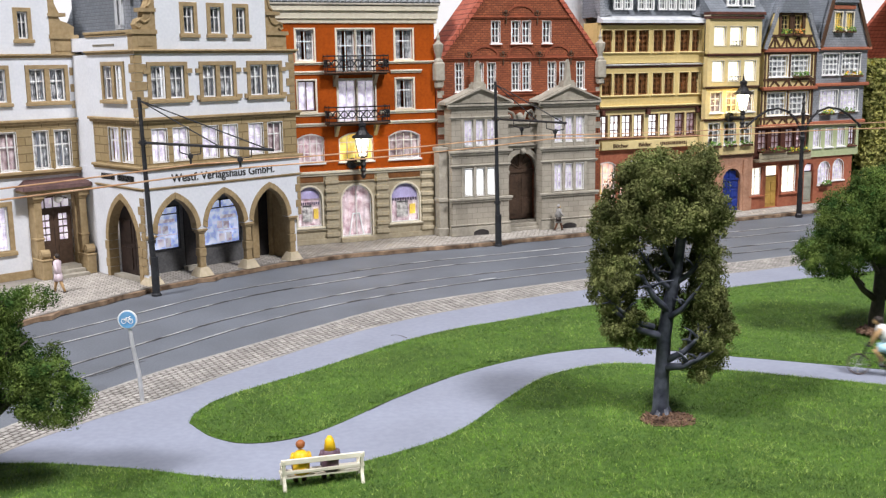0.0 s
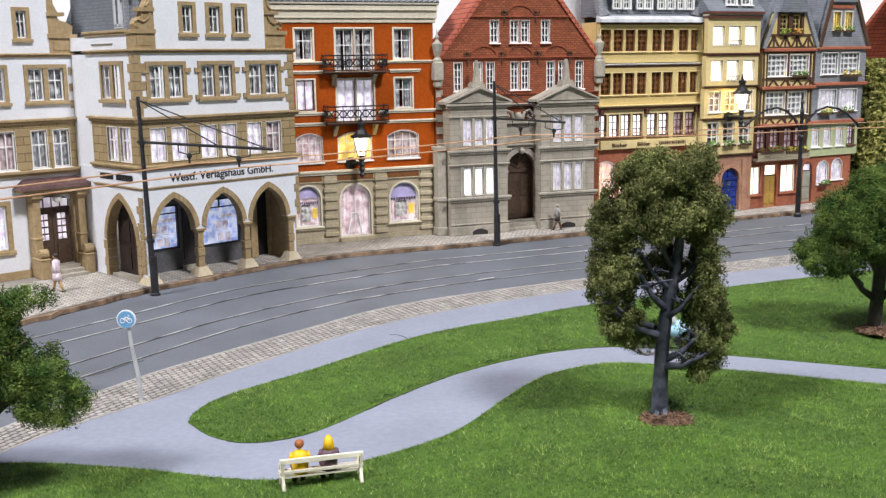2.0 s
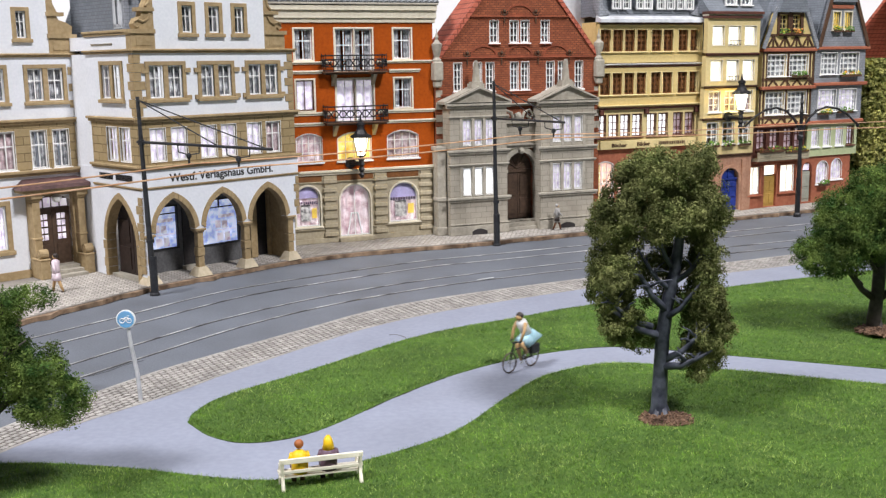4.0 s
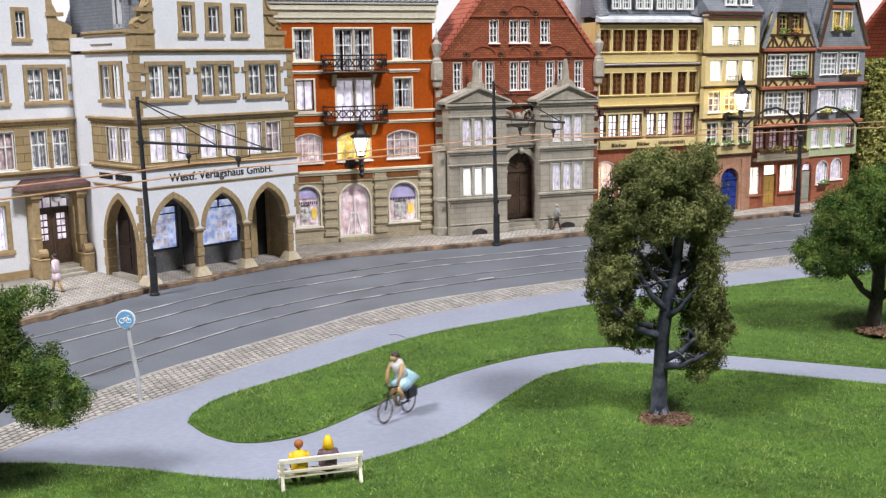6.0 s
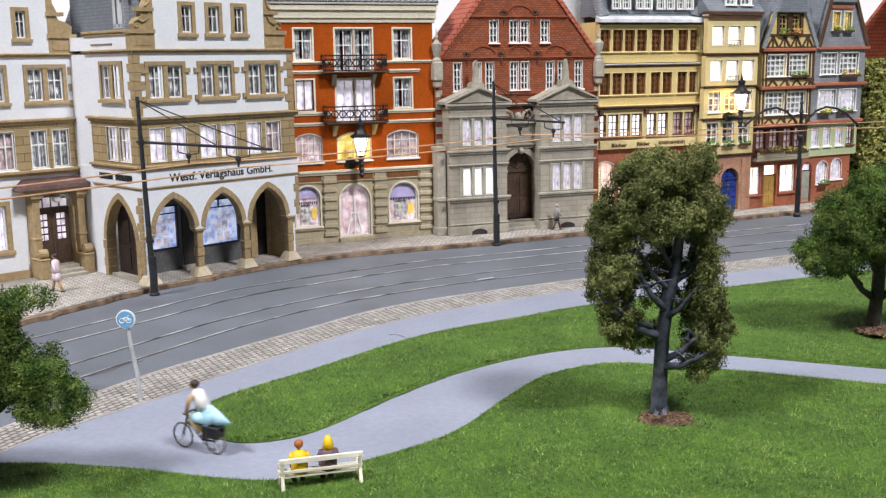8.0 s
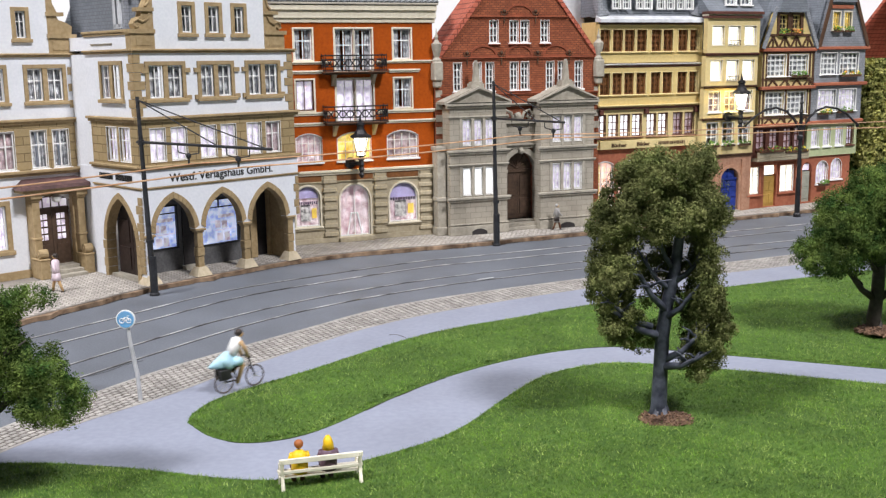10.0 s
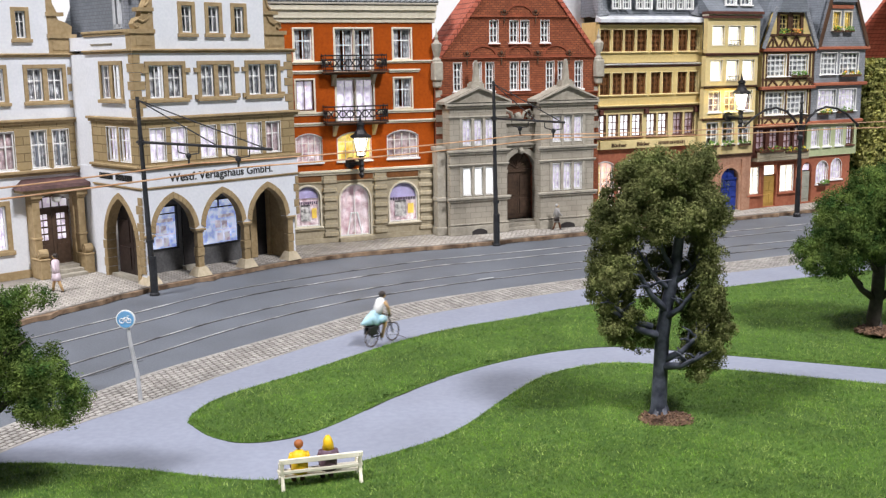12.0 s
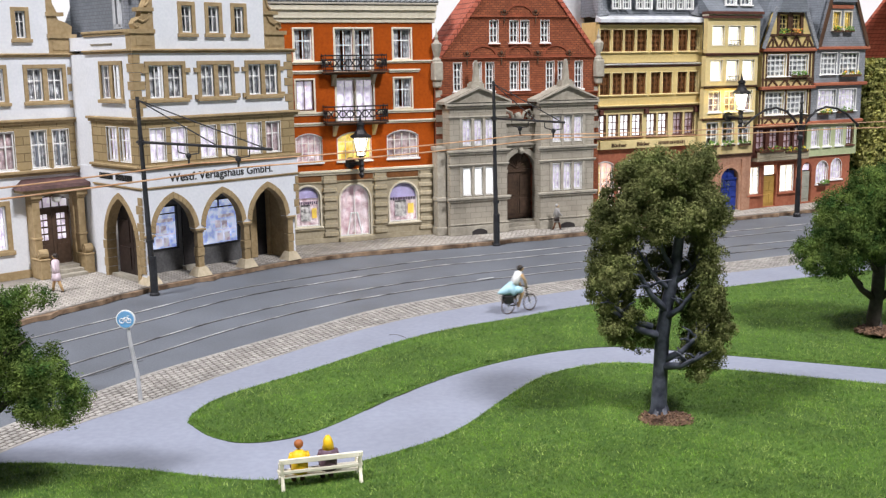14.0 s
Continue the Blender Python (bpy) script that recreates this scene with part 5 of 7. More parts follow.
        box(bm, c - 0.42, c + 0.42, 0.0, 0.7, 8.75, 9.2)
        box(bm, c - 0.33, c + 0.33, 0.05, 0.65, 9.2, 9.32)
        prism(bm, [(c - 0.19, 9.32), (c + 0.19, 9.32), (c + 0.07, 10.45), (c, 10.6), (c - 0.07, 10.45)], 0.15, 0.5)
        part("obelisk", bm, M["grey"], b, "grey stone obelisk on the pediment")
        boxes("plinth", "grey", b, [(s0 - 0.1, s1 + 0.1, -0.12, 0.3, 0.0, 0.55)], bevel=0.02)
        o = [(x + s0 + 1.35, z) for x, z in outline(1.0, 0.36, "flat")]
        bm = bmesh.new()
        prism(bm, o, -0.16, -0.1)
        part("cellar_opening", bm, M["dark"], b)
    # side pier left of the bays
    boxes("pier", "grey", h, [(-0.55, 0.02, 0.5, 1.6, 0, 5.2), (-0.65, 0.02, 0.4, 1.6, 5.2, 5.45), (-0.62, 0.02, 0.42, 1.6, 2.1, 2.35), (-0.65, 0.02, 0.35, 1.6, 0, 0.5)], bevel=0.03)
    # portal
    bm = bmesh.new()
    ring(bm, clean(outline(1.9, 4.25, "round")), 0.32, -0.3, 0.2)
    part("portal_arch", bm, M["grey"], h).matrix_basis = pose(4.3 * S, Y * S, 0.6 * S)
    boxes("portal_pier", "grey", h, [(3.85, 4.05, 0.6, Y, 0.3, 3.6), (6.4, 6.6, 0.6, Y, 0.3, 3.6), (3.85, 4.2, 0.55, Y, 3.6, 3.8), (6.3, 6.55, 0.55, Y, 3.6, 3.8)], bevel=0.02)
    boxes("frieze", "greywall", h, [(3.85, 6.2, Y - 0.35, Y, 5.1, 6.6)])
    ledge(h, 3.85, 6.2, 5.2, 0.2, 0.5, "grey", y=Y)
    ledge(h, 3.85, 6.2, 6.55, 0.22, 0.55, "grey", y=Y)
    ledge(h, 3.85, 6.2, 7.75, 0.16, 0.3, "grey", y=Y)
    bm = bmesh.new()
    for k in (-1, 1):
        c = 5.03
        tube(bm, [(c + k * x, Y - 0.3, z) for x, z in ((0.25, 6.85), (0.45, 7.35), (0.8, 7.5), (1.05, 7.2), (0.85, 6.95), (0.65, 7.1), (0.75, 7.25))], 0.1, 6)
    blob(bm, (5.03, Y - 0.3, 7.1), 0.28, sub=2)
    box(bm, 4.1, 6.0, Y - 0.4, Y, 6.77, 6.9)
    blob(bm, (5.25, Y - 0.35, 4.95), 0.2, sub=2)
    part("scroll_crest", bm, M["grey"], h)
    d = boxes("door", "browndoor", h, [(4.3, 5.24, Y + 0.25, Y + 0.35, 0.6, 3.6), (5.26, 6.2, Y + 0.25, Y + 0.35, 0.6, 3.6), (4.45, 5.1, Y + 0.2, Y + 0.25, 0.9, 1.9), (5.4, 6.05, Y + 0.2, Y + 0.25, 0.9, 1.9), (4.45, 5.1, Y + 0.2, Y + 0.25, 2.1, 3.4), (5.4, 6.05, Y + 0.2, Y + 0.25, 2.1, 3.4), (4.3, 6.2, Y + 0.18, Y + 0.35, 3.55, 3.75)])
    bm = bmesh.new()
    prism(bm, [(5.25 + 0.95 * math.cos(t), 3.75 + 1.08 * math.sin(t)) for t in [math.pi * k / 10 for k in range(11)]], Y + 0.28, Y + 0.34)
    for k in range(1, 6):
        a = math.pi * k / 6
        tube(bm, [(5.25, Y + 0.24, 3.8), (5.25 + 0.9 * math.cos(a), Y + 0.24, 3.8 + 0.98 * math.sin(a))], 0.04, 5)
    part("fan_light", bm, M["browndoor"], d)
    boxes("step", "grey", h, [(3.9, 6.3, Y - 0.9, Y + 0.4, 0.0, 0.2), (4.0, 6.25, Y - 0.6, Y + 0.4, 0.2, 0.4), (4.1, 6.2, Y - 0.3, Y + 0.4, 0.4, 0.6)], bevel=0.02)
    body(h, -0.35, 11.0, 4.2, 10.5, "brick", y0=Y + 0.45)


brick_house()
TURN = Matrix(((0, 1, 0, 0), (1, 0, 0, 0), (0, 0, 1, 0), (0, 0, 0, 1)))


def beam(house, p, q, w=0.2, y=0.0, material="timber", name="timber_beam"):
    a, b = Vector(p), Vector(q)
    d = (b - a).normalized()
    n = Vector((-d.y, d.x)) * (w / 2)
    bm = bmesh.new()
    prism(bm, [tuple(a - n), tuple(b - n), tuple(b + n), tuple(a + n)], y - 0.06, y + 0.03)
    return part(name, bm, M[material], house)


def flower_box(s, z, w, house_m, seed, colours, y=-0.2):
    """A planted window box: trough and a mass of tiny leaves and blooms."""
    t = thing("flower_box", house_m @ pose(s * S, y * S, z * S), "planted window box with green leaves and small blooms", "flower box", "window boxes")
    bm = bmesh.new()
    box(bm, 0, w, -0.2, 0.1, 0.0, 0.16)
    part("trough", bm, M["timber"], t)
    rnd = random.Random(seed)
    for i, c in enumerate(("leafbox", *colours)):
        bm = bmesh.new()
        for k in range(46 if i == 0 else 20):
            x, yy, zz = rnd.uniform(0.02, w - 0.02), rnd.uniform(-0.28, 0.08), rnd.uniform(0.12, 0.42)
            r = rnd.uniform(0.05, 0.11)
            ax = Vector((rnd.uniform(-1, 1), rnd.uniform(-1, 1), rnd.uniform(-0.3, 1))).normalized() * r
            bx = ax.orthogonal().normalized() * r
            vs = [bm.verts.new(Vector((x, yy, zz)) + q) for q in (ax, bx, -ax, -bx)]
            bm.faces.new(vs)
        part("leaves" if i == 0 else "blooms", bm, M[c], t)
    return t


# ---- yellow bookshop house ----
def yellow_house():
    hm = at(18.09, 71.36, 0.25, 23)
    h = thing("house", hm, "yellow rendered bookshop house with rows of windows", "house")
    a0, a1 = -8.52, -0.62
    cols = [-8.42, -7.48, -6.58, -5.65, -4.52, -3.6, -2.42, -1.48]
    bm = bmesh.new()
    holed_wall(bm, a0, a1, 7.55, 10.0, 0, 0.4, [(s - 0.03, s + 0.71, 8.26, 9.64) for s in cols])
    holed_wall(bm, a0, a1, 10.3, 12.75, 0, 0.4, [(s - 0.03, s + 0.71, 11.02, 12.4) for s in cols])
    part("front_wall", bm, M["yellow"], h)
    bm = bmesh.new()
    holed_wall(bm, a0, a1 - 0.1, 4.7, 7.3, 0.12, 0.4, [(s - 0.2, s + 0.5, 5.5, 6.95) for s in cols])
    part("lower_wall", bm, M["paleyellow"], h)
    for s in cols:
        for z in (8.26, 11.02):
            window(h, s - 0.03, z, 0.74, 1.38, sur="paleyellow", sw=0.07, proud=0.04, bars=(1, 3), bar="woodwin", bw=0.075, back="brownblind", drape=False)
        window(h, s - 0.2, 5.5, 0.7, 1.45, bars=(1, 2), bar="maroon", bw=0.06, back="litpink" if s > -3 else "litwhite", drape=False, y=0.12)
    for z, t, o, c in ((10.0, 0.14, 0.10, "maroon"), (10.14, 0.1, 0.2, "paintwhite"), (7.28, 0.16, 0.12, "maroon"), (7.44, 0.14, 0.24, "paleyellow"), (12.72, 0.18, 0.12, "timber")):
        ledge(h, a0, a1, z, t, o, c)
    boxes("sign_board", "paleyellow", h, [(a0 + 0.1, a1 - 0.05, -0.06, 0.3, 4.72, 5.28)], bevel=0.02)
    lettering(h, "Bücher", -7.55, 4.86, 0.26, "timber", width=1.15, y=-0.08)
    lettering(h, "Bilder", -5.6, 4.88, 0.26, "timber", width=1.0, y=-0.08)
    bars_of_text(h, -3.9, -1.8, 4.9, 0.2, "timber", y=-0.07, words=(0.06, 0.14), gap=0.06)
    for s in (a0 + 0.05, -5.0, a1 - 0.4):
        boxes("bracket", "maroon", h, [(s, s + 0.3, -0.12, 0.15, 6.95, 7.3)], bevel=0.04)
    # flared slate roof with a row of attic windows
    bm = bmesh.new()
    prism(bm, [(-0.4, 12.85), (-0.38, 13.05), (0.2, 13.3), (0.3, 12.9)], a0 - 0.15, a1 + 0.1, TURN)
    part("eaves_board", bm, M["zinc"], h)
    bm = bmesh.new()
    prism(bm, [(0.2, 13.3), (0.6, 13.8), (0.8, 14.8), (1.2, 17.5), (8, 17.5), (8, 13)], a0 - 0.1, a1 + 0.05, TURN)
    part("roof", bm, M["slateroof"], h)
    for s in (-7.45, -6.7, -5.65, -5.05, -4.05, -3.3, -2.5, -1.8):
        window(h, s, 13.75, 0.5, 1.2, bars=(1, 2), back="curtain", y=0.1, bw=0.06, sur="paintwhite", sw=0.06, sill=False)
    for s in (a0 - 0.1, a1 + 0.05):
        bm = bmesh.new()
        k = 1 if s < -5 else -1
        prism(bm, [(s, 13.2), (s + k * 0.9, 13.4), (s + k * 0.35, 13.9), (s + k * 0.12, 15.0), (s, 17)], 0.0, 0.75)
        part("roof_cheek", bm, M["slate"], h)
    bm = bmesh.new()
    prism(bm, [(a0 - 2.6, 12.4), (a0 + 0.2, 12.4), (a0 + 0.2, 17.2), (a0 - 0.2, 17.2)], 2.2, 7)
    part("roof_wing", bm, M["zinc"], h, "pale grey sheet roof")
    # red shop front
    bm = bmesh.new()
    holed_wall(bm, a0, a1, 0, 4.7, 0.25, 0.6, [(-8.5, -7.2, 1.0, 3.9, "flat"), (-6.8, -5.2, 1.0, 3.9, "flat"), (-4.4, -3.2, 0, 3.6, "round"), (-2.6, -1.1, 1.0, 3.9, "flat")])
    part("shop_front", bm, M["redstone"], h)
    for s, w in ((-8.5, 1.3), (-6.8, 1.6), (-2.6, 1.5)):
        window(h, s, 1.0, w, 2.9, bars=(2, 3), back="litrose", drape=False, arch="flat", y=0.25, name="shop_window")
    boxes("shop_door", "browndoor", h, [(-4.4, -3.2, 0.4, 0.5, 0, 3.6)])
    body(h, a0, a1, 8, 12.9, "yellow")


yellow_house()


# ---- narrow cream house with lit windows ----
def narrow_house():
    hm = at(18.07, 70.76, 0.25, 26)
    h = thing("house", hm, "narrow cream house with brightly lit blinds", "house")
    levels = [(4.0, 6.35, 0.0, "paleyellow"), (6.5, 8.5, -0.12, "paleyellow"), (8.65, 10.65, -0.22, "paleyellow"), (10.85, 13.1, -0.32, "paleyellow")]
    cols = [(-0.16, 0.88), (1.2, 2.28), (2.6, 3.66)]
    spans = [(4.75, 6.2), (6.95, 8.3), (9.0, 10.35), (11.35, 12.6)]
    backs = ["curtain", "pinkcurtain", "litwarm", "litwarm"]
    for (z0, z1, y, c), (w0, w1), bk in zip(levels, spans, backs):
        bm = bmesh.new()
        holed_wall(bm, -0.55, 3.95, z0, z1, y, y + 0.4, [(a + 0.04, b - 0.04, w0, w1) for a, b in cols])
        part("storey", bm, M[c], h)
        for i, (a, b) in enumerate(cols):
            lit = bk.startswith("litwarm")
            window(h, a + 0.04, w0, b - a - 0.08, w1 - w0, sur="cream" if lit else "", sw=0.05, proud=0.03, bars=(0, 0) if lit else (1, 2), back=bk, drape=not lit and bk == "curtain", y=y, sill=not lit, bw=0.07)
            if bk == "curtain":
                flower_box(a + 0.05, w0 - 0.2, 0.95, hm, i + 5, (), y=-0.05)
    for z, y in ((6.35, -0.05), (8.5, -0.15), (10.65, -0.25), (3.85, 0.1)):
        ledge(h, -0.58, 3.98, z, 0.18, 0.14, "maroon" if z > 10 else "timber", y=y)
    for z, y in ((9.0, -0.22), (11.35, -0.32)):
        bm = bmesh.new()
        for k in range(8):
            tube(bm, [(1.28 + k * 0.13, y - 0.1, z), (1.28 + k * 0.13, y - 0.1, z + 0.3)], 0.02, 4)
        tube(bm, [(1.26, y - 0.1, z + 0.3), (2.24, y - 0.1, z + 0.3)], 0.025, 4)
        part("window_grille", bm, M["iron"], h)
    boxes("eaves_board", "maroon", h, [(-0.6, 4.0, -0.5, 0.2, 13.1, 13.28), (-0.64, 4.04, -0.62, 0.2, 13.36, 13.55)], bevel=0.02)
    boxes("eaves_band", "cream", h, [(-0.6, 4.0, -0.45, 0.2, 13.28, 13.36)])
    bm = bmesh.new()
    prism(bm, [(-0.5, 13.5), (0.5, 14.6), (1.6, 17), (8, 17), (8, 13)], -0.6, 4.15, TURN)
    part("roof", bm, M["slateroof"], h)
    for s in (1.1, 2.4):
        window(h, s, 14.0, 0.8, 1.2, sur="paintwhite", sw=0.08, bars=(1, 2), back="curtain", y=-0.15, bw=0.07)
    bm = bmesh.new()
    holed_wall(bm, -0.6, 4.0, 0, 3.9, 0.15, 0.5, [(1.3, 2.9, 0.0, 3.05, "round")])
    part("ground_storey", bm, M["pinkstone"], h)
    bm = bmesh.new()
    ring(bm, clean(outline(1.6, 3.05, "round")), 0.18, 0.05, 0.3)
    part("door_surround", bm, M["pinkstone"], h).matrix_basis = pose(1.3 * S, 0, 0)
    d = boxes("door", "bluedoor", h, [(1.3, 2.09, 0.32, 0.4, 0.05, 2.2), (2.11, 2.9, 0.32, 0.4, 0.05, 2.2)])
    boxes("door_panel", "bluedoor", d, [(x, x + 0.5, 0.27, 0.33, z, z + q) for x in (1.45, 2.25) for z, q in ((0.25, 0.6), (1.0, 0.55), (1.7, 0.4))], bevel=0.03)
    boxes("transom", "bluedoor", d, [(1.3, 2.9, 0.25, 0.4, 2.2, 2.34), (2.05, 2.15, 0.28, 0.4, 2.3, 3.0), (1.5, 2.7, 0.34, 0.4, 2.3, 2.85)])
    boxes("doorstep", "grey", h, [(1.2, 3.0, -0.1, 0.3, 0, 0.08)])
    boxes("pilaster", "pinkstone", h, [(3.1, 3.45, 0.02, 0.2, 0, 3.6), (0.75, 1.1, 0.02, 0.2, 0, 3.6)], bevel=0.03)
    body(h, -0.6, 4.05, 8, 13.2, "paleyellow", y0=0.6)


narrow_house()


# ---- half-timbered house ----
def timber_house():
    hm = at(21.44, 72.64, 0.25, 28)
    h = thing("house", hm, "half-timbered yellow house with steep slate gable", "house")
    # ground storey of red stone
    bm = bmesh.new()
    holed_wall(bm, -0.15, 5.15, 0.0, 3.3, 0.1, 0.5, [(0.1, 1.2, 1.0, 2.95), (1.6, 2.8, 0.05, 3.0), (3.1, 4.6, 1.0, 2.95)])
    part("ground_storey", bm, M["redstone"], h)
    window(h, 0.1, 1.0, 1.1, 1.95, bars=(1, 2), back="litwarm", drape=False, y=0.1, sur="redstone", sw=0.12)
    window(h, 3.1, 1.0, 1.5, 1.95, bars=(1, 2), back="litwarm", drape=False, y=0.1, sur="redstone", sw=0.12)
    d = boxes("door", "yellowdoor", h, [(1.6, 2.8, 0.3, 0.4, 0.05, 2.2)])
    boxes("door_panel", "yellowdoor", d, [(x, x + 0.4, 0.25, 0.3, z, z + q) for x in (1.72, 2.28) for z, q in ((0.25, 0.7), (1.15, 0.7))], bevel=0.03)
    boxes("fan_light", "litwarm", d, [(1.65, 2.75, 0.3, 0.36, 2.3, 2.95)])
    # storey with flowered balcony
    bm = bmesh.new()
    holed_wall(bm, 0.1, 5.4, 3.4, 5.75, 0.1, 0.5, [(s, s + 0.85, 4.15, 5.55) for s in (0.75, 2.0, 3.35, 4.4)])
    part("balcony_storey", bm, M["maroon"], h)
    for s in (0.75, 2.0, 3.35, 4.4):
        window(h, s, 4.15, 0.85, 1.4, bars=(1, 2), bar="maroon", back="litpink", drape=False, y=0.1, bw=0.07)
    boxes("balcony", "buff", h, [(0.3, 5.3, -0.55, 0.1, 3.35, 3.55), (0.3, 5.3, -0.55, -0.45, 3.55, 4.0)], bevel=0.03)
    flower_box(0.5, 3.95, 2.2, hm, 21, ("flowerr",), y=-0.45)
    flower_box(2.9, 3.85, 2.2, hm, 22, ("flower",), y=-0.45)
    # two framed storeys
    for i, (z0, z1, y, w0, w1) in enumerate(((5.9, 8.25, -0.1, 6.55, 8.1), (8.5, 10.9, -0.2, 9.2, 10.65))):
        k = -0.1
        cols = [(1.24, 3.0), (3.36, 5.1)] if i == 0 else [(1.2, 2.93), (3.28, 5.05)]
        l, r = (0.6, 5.62) if i == 0 else (0.72, 5.68)
        bm = bmesh.new()
        holed_wall(bm, l, r, z0, z1, y, y + 0.4, [(a, b, w0, w1) for a, b in cols])
        part("storey", bm, M["paleyellow"], h)
        for j, (a, b) in enumerate(cols):
            window(h, a, w0, b - a, w1 - w0, sur="paintwhite", sw=0.05, proud=0.07, bars=(3, 3), back="palecurtain", drape=False, y=y, bw=0.095)
            if (i, j) in ((1, 1),):
                flower_box(a + 0.1, w0 - 0.1, 1.6, hm, 31, ("leafbox",), y=y - 0.1)
        for s in (l + 0.1, l + 0.42, 3.14, r - 0.4, r - 0.1):
            beam(h, (s, z0), (s, z1), 0.13, y)
        beam(h, (l, w0 - 0.2), (r, w0 - 0.2), 0.14, y - 0.01)
        beam(h, (l, w1 + 0.18), (r, w1 + 0.18), 0.14, y - 0.01)
        for j in range(4):
            s = l + 0.6 + j * 1.15
            beam(h, (s, z0 + 0.02), (s + 0.45, w0 - 0.25), 0.12, y)
            beam(h, (s + 0.9, z0 + 0.02), (s + 0.45, w0 - 0.25), 0.12, y)
        boxes("sill_beam", "redstone", h, [(l - 0.1, r + 0.1, y - 0.22, y + 0.2, z0 - 0.22, z0 + 0.02)], bevel=0.04)
    boxes("sill_beam", "redstone", h, [(0.62, 5.75, -0.42, 0.1, 10.88, 11.12)], bevel=0.04)
    # gable
    bm = bmesh.new()
    y = -0.3
    holed_wall(bm, 1.85, 4.35, 11.1, 13.6, y, y + 0.4, [(2.1, 2.85, 12.15, 13.4), (3.3, 4.05, 12.15, 13.4)])
    prism(bm, [(0.75, 11.1), (1.85, 11.1), (1.85, 13.6), (1.8, 13.6)], y, y + 0.4)
    prism(bm, [(4.35, 11.1), (5.6, 11.1), (4.4, 13.6), (4.35, 13.6)], y, y + 0.4)
    part("gable", bm, M["yellow"], h)
    for i, s in enumerate((2.1, 3.3)):
        window(h, s, 12.15, 0.75, 1.25, sur="timber", sw=0.12, bars=(1, 3), bar="yellow", back="dark", drape=False, y=y, bw=0.05)
        flower_box(s - 0.05, 12.0, 0.85, hm, 41 + i, (("flower",), ("flowero", "flowero"))[i], y=y - 0.1)
    for z in (12.0, 11.15):
        beam(h, (0.85 + (z - 11.1) * 0.45, z), (5.5 - (z - 11.1) * 0.42, z), 0.16, y)
    for j in range(4):
        s = 1.05 + j * 1.1
        beam(h, (s, 11.2), (s + 0.5, 11.95), 0.13, y)
        beam(h, (s + 1.0, 11.2), (s + 0.5, 11.95), 0.13, y)
        beam(h, (s + 0.5, 11.2), (s + 0.5, 11.95), 0.12, y)
    for s in (1.95, 3.08, 4.25):
        beam(h, (s, 12.0), (s, 13.6), 0.18, y)
    for p, q in (((0.6, 11.1), (1.75, 13.9)), ((5.8, 11.1), (4.45, 13.9))):
        beam(h, p, q, 0.3, y - 0.1, "slate", "verge_board")
    bm = bmesh.new()
    prism(bm, [(1.65, 13.55), (4.55, 13.55), (3.9, 15.2), (3.1, 16.2), (2.4, 15.2)], y - 0.35, 1.0)
    prism(bm, [(0.5, 11.1), (1.7, 14.0), (3.1, 16.2), (4.55, 14.0), (5.85, 11.1)], y + 0.4, 8)
    prism(bm, [(-0.4, 11.1), (1.2, 11.1), (3.5, 17.0), (0.6, 17.0)], 0.4, 8)
    part("roof", bm, M["slateroof"], h)
    body(h, 0.2, 5.3, 8, 11, "slate", y0=0.6)


timber_house()


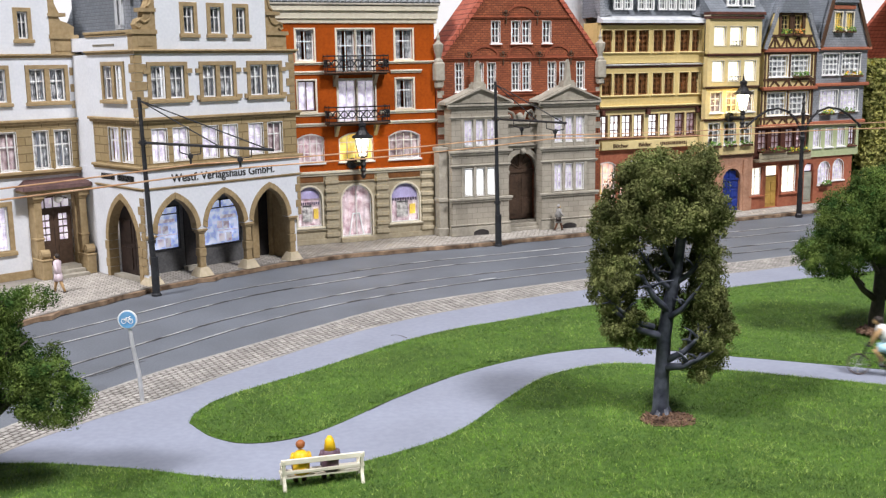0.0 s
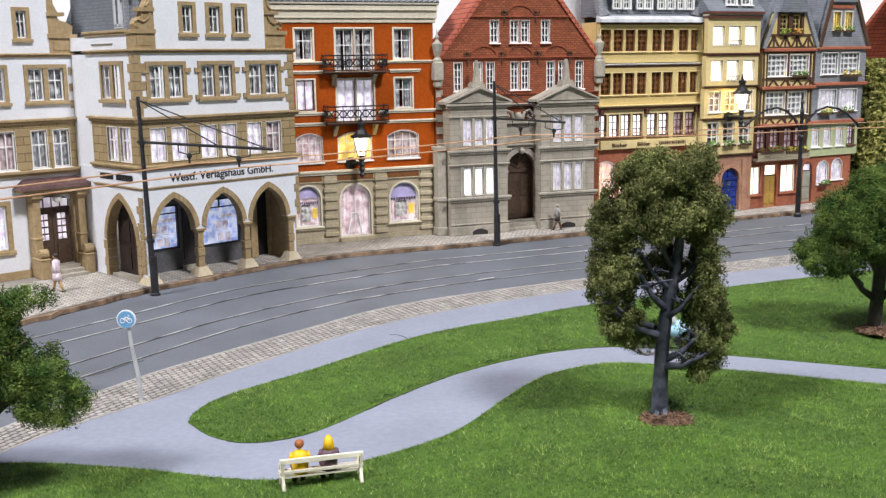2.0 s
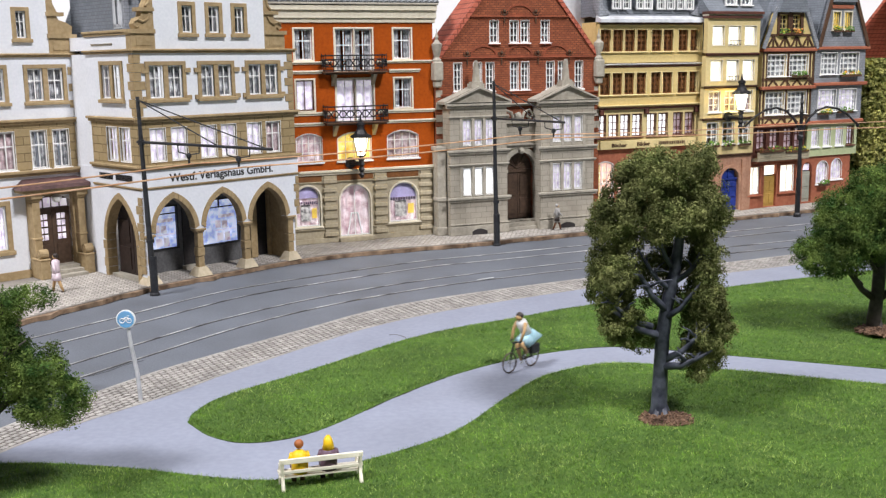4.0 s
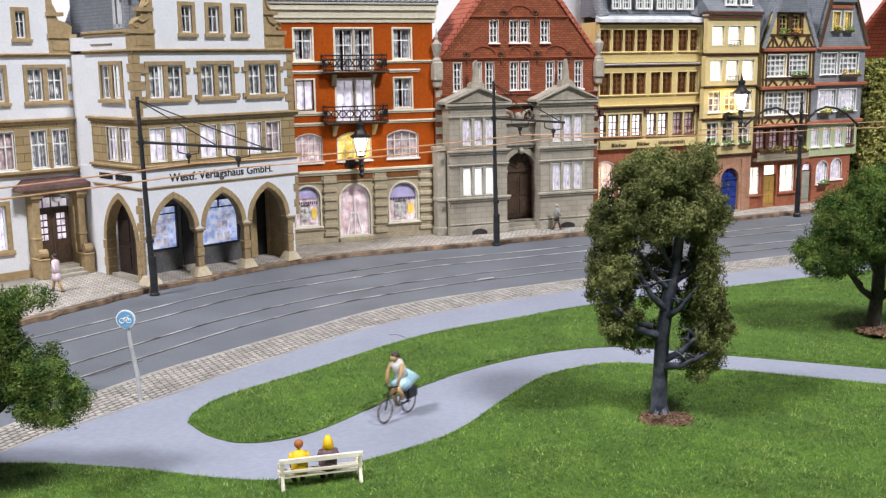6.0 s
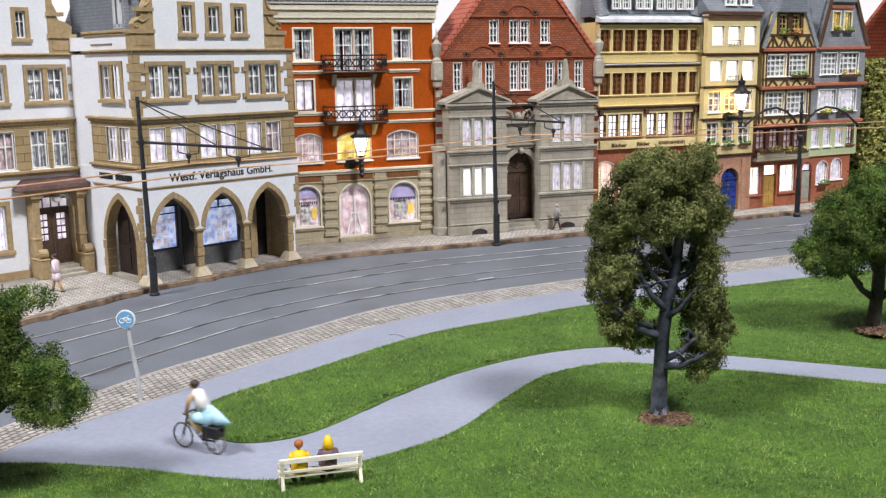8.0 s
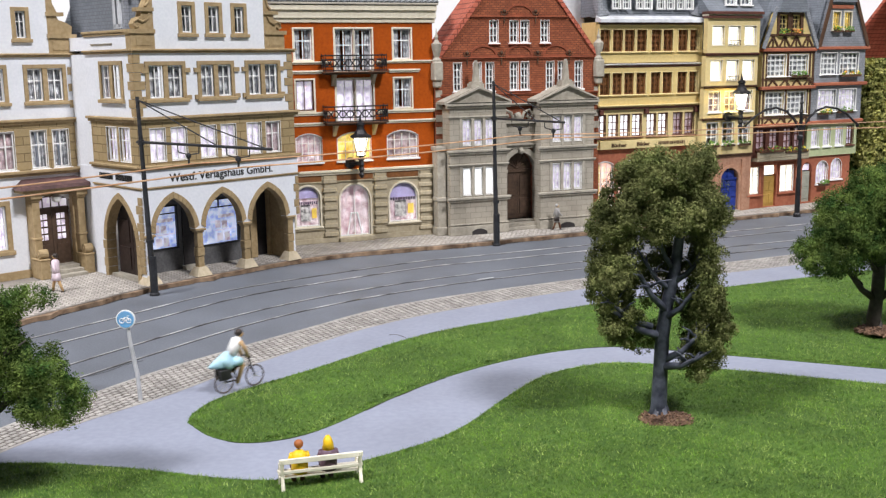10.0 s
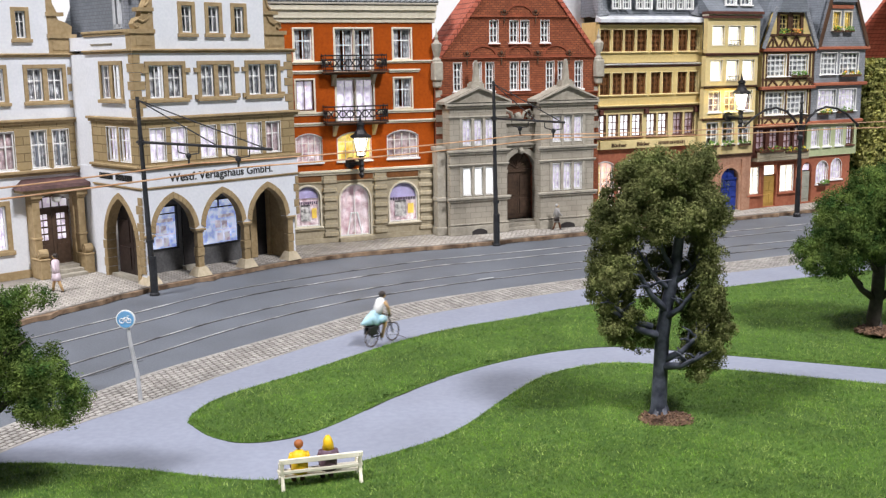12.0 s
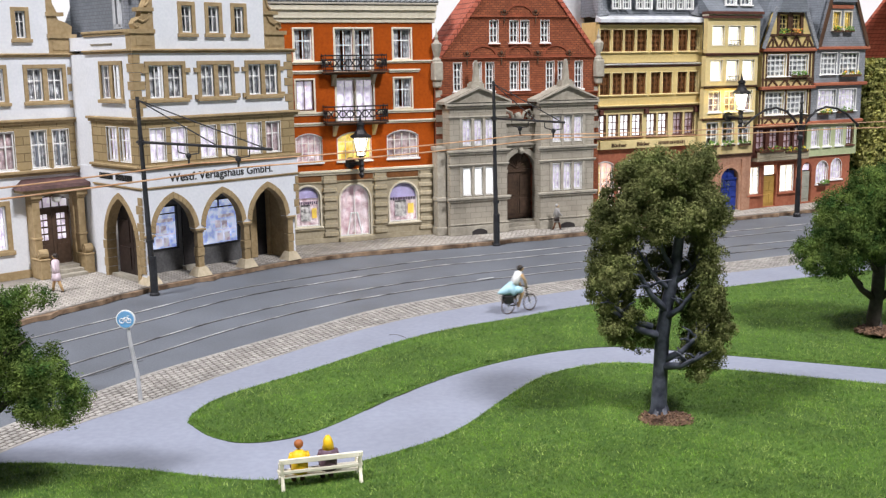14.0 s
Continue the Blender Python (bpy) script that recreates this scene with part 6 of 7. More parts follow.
# ---- slate-hung house ----
def slate_house():
    hm = at(21.44, 72.64, 0.25, 28)
    h = thing("house", hm, "grey slate-hung house over a pale green storey", "house")
    bm = bmesh.new()
    holed_wall(bm, 5.2, 10.2, 0.0, 3.4, 0.1, 0.5, [(5.35, 6.3, 0.1, 3.0, "round"), (6.75, 7.95, 1.35, 3.0, "round"), (8.25, 9.35, 1.6, 3.1, "round")])
    part("ground_storey", bm, M["redstone"], h)
    window(h, 6.75, 1.35, 1.2, 1.65, bars=(2, 2), back="litmauve", drape=False, arch="round", y=0.1, bw=0.06)
    window(h, 8.25, 1.6, 1.1, 1.5, bars=(2, 2), back="litmauve", drape=False, arch="round", y=0.1, bw=0.06)
    d = boxes("door", "greydoor", h, [(5.35, 6.3, 0.3, 0.4, 0.1, 2.3)])
    boxes("door_panel", "greydoor", d, [(5.45, 6.2, 0.25, 0.3, z, z + q) for z, q in ((0.3, 0.7), (1.2, 0.9))], bevel=0.03)
    boxes("fan_light", "litmauve", d, [(5.45, 6.2, 0.3, 0.35, 2.4, 2.85)])
    flower_box(6.9, 1.2, 0.9, hm, 51, (), y=-0.1)
    bm = bmesh.new()
    cols = (5.95, 7.15, 8.4, 9.55)
    holed_wall(bm, 5.5, 10.6, 3.4, 5.7, -0.05, 0.4, [(s, s + 0.72, 4.1, 5.45) for s in cols])
    part("green_storey", bm, M["green"], h)
    for s in cols:
        window(h, s, 4.1, 0.72, 1.35, bars=(1, 2), bar="maroon" if s > 9 else "paintwhite", back="litmauve", drape=False, y=-0.05, bw=0.06)
    for i, (z0, z1, y, w0, w1) in enumerate(((5.95, 8.4, -0.15, 6.6, 8.15), (8.65, 11.0, -0.25, 9.25, 10.75))):
        k = 0.1 * i
        cl = [(6.3, 8.05), (8.38, 10.15)] if i == 0 else [(6.32, 7.9), (8.25, 10.1)]
        bm = bmesh.new()
        holed_wall(bm, 5.62 + k, 10.75 + k, z0, z1, y, y + 0.4, [(a, b, w0, w1) for a, b in cl])
        part("slate_storey", bm, M["slate"], h)
        for j, (a, b) in enumerate(cl):
            window(h, a, w0, b - a, w1 - w0, sur="paintwhite", sw=0.05, bars=(3, 3), back="litmauve" if i == 0 else "palecurtain", drape=False, y=y, bw=0.095)
        boxes("sill_beam", "redstone", h, [(5.6 + k, 10.9 + k, y - 0.2, y + 0.2, z0 - 0.22, z0 + 0.02)], bevel=0.04)
    flower_box(8.25, 9.05, 1.9, hm, 61, ("flower", "flowero"), y=-0.4)
    flower_box(6.3, 6.4, 1.2, hm, 62, ("flower",), y=-0.3)
    flower_box(8.2, 6.45, 1.4, hm, 63, (), y=-0.3)
    boxes("sill_beam", "redstone", h, [(5.85, 11.1, -0.5, 0.1, 10.98, 11.2)], bevel=0.04)
    bm = bmesh.new()
    y = -0.35
    holed_wall(bm, 7.0, 9.2, 11.2, 14.3, y, y + 0.4, [(7.2, 7.9, 12.4, 13.6), (8.35, 9.05, 12.4, 13.6)])
    prism(bm, [(6.0, 11.2), (7.0, 11.2), (7.0, 14.3)], y, y + 0.4)
    prism(bm, [(9.2, 11.2), (10.85, 11.2), (9.3, 14.9), (9.2, 14.9)], y, y + 0.4)
    part("gable", bm, M["slate"], h)
    for i, s in enumerate((7.2, 8.35)):
        window(h, s, 12.4, 0.7, 1.2, sur="cream", sw=0.1, bars=(1, 2), bar="yellow", back="lityellow", drape=False, y=y, bw=0.06)
        flower_box(s - 0.05, 12.2, 0.85, hm, 71 + i, (("flower",), ())[i], y=y - 0.1)
    boxes("lintel", "redstone", h, [(7.0, 9.2, y - 0.1, y, 13.85, 14.1)])
    for p, q in (((5.9, 11.2), (7.05, 14.9)), ((10.85, 11.2), (9.25, 14.9))):
        beam(h, p, q, 0.28, y - 0.1, "timber", "verge_board")
    bm = bmesh.new()
    prism(bm, [(6.95, 14.3), (9.3, 14.3), (8.5, 16.4), (7.8, 16.4)], y - 0.3, 1)
    prism(bm, [(5.75, 11.2), (7.9, 17.6), (8.6, 17.6), (11.1, 11.2)], y + 0.4, 8)
    part("roof", bm, M["slateroof"], h)
    body(h, 5.3, 10.3, 8, 11, "slate", y0=0.6)


slate_house()


# ---- beyond the row: red roof, ivy wall, hall wall ----
def far_house():
    h = thing("house", at(38.0, 88, 0.25, 10), "distant house with a red tiled roof", "house")
    bm = bmesh.new()
    box(bm, 0, 14, 0, 8, 0, 9.9)
    part("wall", bm, M["cream"], h)
    bm = bmesh.new()
    prism(bm, [(-0.5, 10.0), (4.5, 17.0), (8.6, 10.0), (8.6, 9.7), (4.5, 16.6), (-0.5, 9.6)], -0.5, 14.3, TURN)
    for v in bm.verts:
        if v.co.z > 12 and v.co.x < 5:
            v.co.x += 3.2
    part("roof", bm, M["redroof"], h)


far_house()


def leaf_mass(seed, inside_fn, tufts, per, size, bounds, spread=0.11):
    """Foam-like foliage: tufts at random places that inside_fn accepts, each a puff of tiny flakes that lie on it like a skin."""
    rnd = random.Random(seed)
    (x0, x1), (y0, y1), (z0, z1) = bounds
    got, tries = [], 0
    while len(got) < tufts and tries < tufts * 30:
        tries += 1
        p = Vector((rnd.uniform(x0, x1), rnd.uniform(y0, y1), rnd.uniform(z0, z1)))
        if inside_fn(p):
            got.append(tuple(p))
    g = np.random.default_rng(seed)
    c = np.repeat(np.array(got), per, axis=0)
    n = len(c)
    out = g.normal(0, 1, (n, 3))
    out /= np.linalg.norm(out, axis=1)[:, None]
    puff = np.repeat(g.uniform(0.7, 1.35, len(got)), per)[:, None]
    c = c + out * puff * spread * 1.9 * g.uniform(0.55, 1.0, (n, 1))
    lie = out + g.normal(0, 0.45, (n, 3))
    a = np.cross(lie, g.normal(0, 1, (n, 3)))
    a /= np.linalg.norm(a, axis=1)[:, None]
    b = np.cross(lie, a)
    b /= np.linalg.norm(b, axis=1)[:, None]
    r = (size * g.uniform(0.5, 1.4, n))[:, None]
    v = np.stack([c + a * r * 1.4, c + b * r * 0.6, c - a * r - b * r * 0.6], 1)
    return (v.reshape(-1, 3) * S).tolist(), np.arange(3 * n).reshape(n, 3).tolist()


def leaf_part(name, data, material, parent, label=""):
    me = bpy.data.meshes.new(name)
    me.from_pydata(data[0], [], data[1])
    me.materials.append(M[material])
    return shared(name, me, parent, label)


def ivy_wall():
    t = thing("hedge", at(31.9, 79.4, 0.2, 26), "tall yellow-green ivy hedge beside the last house", "hedge")
    bm = bmesh.new()
    box(bm, -0.2, 9, 0.7, 2.0, 0, 10.4)
    part("core", bm, M["leafgreen"], t)
    leaf_part("leaves", leaf_mass(12, lambda p: p.y < 0.5 + 0.7 * noise.noise(p * 0.9), 2200, 16, 0.15, ((-0.3, 7), (-0.6, 0.9), (0, 10.2)), 0.14), "leafhedge", t)


ivy_wall()
bm = bmesh.new()
box(bm, -150, 170, 108, 110, -2, 90)
tagged(part("wall_north", bm, M["hallwall"], None), "plain white hall wall behind the model town", "wall", kind="structure")
# ---- street furniture ----
def tram_pole(x, y, h, arm_dir, arm_len, arm_z, hangers, lean, label):
    t = thing("tram_pole", at(x, y), label, "tram pole", "poles that carry the tram wires")
    lx = lean
    bm = bmesh.new()
    turned(bm, [(0.24, 0), (0.24, 0.1), (0.19, 0.14), (0.19, 1.9)], 10)
    part("base", bm, M["pole"], t)
    bm = bmesh.new()
    tube(bm, [(0, 0, 0.1), (lx * 0.4, 0, 3.0), (lx, 0, h)], [0.17, 0.13, 0.085], 10)
    tube(bm, [(lx * 0.25, 0, 2.55), (lx * 0.27, 0, 2.7)], 0.19, 10)
    part("mast", bm, M["pole"], t)
    d = Vector((math.cos(radians(arm_dir)), math.sin(radians(arm_dir)), 0))
    foot = Vector((lx * arm_z / h, 0, arm_z))
    bm = bmesh.new()
    tube(bm, [foot - d * 0.3, foot + d * arm_len], 0.065, 8)
    tube(bm, [foot - Vector((0, 0, 0.12)), foot + Vector((0, 0, 0.12))], 0.16, 8)
    part("arm", bm, M["pole"], t)
    top = Vector((lx, 0, h - 0.15))
    for k in (0.62, 0.97):
        bm = bmesh.new()
        tube(bm, [top, foot + d * arm_len * k], 0.03, 5)
        part("stay", bm, M["pole"], t)
    for k in hangers:
        c = foot + d * k
        bm = bmesh.new()
        tube(bm, [c - d * 0.75, c - d * 0.72 - Vector((0, 0, 0.35)), c - Vector((0, 0, 0.45)), c + d * 0.72 - Vector((0, 0, 0.35)), c + d * 0.75], 0.03, 5)
        tube(bm, [c - Vector((0, 0, 0.4)), c - Vector((0, 0, 0.85))], 0.05, 6)
        turned(bm, [(0.05, arm_z - 0.62), (0.12, arm_z - 0.55), (0.12, arm_z - 0.42), (0.05, arm_z - 0.36)], 8, c.x, c.y)
        part("hanger", bm, M["pole"], t)
    return t


tram_pole(-13.77, 48.72, 9.4, -38, 8.8, 7.3, (3.4, 6.7), -0.22, "dark grey tram mast with a stayed bracket arm")
tram_pole(3.22, 60.99, 9.65, -56, 6.2, 7.5, (2.4, 5.3), -0.12, "dark grey tram mast before the grey stone bays")


def twin_mast():
    t = thing("tram_pole", at(24.25, 70.54, 0, 6), "black tram mast with two curved ornamental arms", "tram pole", "poles that carry the tram wires")
    bm = bmesh.new()
    turned(bm, [(0.25, 0), (0.25, 0.2), (0.18, 0.3), (0.17, 2.6), (0.14, 2.75), (0.13, 5.2), (0.2, 5.3), (0.2, 5.5), (0.13, 5.6), (0.11, 7.0), (0.16, 7.1), (0.1, 7.3), (0.08, 7.6), (0.13, 7.75), (0.05, 7.95), (0.08, 8.1), (0.02, 8.4)], 10)
    part("mast", bm, M["iron"], t)
    for k in (-1, 1):
        bm = bmesh.new()
        tube(bm, [(k * x, 0, z) for x, z in ((0.1, 5.9), (0.55, 6.7), (1.1, 7.2), (1.75, 7.42), (2.5, 7.3), (3.2, 6.9), (3.7, 6.45), (4.0, 6.2))], 0.075, 7)
        tube(bm, [(k * x, 0, z) for x, z in ((0.1, 6.95), (0.6, 6.85), (0.9, 7.05), (1.0, 7.25))], 0.05, 6)
        blob(bm, (k * 4.0, 0, 6.15), 0.14, sub=1)
        part("arm", bm, M["iron"], t)


twin_mast()


def tram_wires():
    lines = [[(-24, 31, 6.3), (-11.1, 46.6, 6.45), (4.6, 59.0, 6.65), (23.0, 68.5, 6.4), (40, 77, 6.4)],
             [(-23, 27, 6.3), (-8.5, 44.6, 6.45), (6.2, 56.6, 6.65), (25.0, 65.5, 6.3), (42, 73, 6.3)]]
    for pts in lines:
        t = thing("tram_wire", Matrix(), "thin copper overhead tram wire above the street", "wire", "overhead wires")
        for a, b in zip(pts, pts[1:]):
            bm = bmesh.new()
            va, vb = Vector(a), Vector(b)
            tube(bm, [va + (vb - va) * k / 6 - Vector((0, 0, 0.12 * math.sin(math.pi * k / 6))) for k in range(7)], 0.036, 6)
            part("wire_span", bm, M["copper"], t)


tram_wires()


def wall_lantern(m):
    """A black wall lantern with lit panes, on a bracket. Origin at the wall."""
    t = thing("wall_lantern", m, "lit black wall lantern on an iron bracket", "lantern", "wall lanterns")
    bm = bmesh.new()
    tube(bm, [(-0.45, 0.0, 0.75), (-0.45, -0.14, 0.75)], 0.33, 12)
    tube(bm, [(-0.45, -0.1, 0.75), (-0.2, -0.6, 0.75), (0, -0.8, 0.75)], 0.12, 8)
    part("bracket", bm, M["iron"], t)
    bm = bmesh.new()
    turned(bm, [(0.03, -0.12), (0.13, -0.02), (0.17, 0.1), (0.1, 0.25), (0.19, 0.4), (0.12, 0.55), (0.2, 0.7), (0.13, 0.9), (0.21, 1.0), (0.14, 1.15), (0.22, 1.2)], 10, 0, -0.8)
    part("stem", bm, M["iron"], t)
    bm = bmesh.new()
    turned(bm, [(0.24, 1.2), (0.46, 2.3)], 6, 0, -0.8)
    part("glass", bm, M["lampglass"], t, "glowing cream lantern panes")
    bm = bmesh.new()
    for k in range(6):
        a = 2 * math.pi * k / 6
        tube(bm, [(0.245 * math.cos(a), -0.8 + 0.245 * math.sin(a), 1.2), (0.47 * math.cos(a), -0.8 + 0.47 * math.sin(a), 2.32)], 0.03, 5)
    for r, z in ((0.26, 1.2), (0.49, 2.32)):
        tube(bm, [(r * math.cos(2 * math.pi * k / 12), -0.8 + r * math.sin(2 * math.pi * k / 12), z) for k in range(13)], 0.035, 5)
    part("lantern_frame", bm, M["iron"], t)
    bm = bmesh.new()
    turned(bm, [(0.62, 2.28), (0.66, 2.36), (0.42, 2.5), (0.24, 2.75), (0.2, 2.95), (0.26, 3.0), (0.24, 3.15), (0.1, 3.2), (0.07, 3.35), (0.03, 3.6)], 10, 0, -0.8)
    part("cap", bm, M["iron"], t)
    return t


lantern = wall_lantern(at(-8.7, 60.74, 0, 23) @ pose(4.0 * S, 0, 4.2 * S))
copy_thing(lantern, at(18.07, 70.76, 0, 26) @ pose(1.85 * S, -0.25 * S, 6.1 * S))
for x, y, z, e in ((-4.6, 61.9, 6.1, 0.022), (20.0, 71.0, 7.9, 0.034)):
    d = bpy.data.lights.new("lantern_light", "POINT")
    d.energy, d.color, d.shadow_soft_size = e, (1.0, 0.72, 0.14), 0.006
    new("lantern_light", d).location = Vector((x, y - 0.4, z)) * S


def round_sign():
    t = thing("road_sign", at(-9.92, 32.69, 0.02), "round blue cycle path sign on a leaning grey post", "road sign")
    bm = bmesh.new()
    tube(bm, [(0, 0, 0), (-0.05, 0, 0.9), (-0.2, 0, 1.9), (-0.26, 0, 2.6)], [0.075, 0.07, 0.065, 0.06], 8)
    part("post", bm, M["metalgrey"], t)
    c = Vector((-0.28, -0.1, 2.75))
    bm = bmesh.new()
    tube(bm, [c + Vector((0, 0.05, 0)), c + Vector((0, 0.0, 0))], 0.31, 24)
    rim = part("disc", bm, M["paintwhite"], t, "white rimmed back plate")
    bm = bmesh.new()
    tube(bm, [c + Vector((0, 0.0, 0)), c + Vector((0, -0.02, 0))], 0.27, 24)
    part("face", bm, M["signblue"], rim, "blue sign face")
    bm = bmesh.new()
    for dx in (-0.11, 0.11):
        p = [c + Vector((dx + 0.075 * math.cos(a), -0.03, -0.04 + 0.075 * math.sin(a))) for a in [2 * math.pi * k / 12 for k in range(13)]]
        tube(bm, p, 0.013, 4)
    for a, b in (((-0.11, -0.04), (-0.03, 0.07)), ((-0.03, 0.07), (0.08, 0.07)), ((0.08, 0.07), (0.11, -0.04)), ((-0.03, 0.07), (0.01, -0.05)), ((0.01, -0.05), (0.08, 0.07)), ((0.07, 0.11), (0.12, 0.12))):
        tube(bm, [c + Vector((a[0], -0.03, a[1])), c + Vector((b[0], -0.03, b[1]))], 0.013, 4)
    part("pictogram", bm, M["paintwhite"], rim, "white bicycle pictogram")


round_sign()


# ---- trees ----
def tree(x, y, z, bark, leaf, trunk, limbs, crown, n, size, seed, label, bounds, per=34, puff=0.085):
    t = thing("tree", at(x, y, z), label, "tree", "park trees")
    bm = bmesh.new()
    tube(bm, [p[:3] for p in trunk], [p[3] for p in trunk], 10)
    rnd = random.Random(seed)
    for k in range(5):
        a = k * 1.257 + seed
        tube(bm, [(0.1 * math.cos(a), 0.1 * math.sin(a), 0.5), (0.28 * math.cos(a), 0.28 * math.sin(a), 0.08), (0.42 * math.cos(a), 0.42 * math.sin(a), -0.05)], [0.12, 0.12, 0.05], 6)
    tr = part("trunk", bm, M[bark], t, smooth=True)
    for i, (p, q, r) in enumerate(limbs):
        bm = bmesh.new()
        p, q = Vector(p), Vector(q)
        L = (q - p).length
        mid = p + (q - p) * 0.5 - Vector((0, 0, L * 0.10))
        tube(bm, [p, mid, q, q + (q - p).normalized() * 0.35 + Vector((0, 0, 0.12))], [r, r * 0.75, r * 0.5, r * 0.12], 7)
        for k in range(5):
            s = p + (q - p) * rnd.uniform(0.5, 0.95)
            e = s + Vector((rnd.uniform(-1, 1), rnd.uniform(-1, 1), rnd.uniform(0.1, 0.9))) * L * 0.35
            tube(bm, [s, (s + e) / 2 + Vector((0, 0, 0.05)), e], [r * 0.4, r * 0.3, r * 0.15], 5)
        part("limb", bm, M[bark], t, smooth=True)
    leaf_part("crown", leaf_mass(seed, crown, n, per, size, bounds, puff), leaf, t)
    return t


def mulch_ring(x, y, z, r, seed, label):
    bm = bmesh.new()
    rnd = random.Random(seed)
    for k in range(650):
        a, d = rnd.random() * 6.283, r * math.sqrt(rnd.random())
        zz = z + 0.16 * (1 - d / r) + rnd.uniform(0, 0.07)
        m = Matrix.Translation((x + d * math.cos(a), y + d * math.sin(a) * 0.9, zz)) @ Euler((rnd.uniform(-0.6, 0.6), rnd.uniform(-0.6, 0.6), rnd.uniform(0, 6))).to_matrix().to_4x4()
        w = rnd.uniform(0.05, 0.13)
        box(bm, -w, w, -w * 0.25, w * 0.25, -0.018, 0.018, m)
    tagged(part("mulch", bm, M["mulch"], None), label, "mulch", kind="stuff")


def clump(p, centres, rough=0.35, freq=1.1):
    """Whether p lies in one of the uneven foliage clumps (x, y, z, rx, ry, rz)."""
    k = rough * noise.noise(p * freq) + 0.22 * noise.noise(p * freq * 3.1)
    for x, y, z, rx, ry, rz in centres:
        if ((p.x - x) / rx) ** 2 + ((p.y - y) / ry) ** 2 + ((p.z - z) / rz) ** 2 < 1 + 2.0 * k:
            return True
    return False


def park_tree():
    trunk = [(-0.08, 0, -0.1, 0.30), (-0.03, 0, 0.4, 0.245), (0.0, 0.03, 1.4, 0.22), (0.03, 0, 2.6, 0.205), (0.16, 0.02, 3.6, 0.19), (0.34, 0, 4.5, 0.17), (0.5, 0, 5.8, 0.14), (0.52, 0.2, 7.3, 0.07)]
    limbs = [((0.05, -0.05, 1.7), (1.0, -0.7, 2.15), 0.13), ((0.1, -0.05, 1.9), (1.0, -0.5, 2.75), 0.12), ((0.0, 0, 2.6), (-1.45, -0.4, 3.45), 0.13), ((-0.3, -0.05, 2.9), (-1.6, -0.5, 3.75), 0.10),
             ((0.15, -0.1, 3.2), (0.75, -0.6, 4.0), 0.10), ((0.1, -0.05, 3.4), (-0.8, -0.5, 4.6), 0.12), ((0.2, 0, 4.0), (-0.6, -0.4, 4.9), 0.09), ((0.3, 0, 4.2), (0.95, -0.4, 4.9), 0.11), ((0.3, 0, 4.6), (-0.2, -0.3, 5.5), 0.09), ((0.2, 0.1, 3.0), (0.4, 1.3, 4.4), 0.12)]
    cl = [(-0.5, 0.3, 7.05, 1.05, 1.2, 0.85), (0.5, 0.3, 7.3, 1.0, 1.2, 0.8), (-1.25, 0.2, 5.9, 0.75, 1.3, 1.0), (1.08, 0.2, 6.2, 0.72, 1.3, 1.15), (-1.35, 0.2, 4.4, 0.75, 1.3, 1.2), (1.18, 0.1, 4.4, 0.62, 1.3, 1.3),
          (-1.2, 0.3, 3.2, 0.75, 1.1, 0.75), (1.3, 0.1, 2.9, 0.68, 1.2, 1.0), (1.15, 0.0, 2.0, 0.7, 0.9, 0.65), (0.95, 0.1, 1.7, 0.5, 0.6, 0.4), (0.1, -0.1, 6.2, 1.05, 1.2, 0.8), (0.1, 0.9, 4.2, 1.0, 0.6, 1.5), (-0.5, 0.6, 2.6, 0.6, 0.5, 0.6)]

    def crown(p):
        if p.y < 0.15 and abs(p.x - 0.1 - p.z * 0.05) < 0.42 and p.z < 5.7:
            return False
        if p.y < 0.1 and -0.9 < p.x < 0.9 and p.z < 5.2 and noise.noise(p * 1.4) > -0.25:
            return False
        if p.y > 0.3 and abs(p.x) < 0.9 and p.z < 5.2 and noise.noise(p * 1.6) > 0.0:
            return False
        if noise.noise(p * 2.0 + Vector((7, 3, 1))) > 0.12:
            return False
        return clump(p, cl)

    tree(6.34, 29.5, 0.18, "bark", "leafolive", trunk, limbs, crown, 5600, 0.036, 4, "tall olive-green model tree with a bare blue-grey trunk", ((-2.9, 2.9), (-1.9, 2.2), (1.2, 8.8)))
    mulch_ring(6.48, 29.3, 0.27, 0.74, 3, "red-brown bark mulch at the tree's foot")


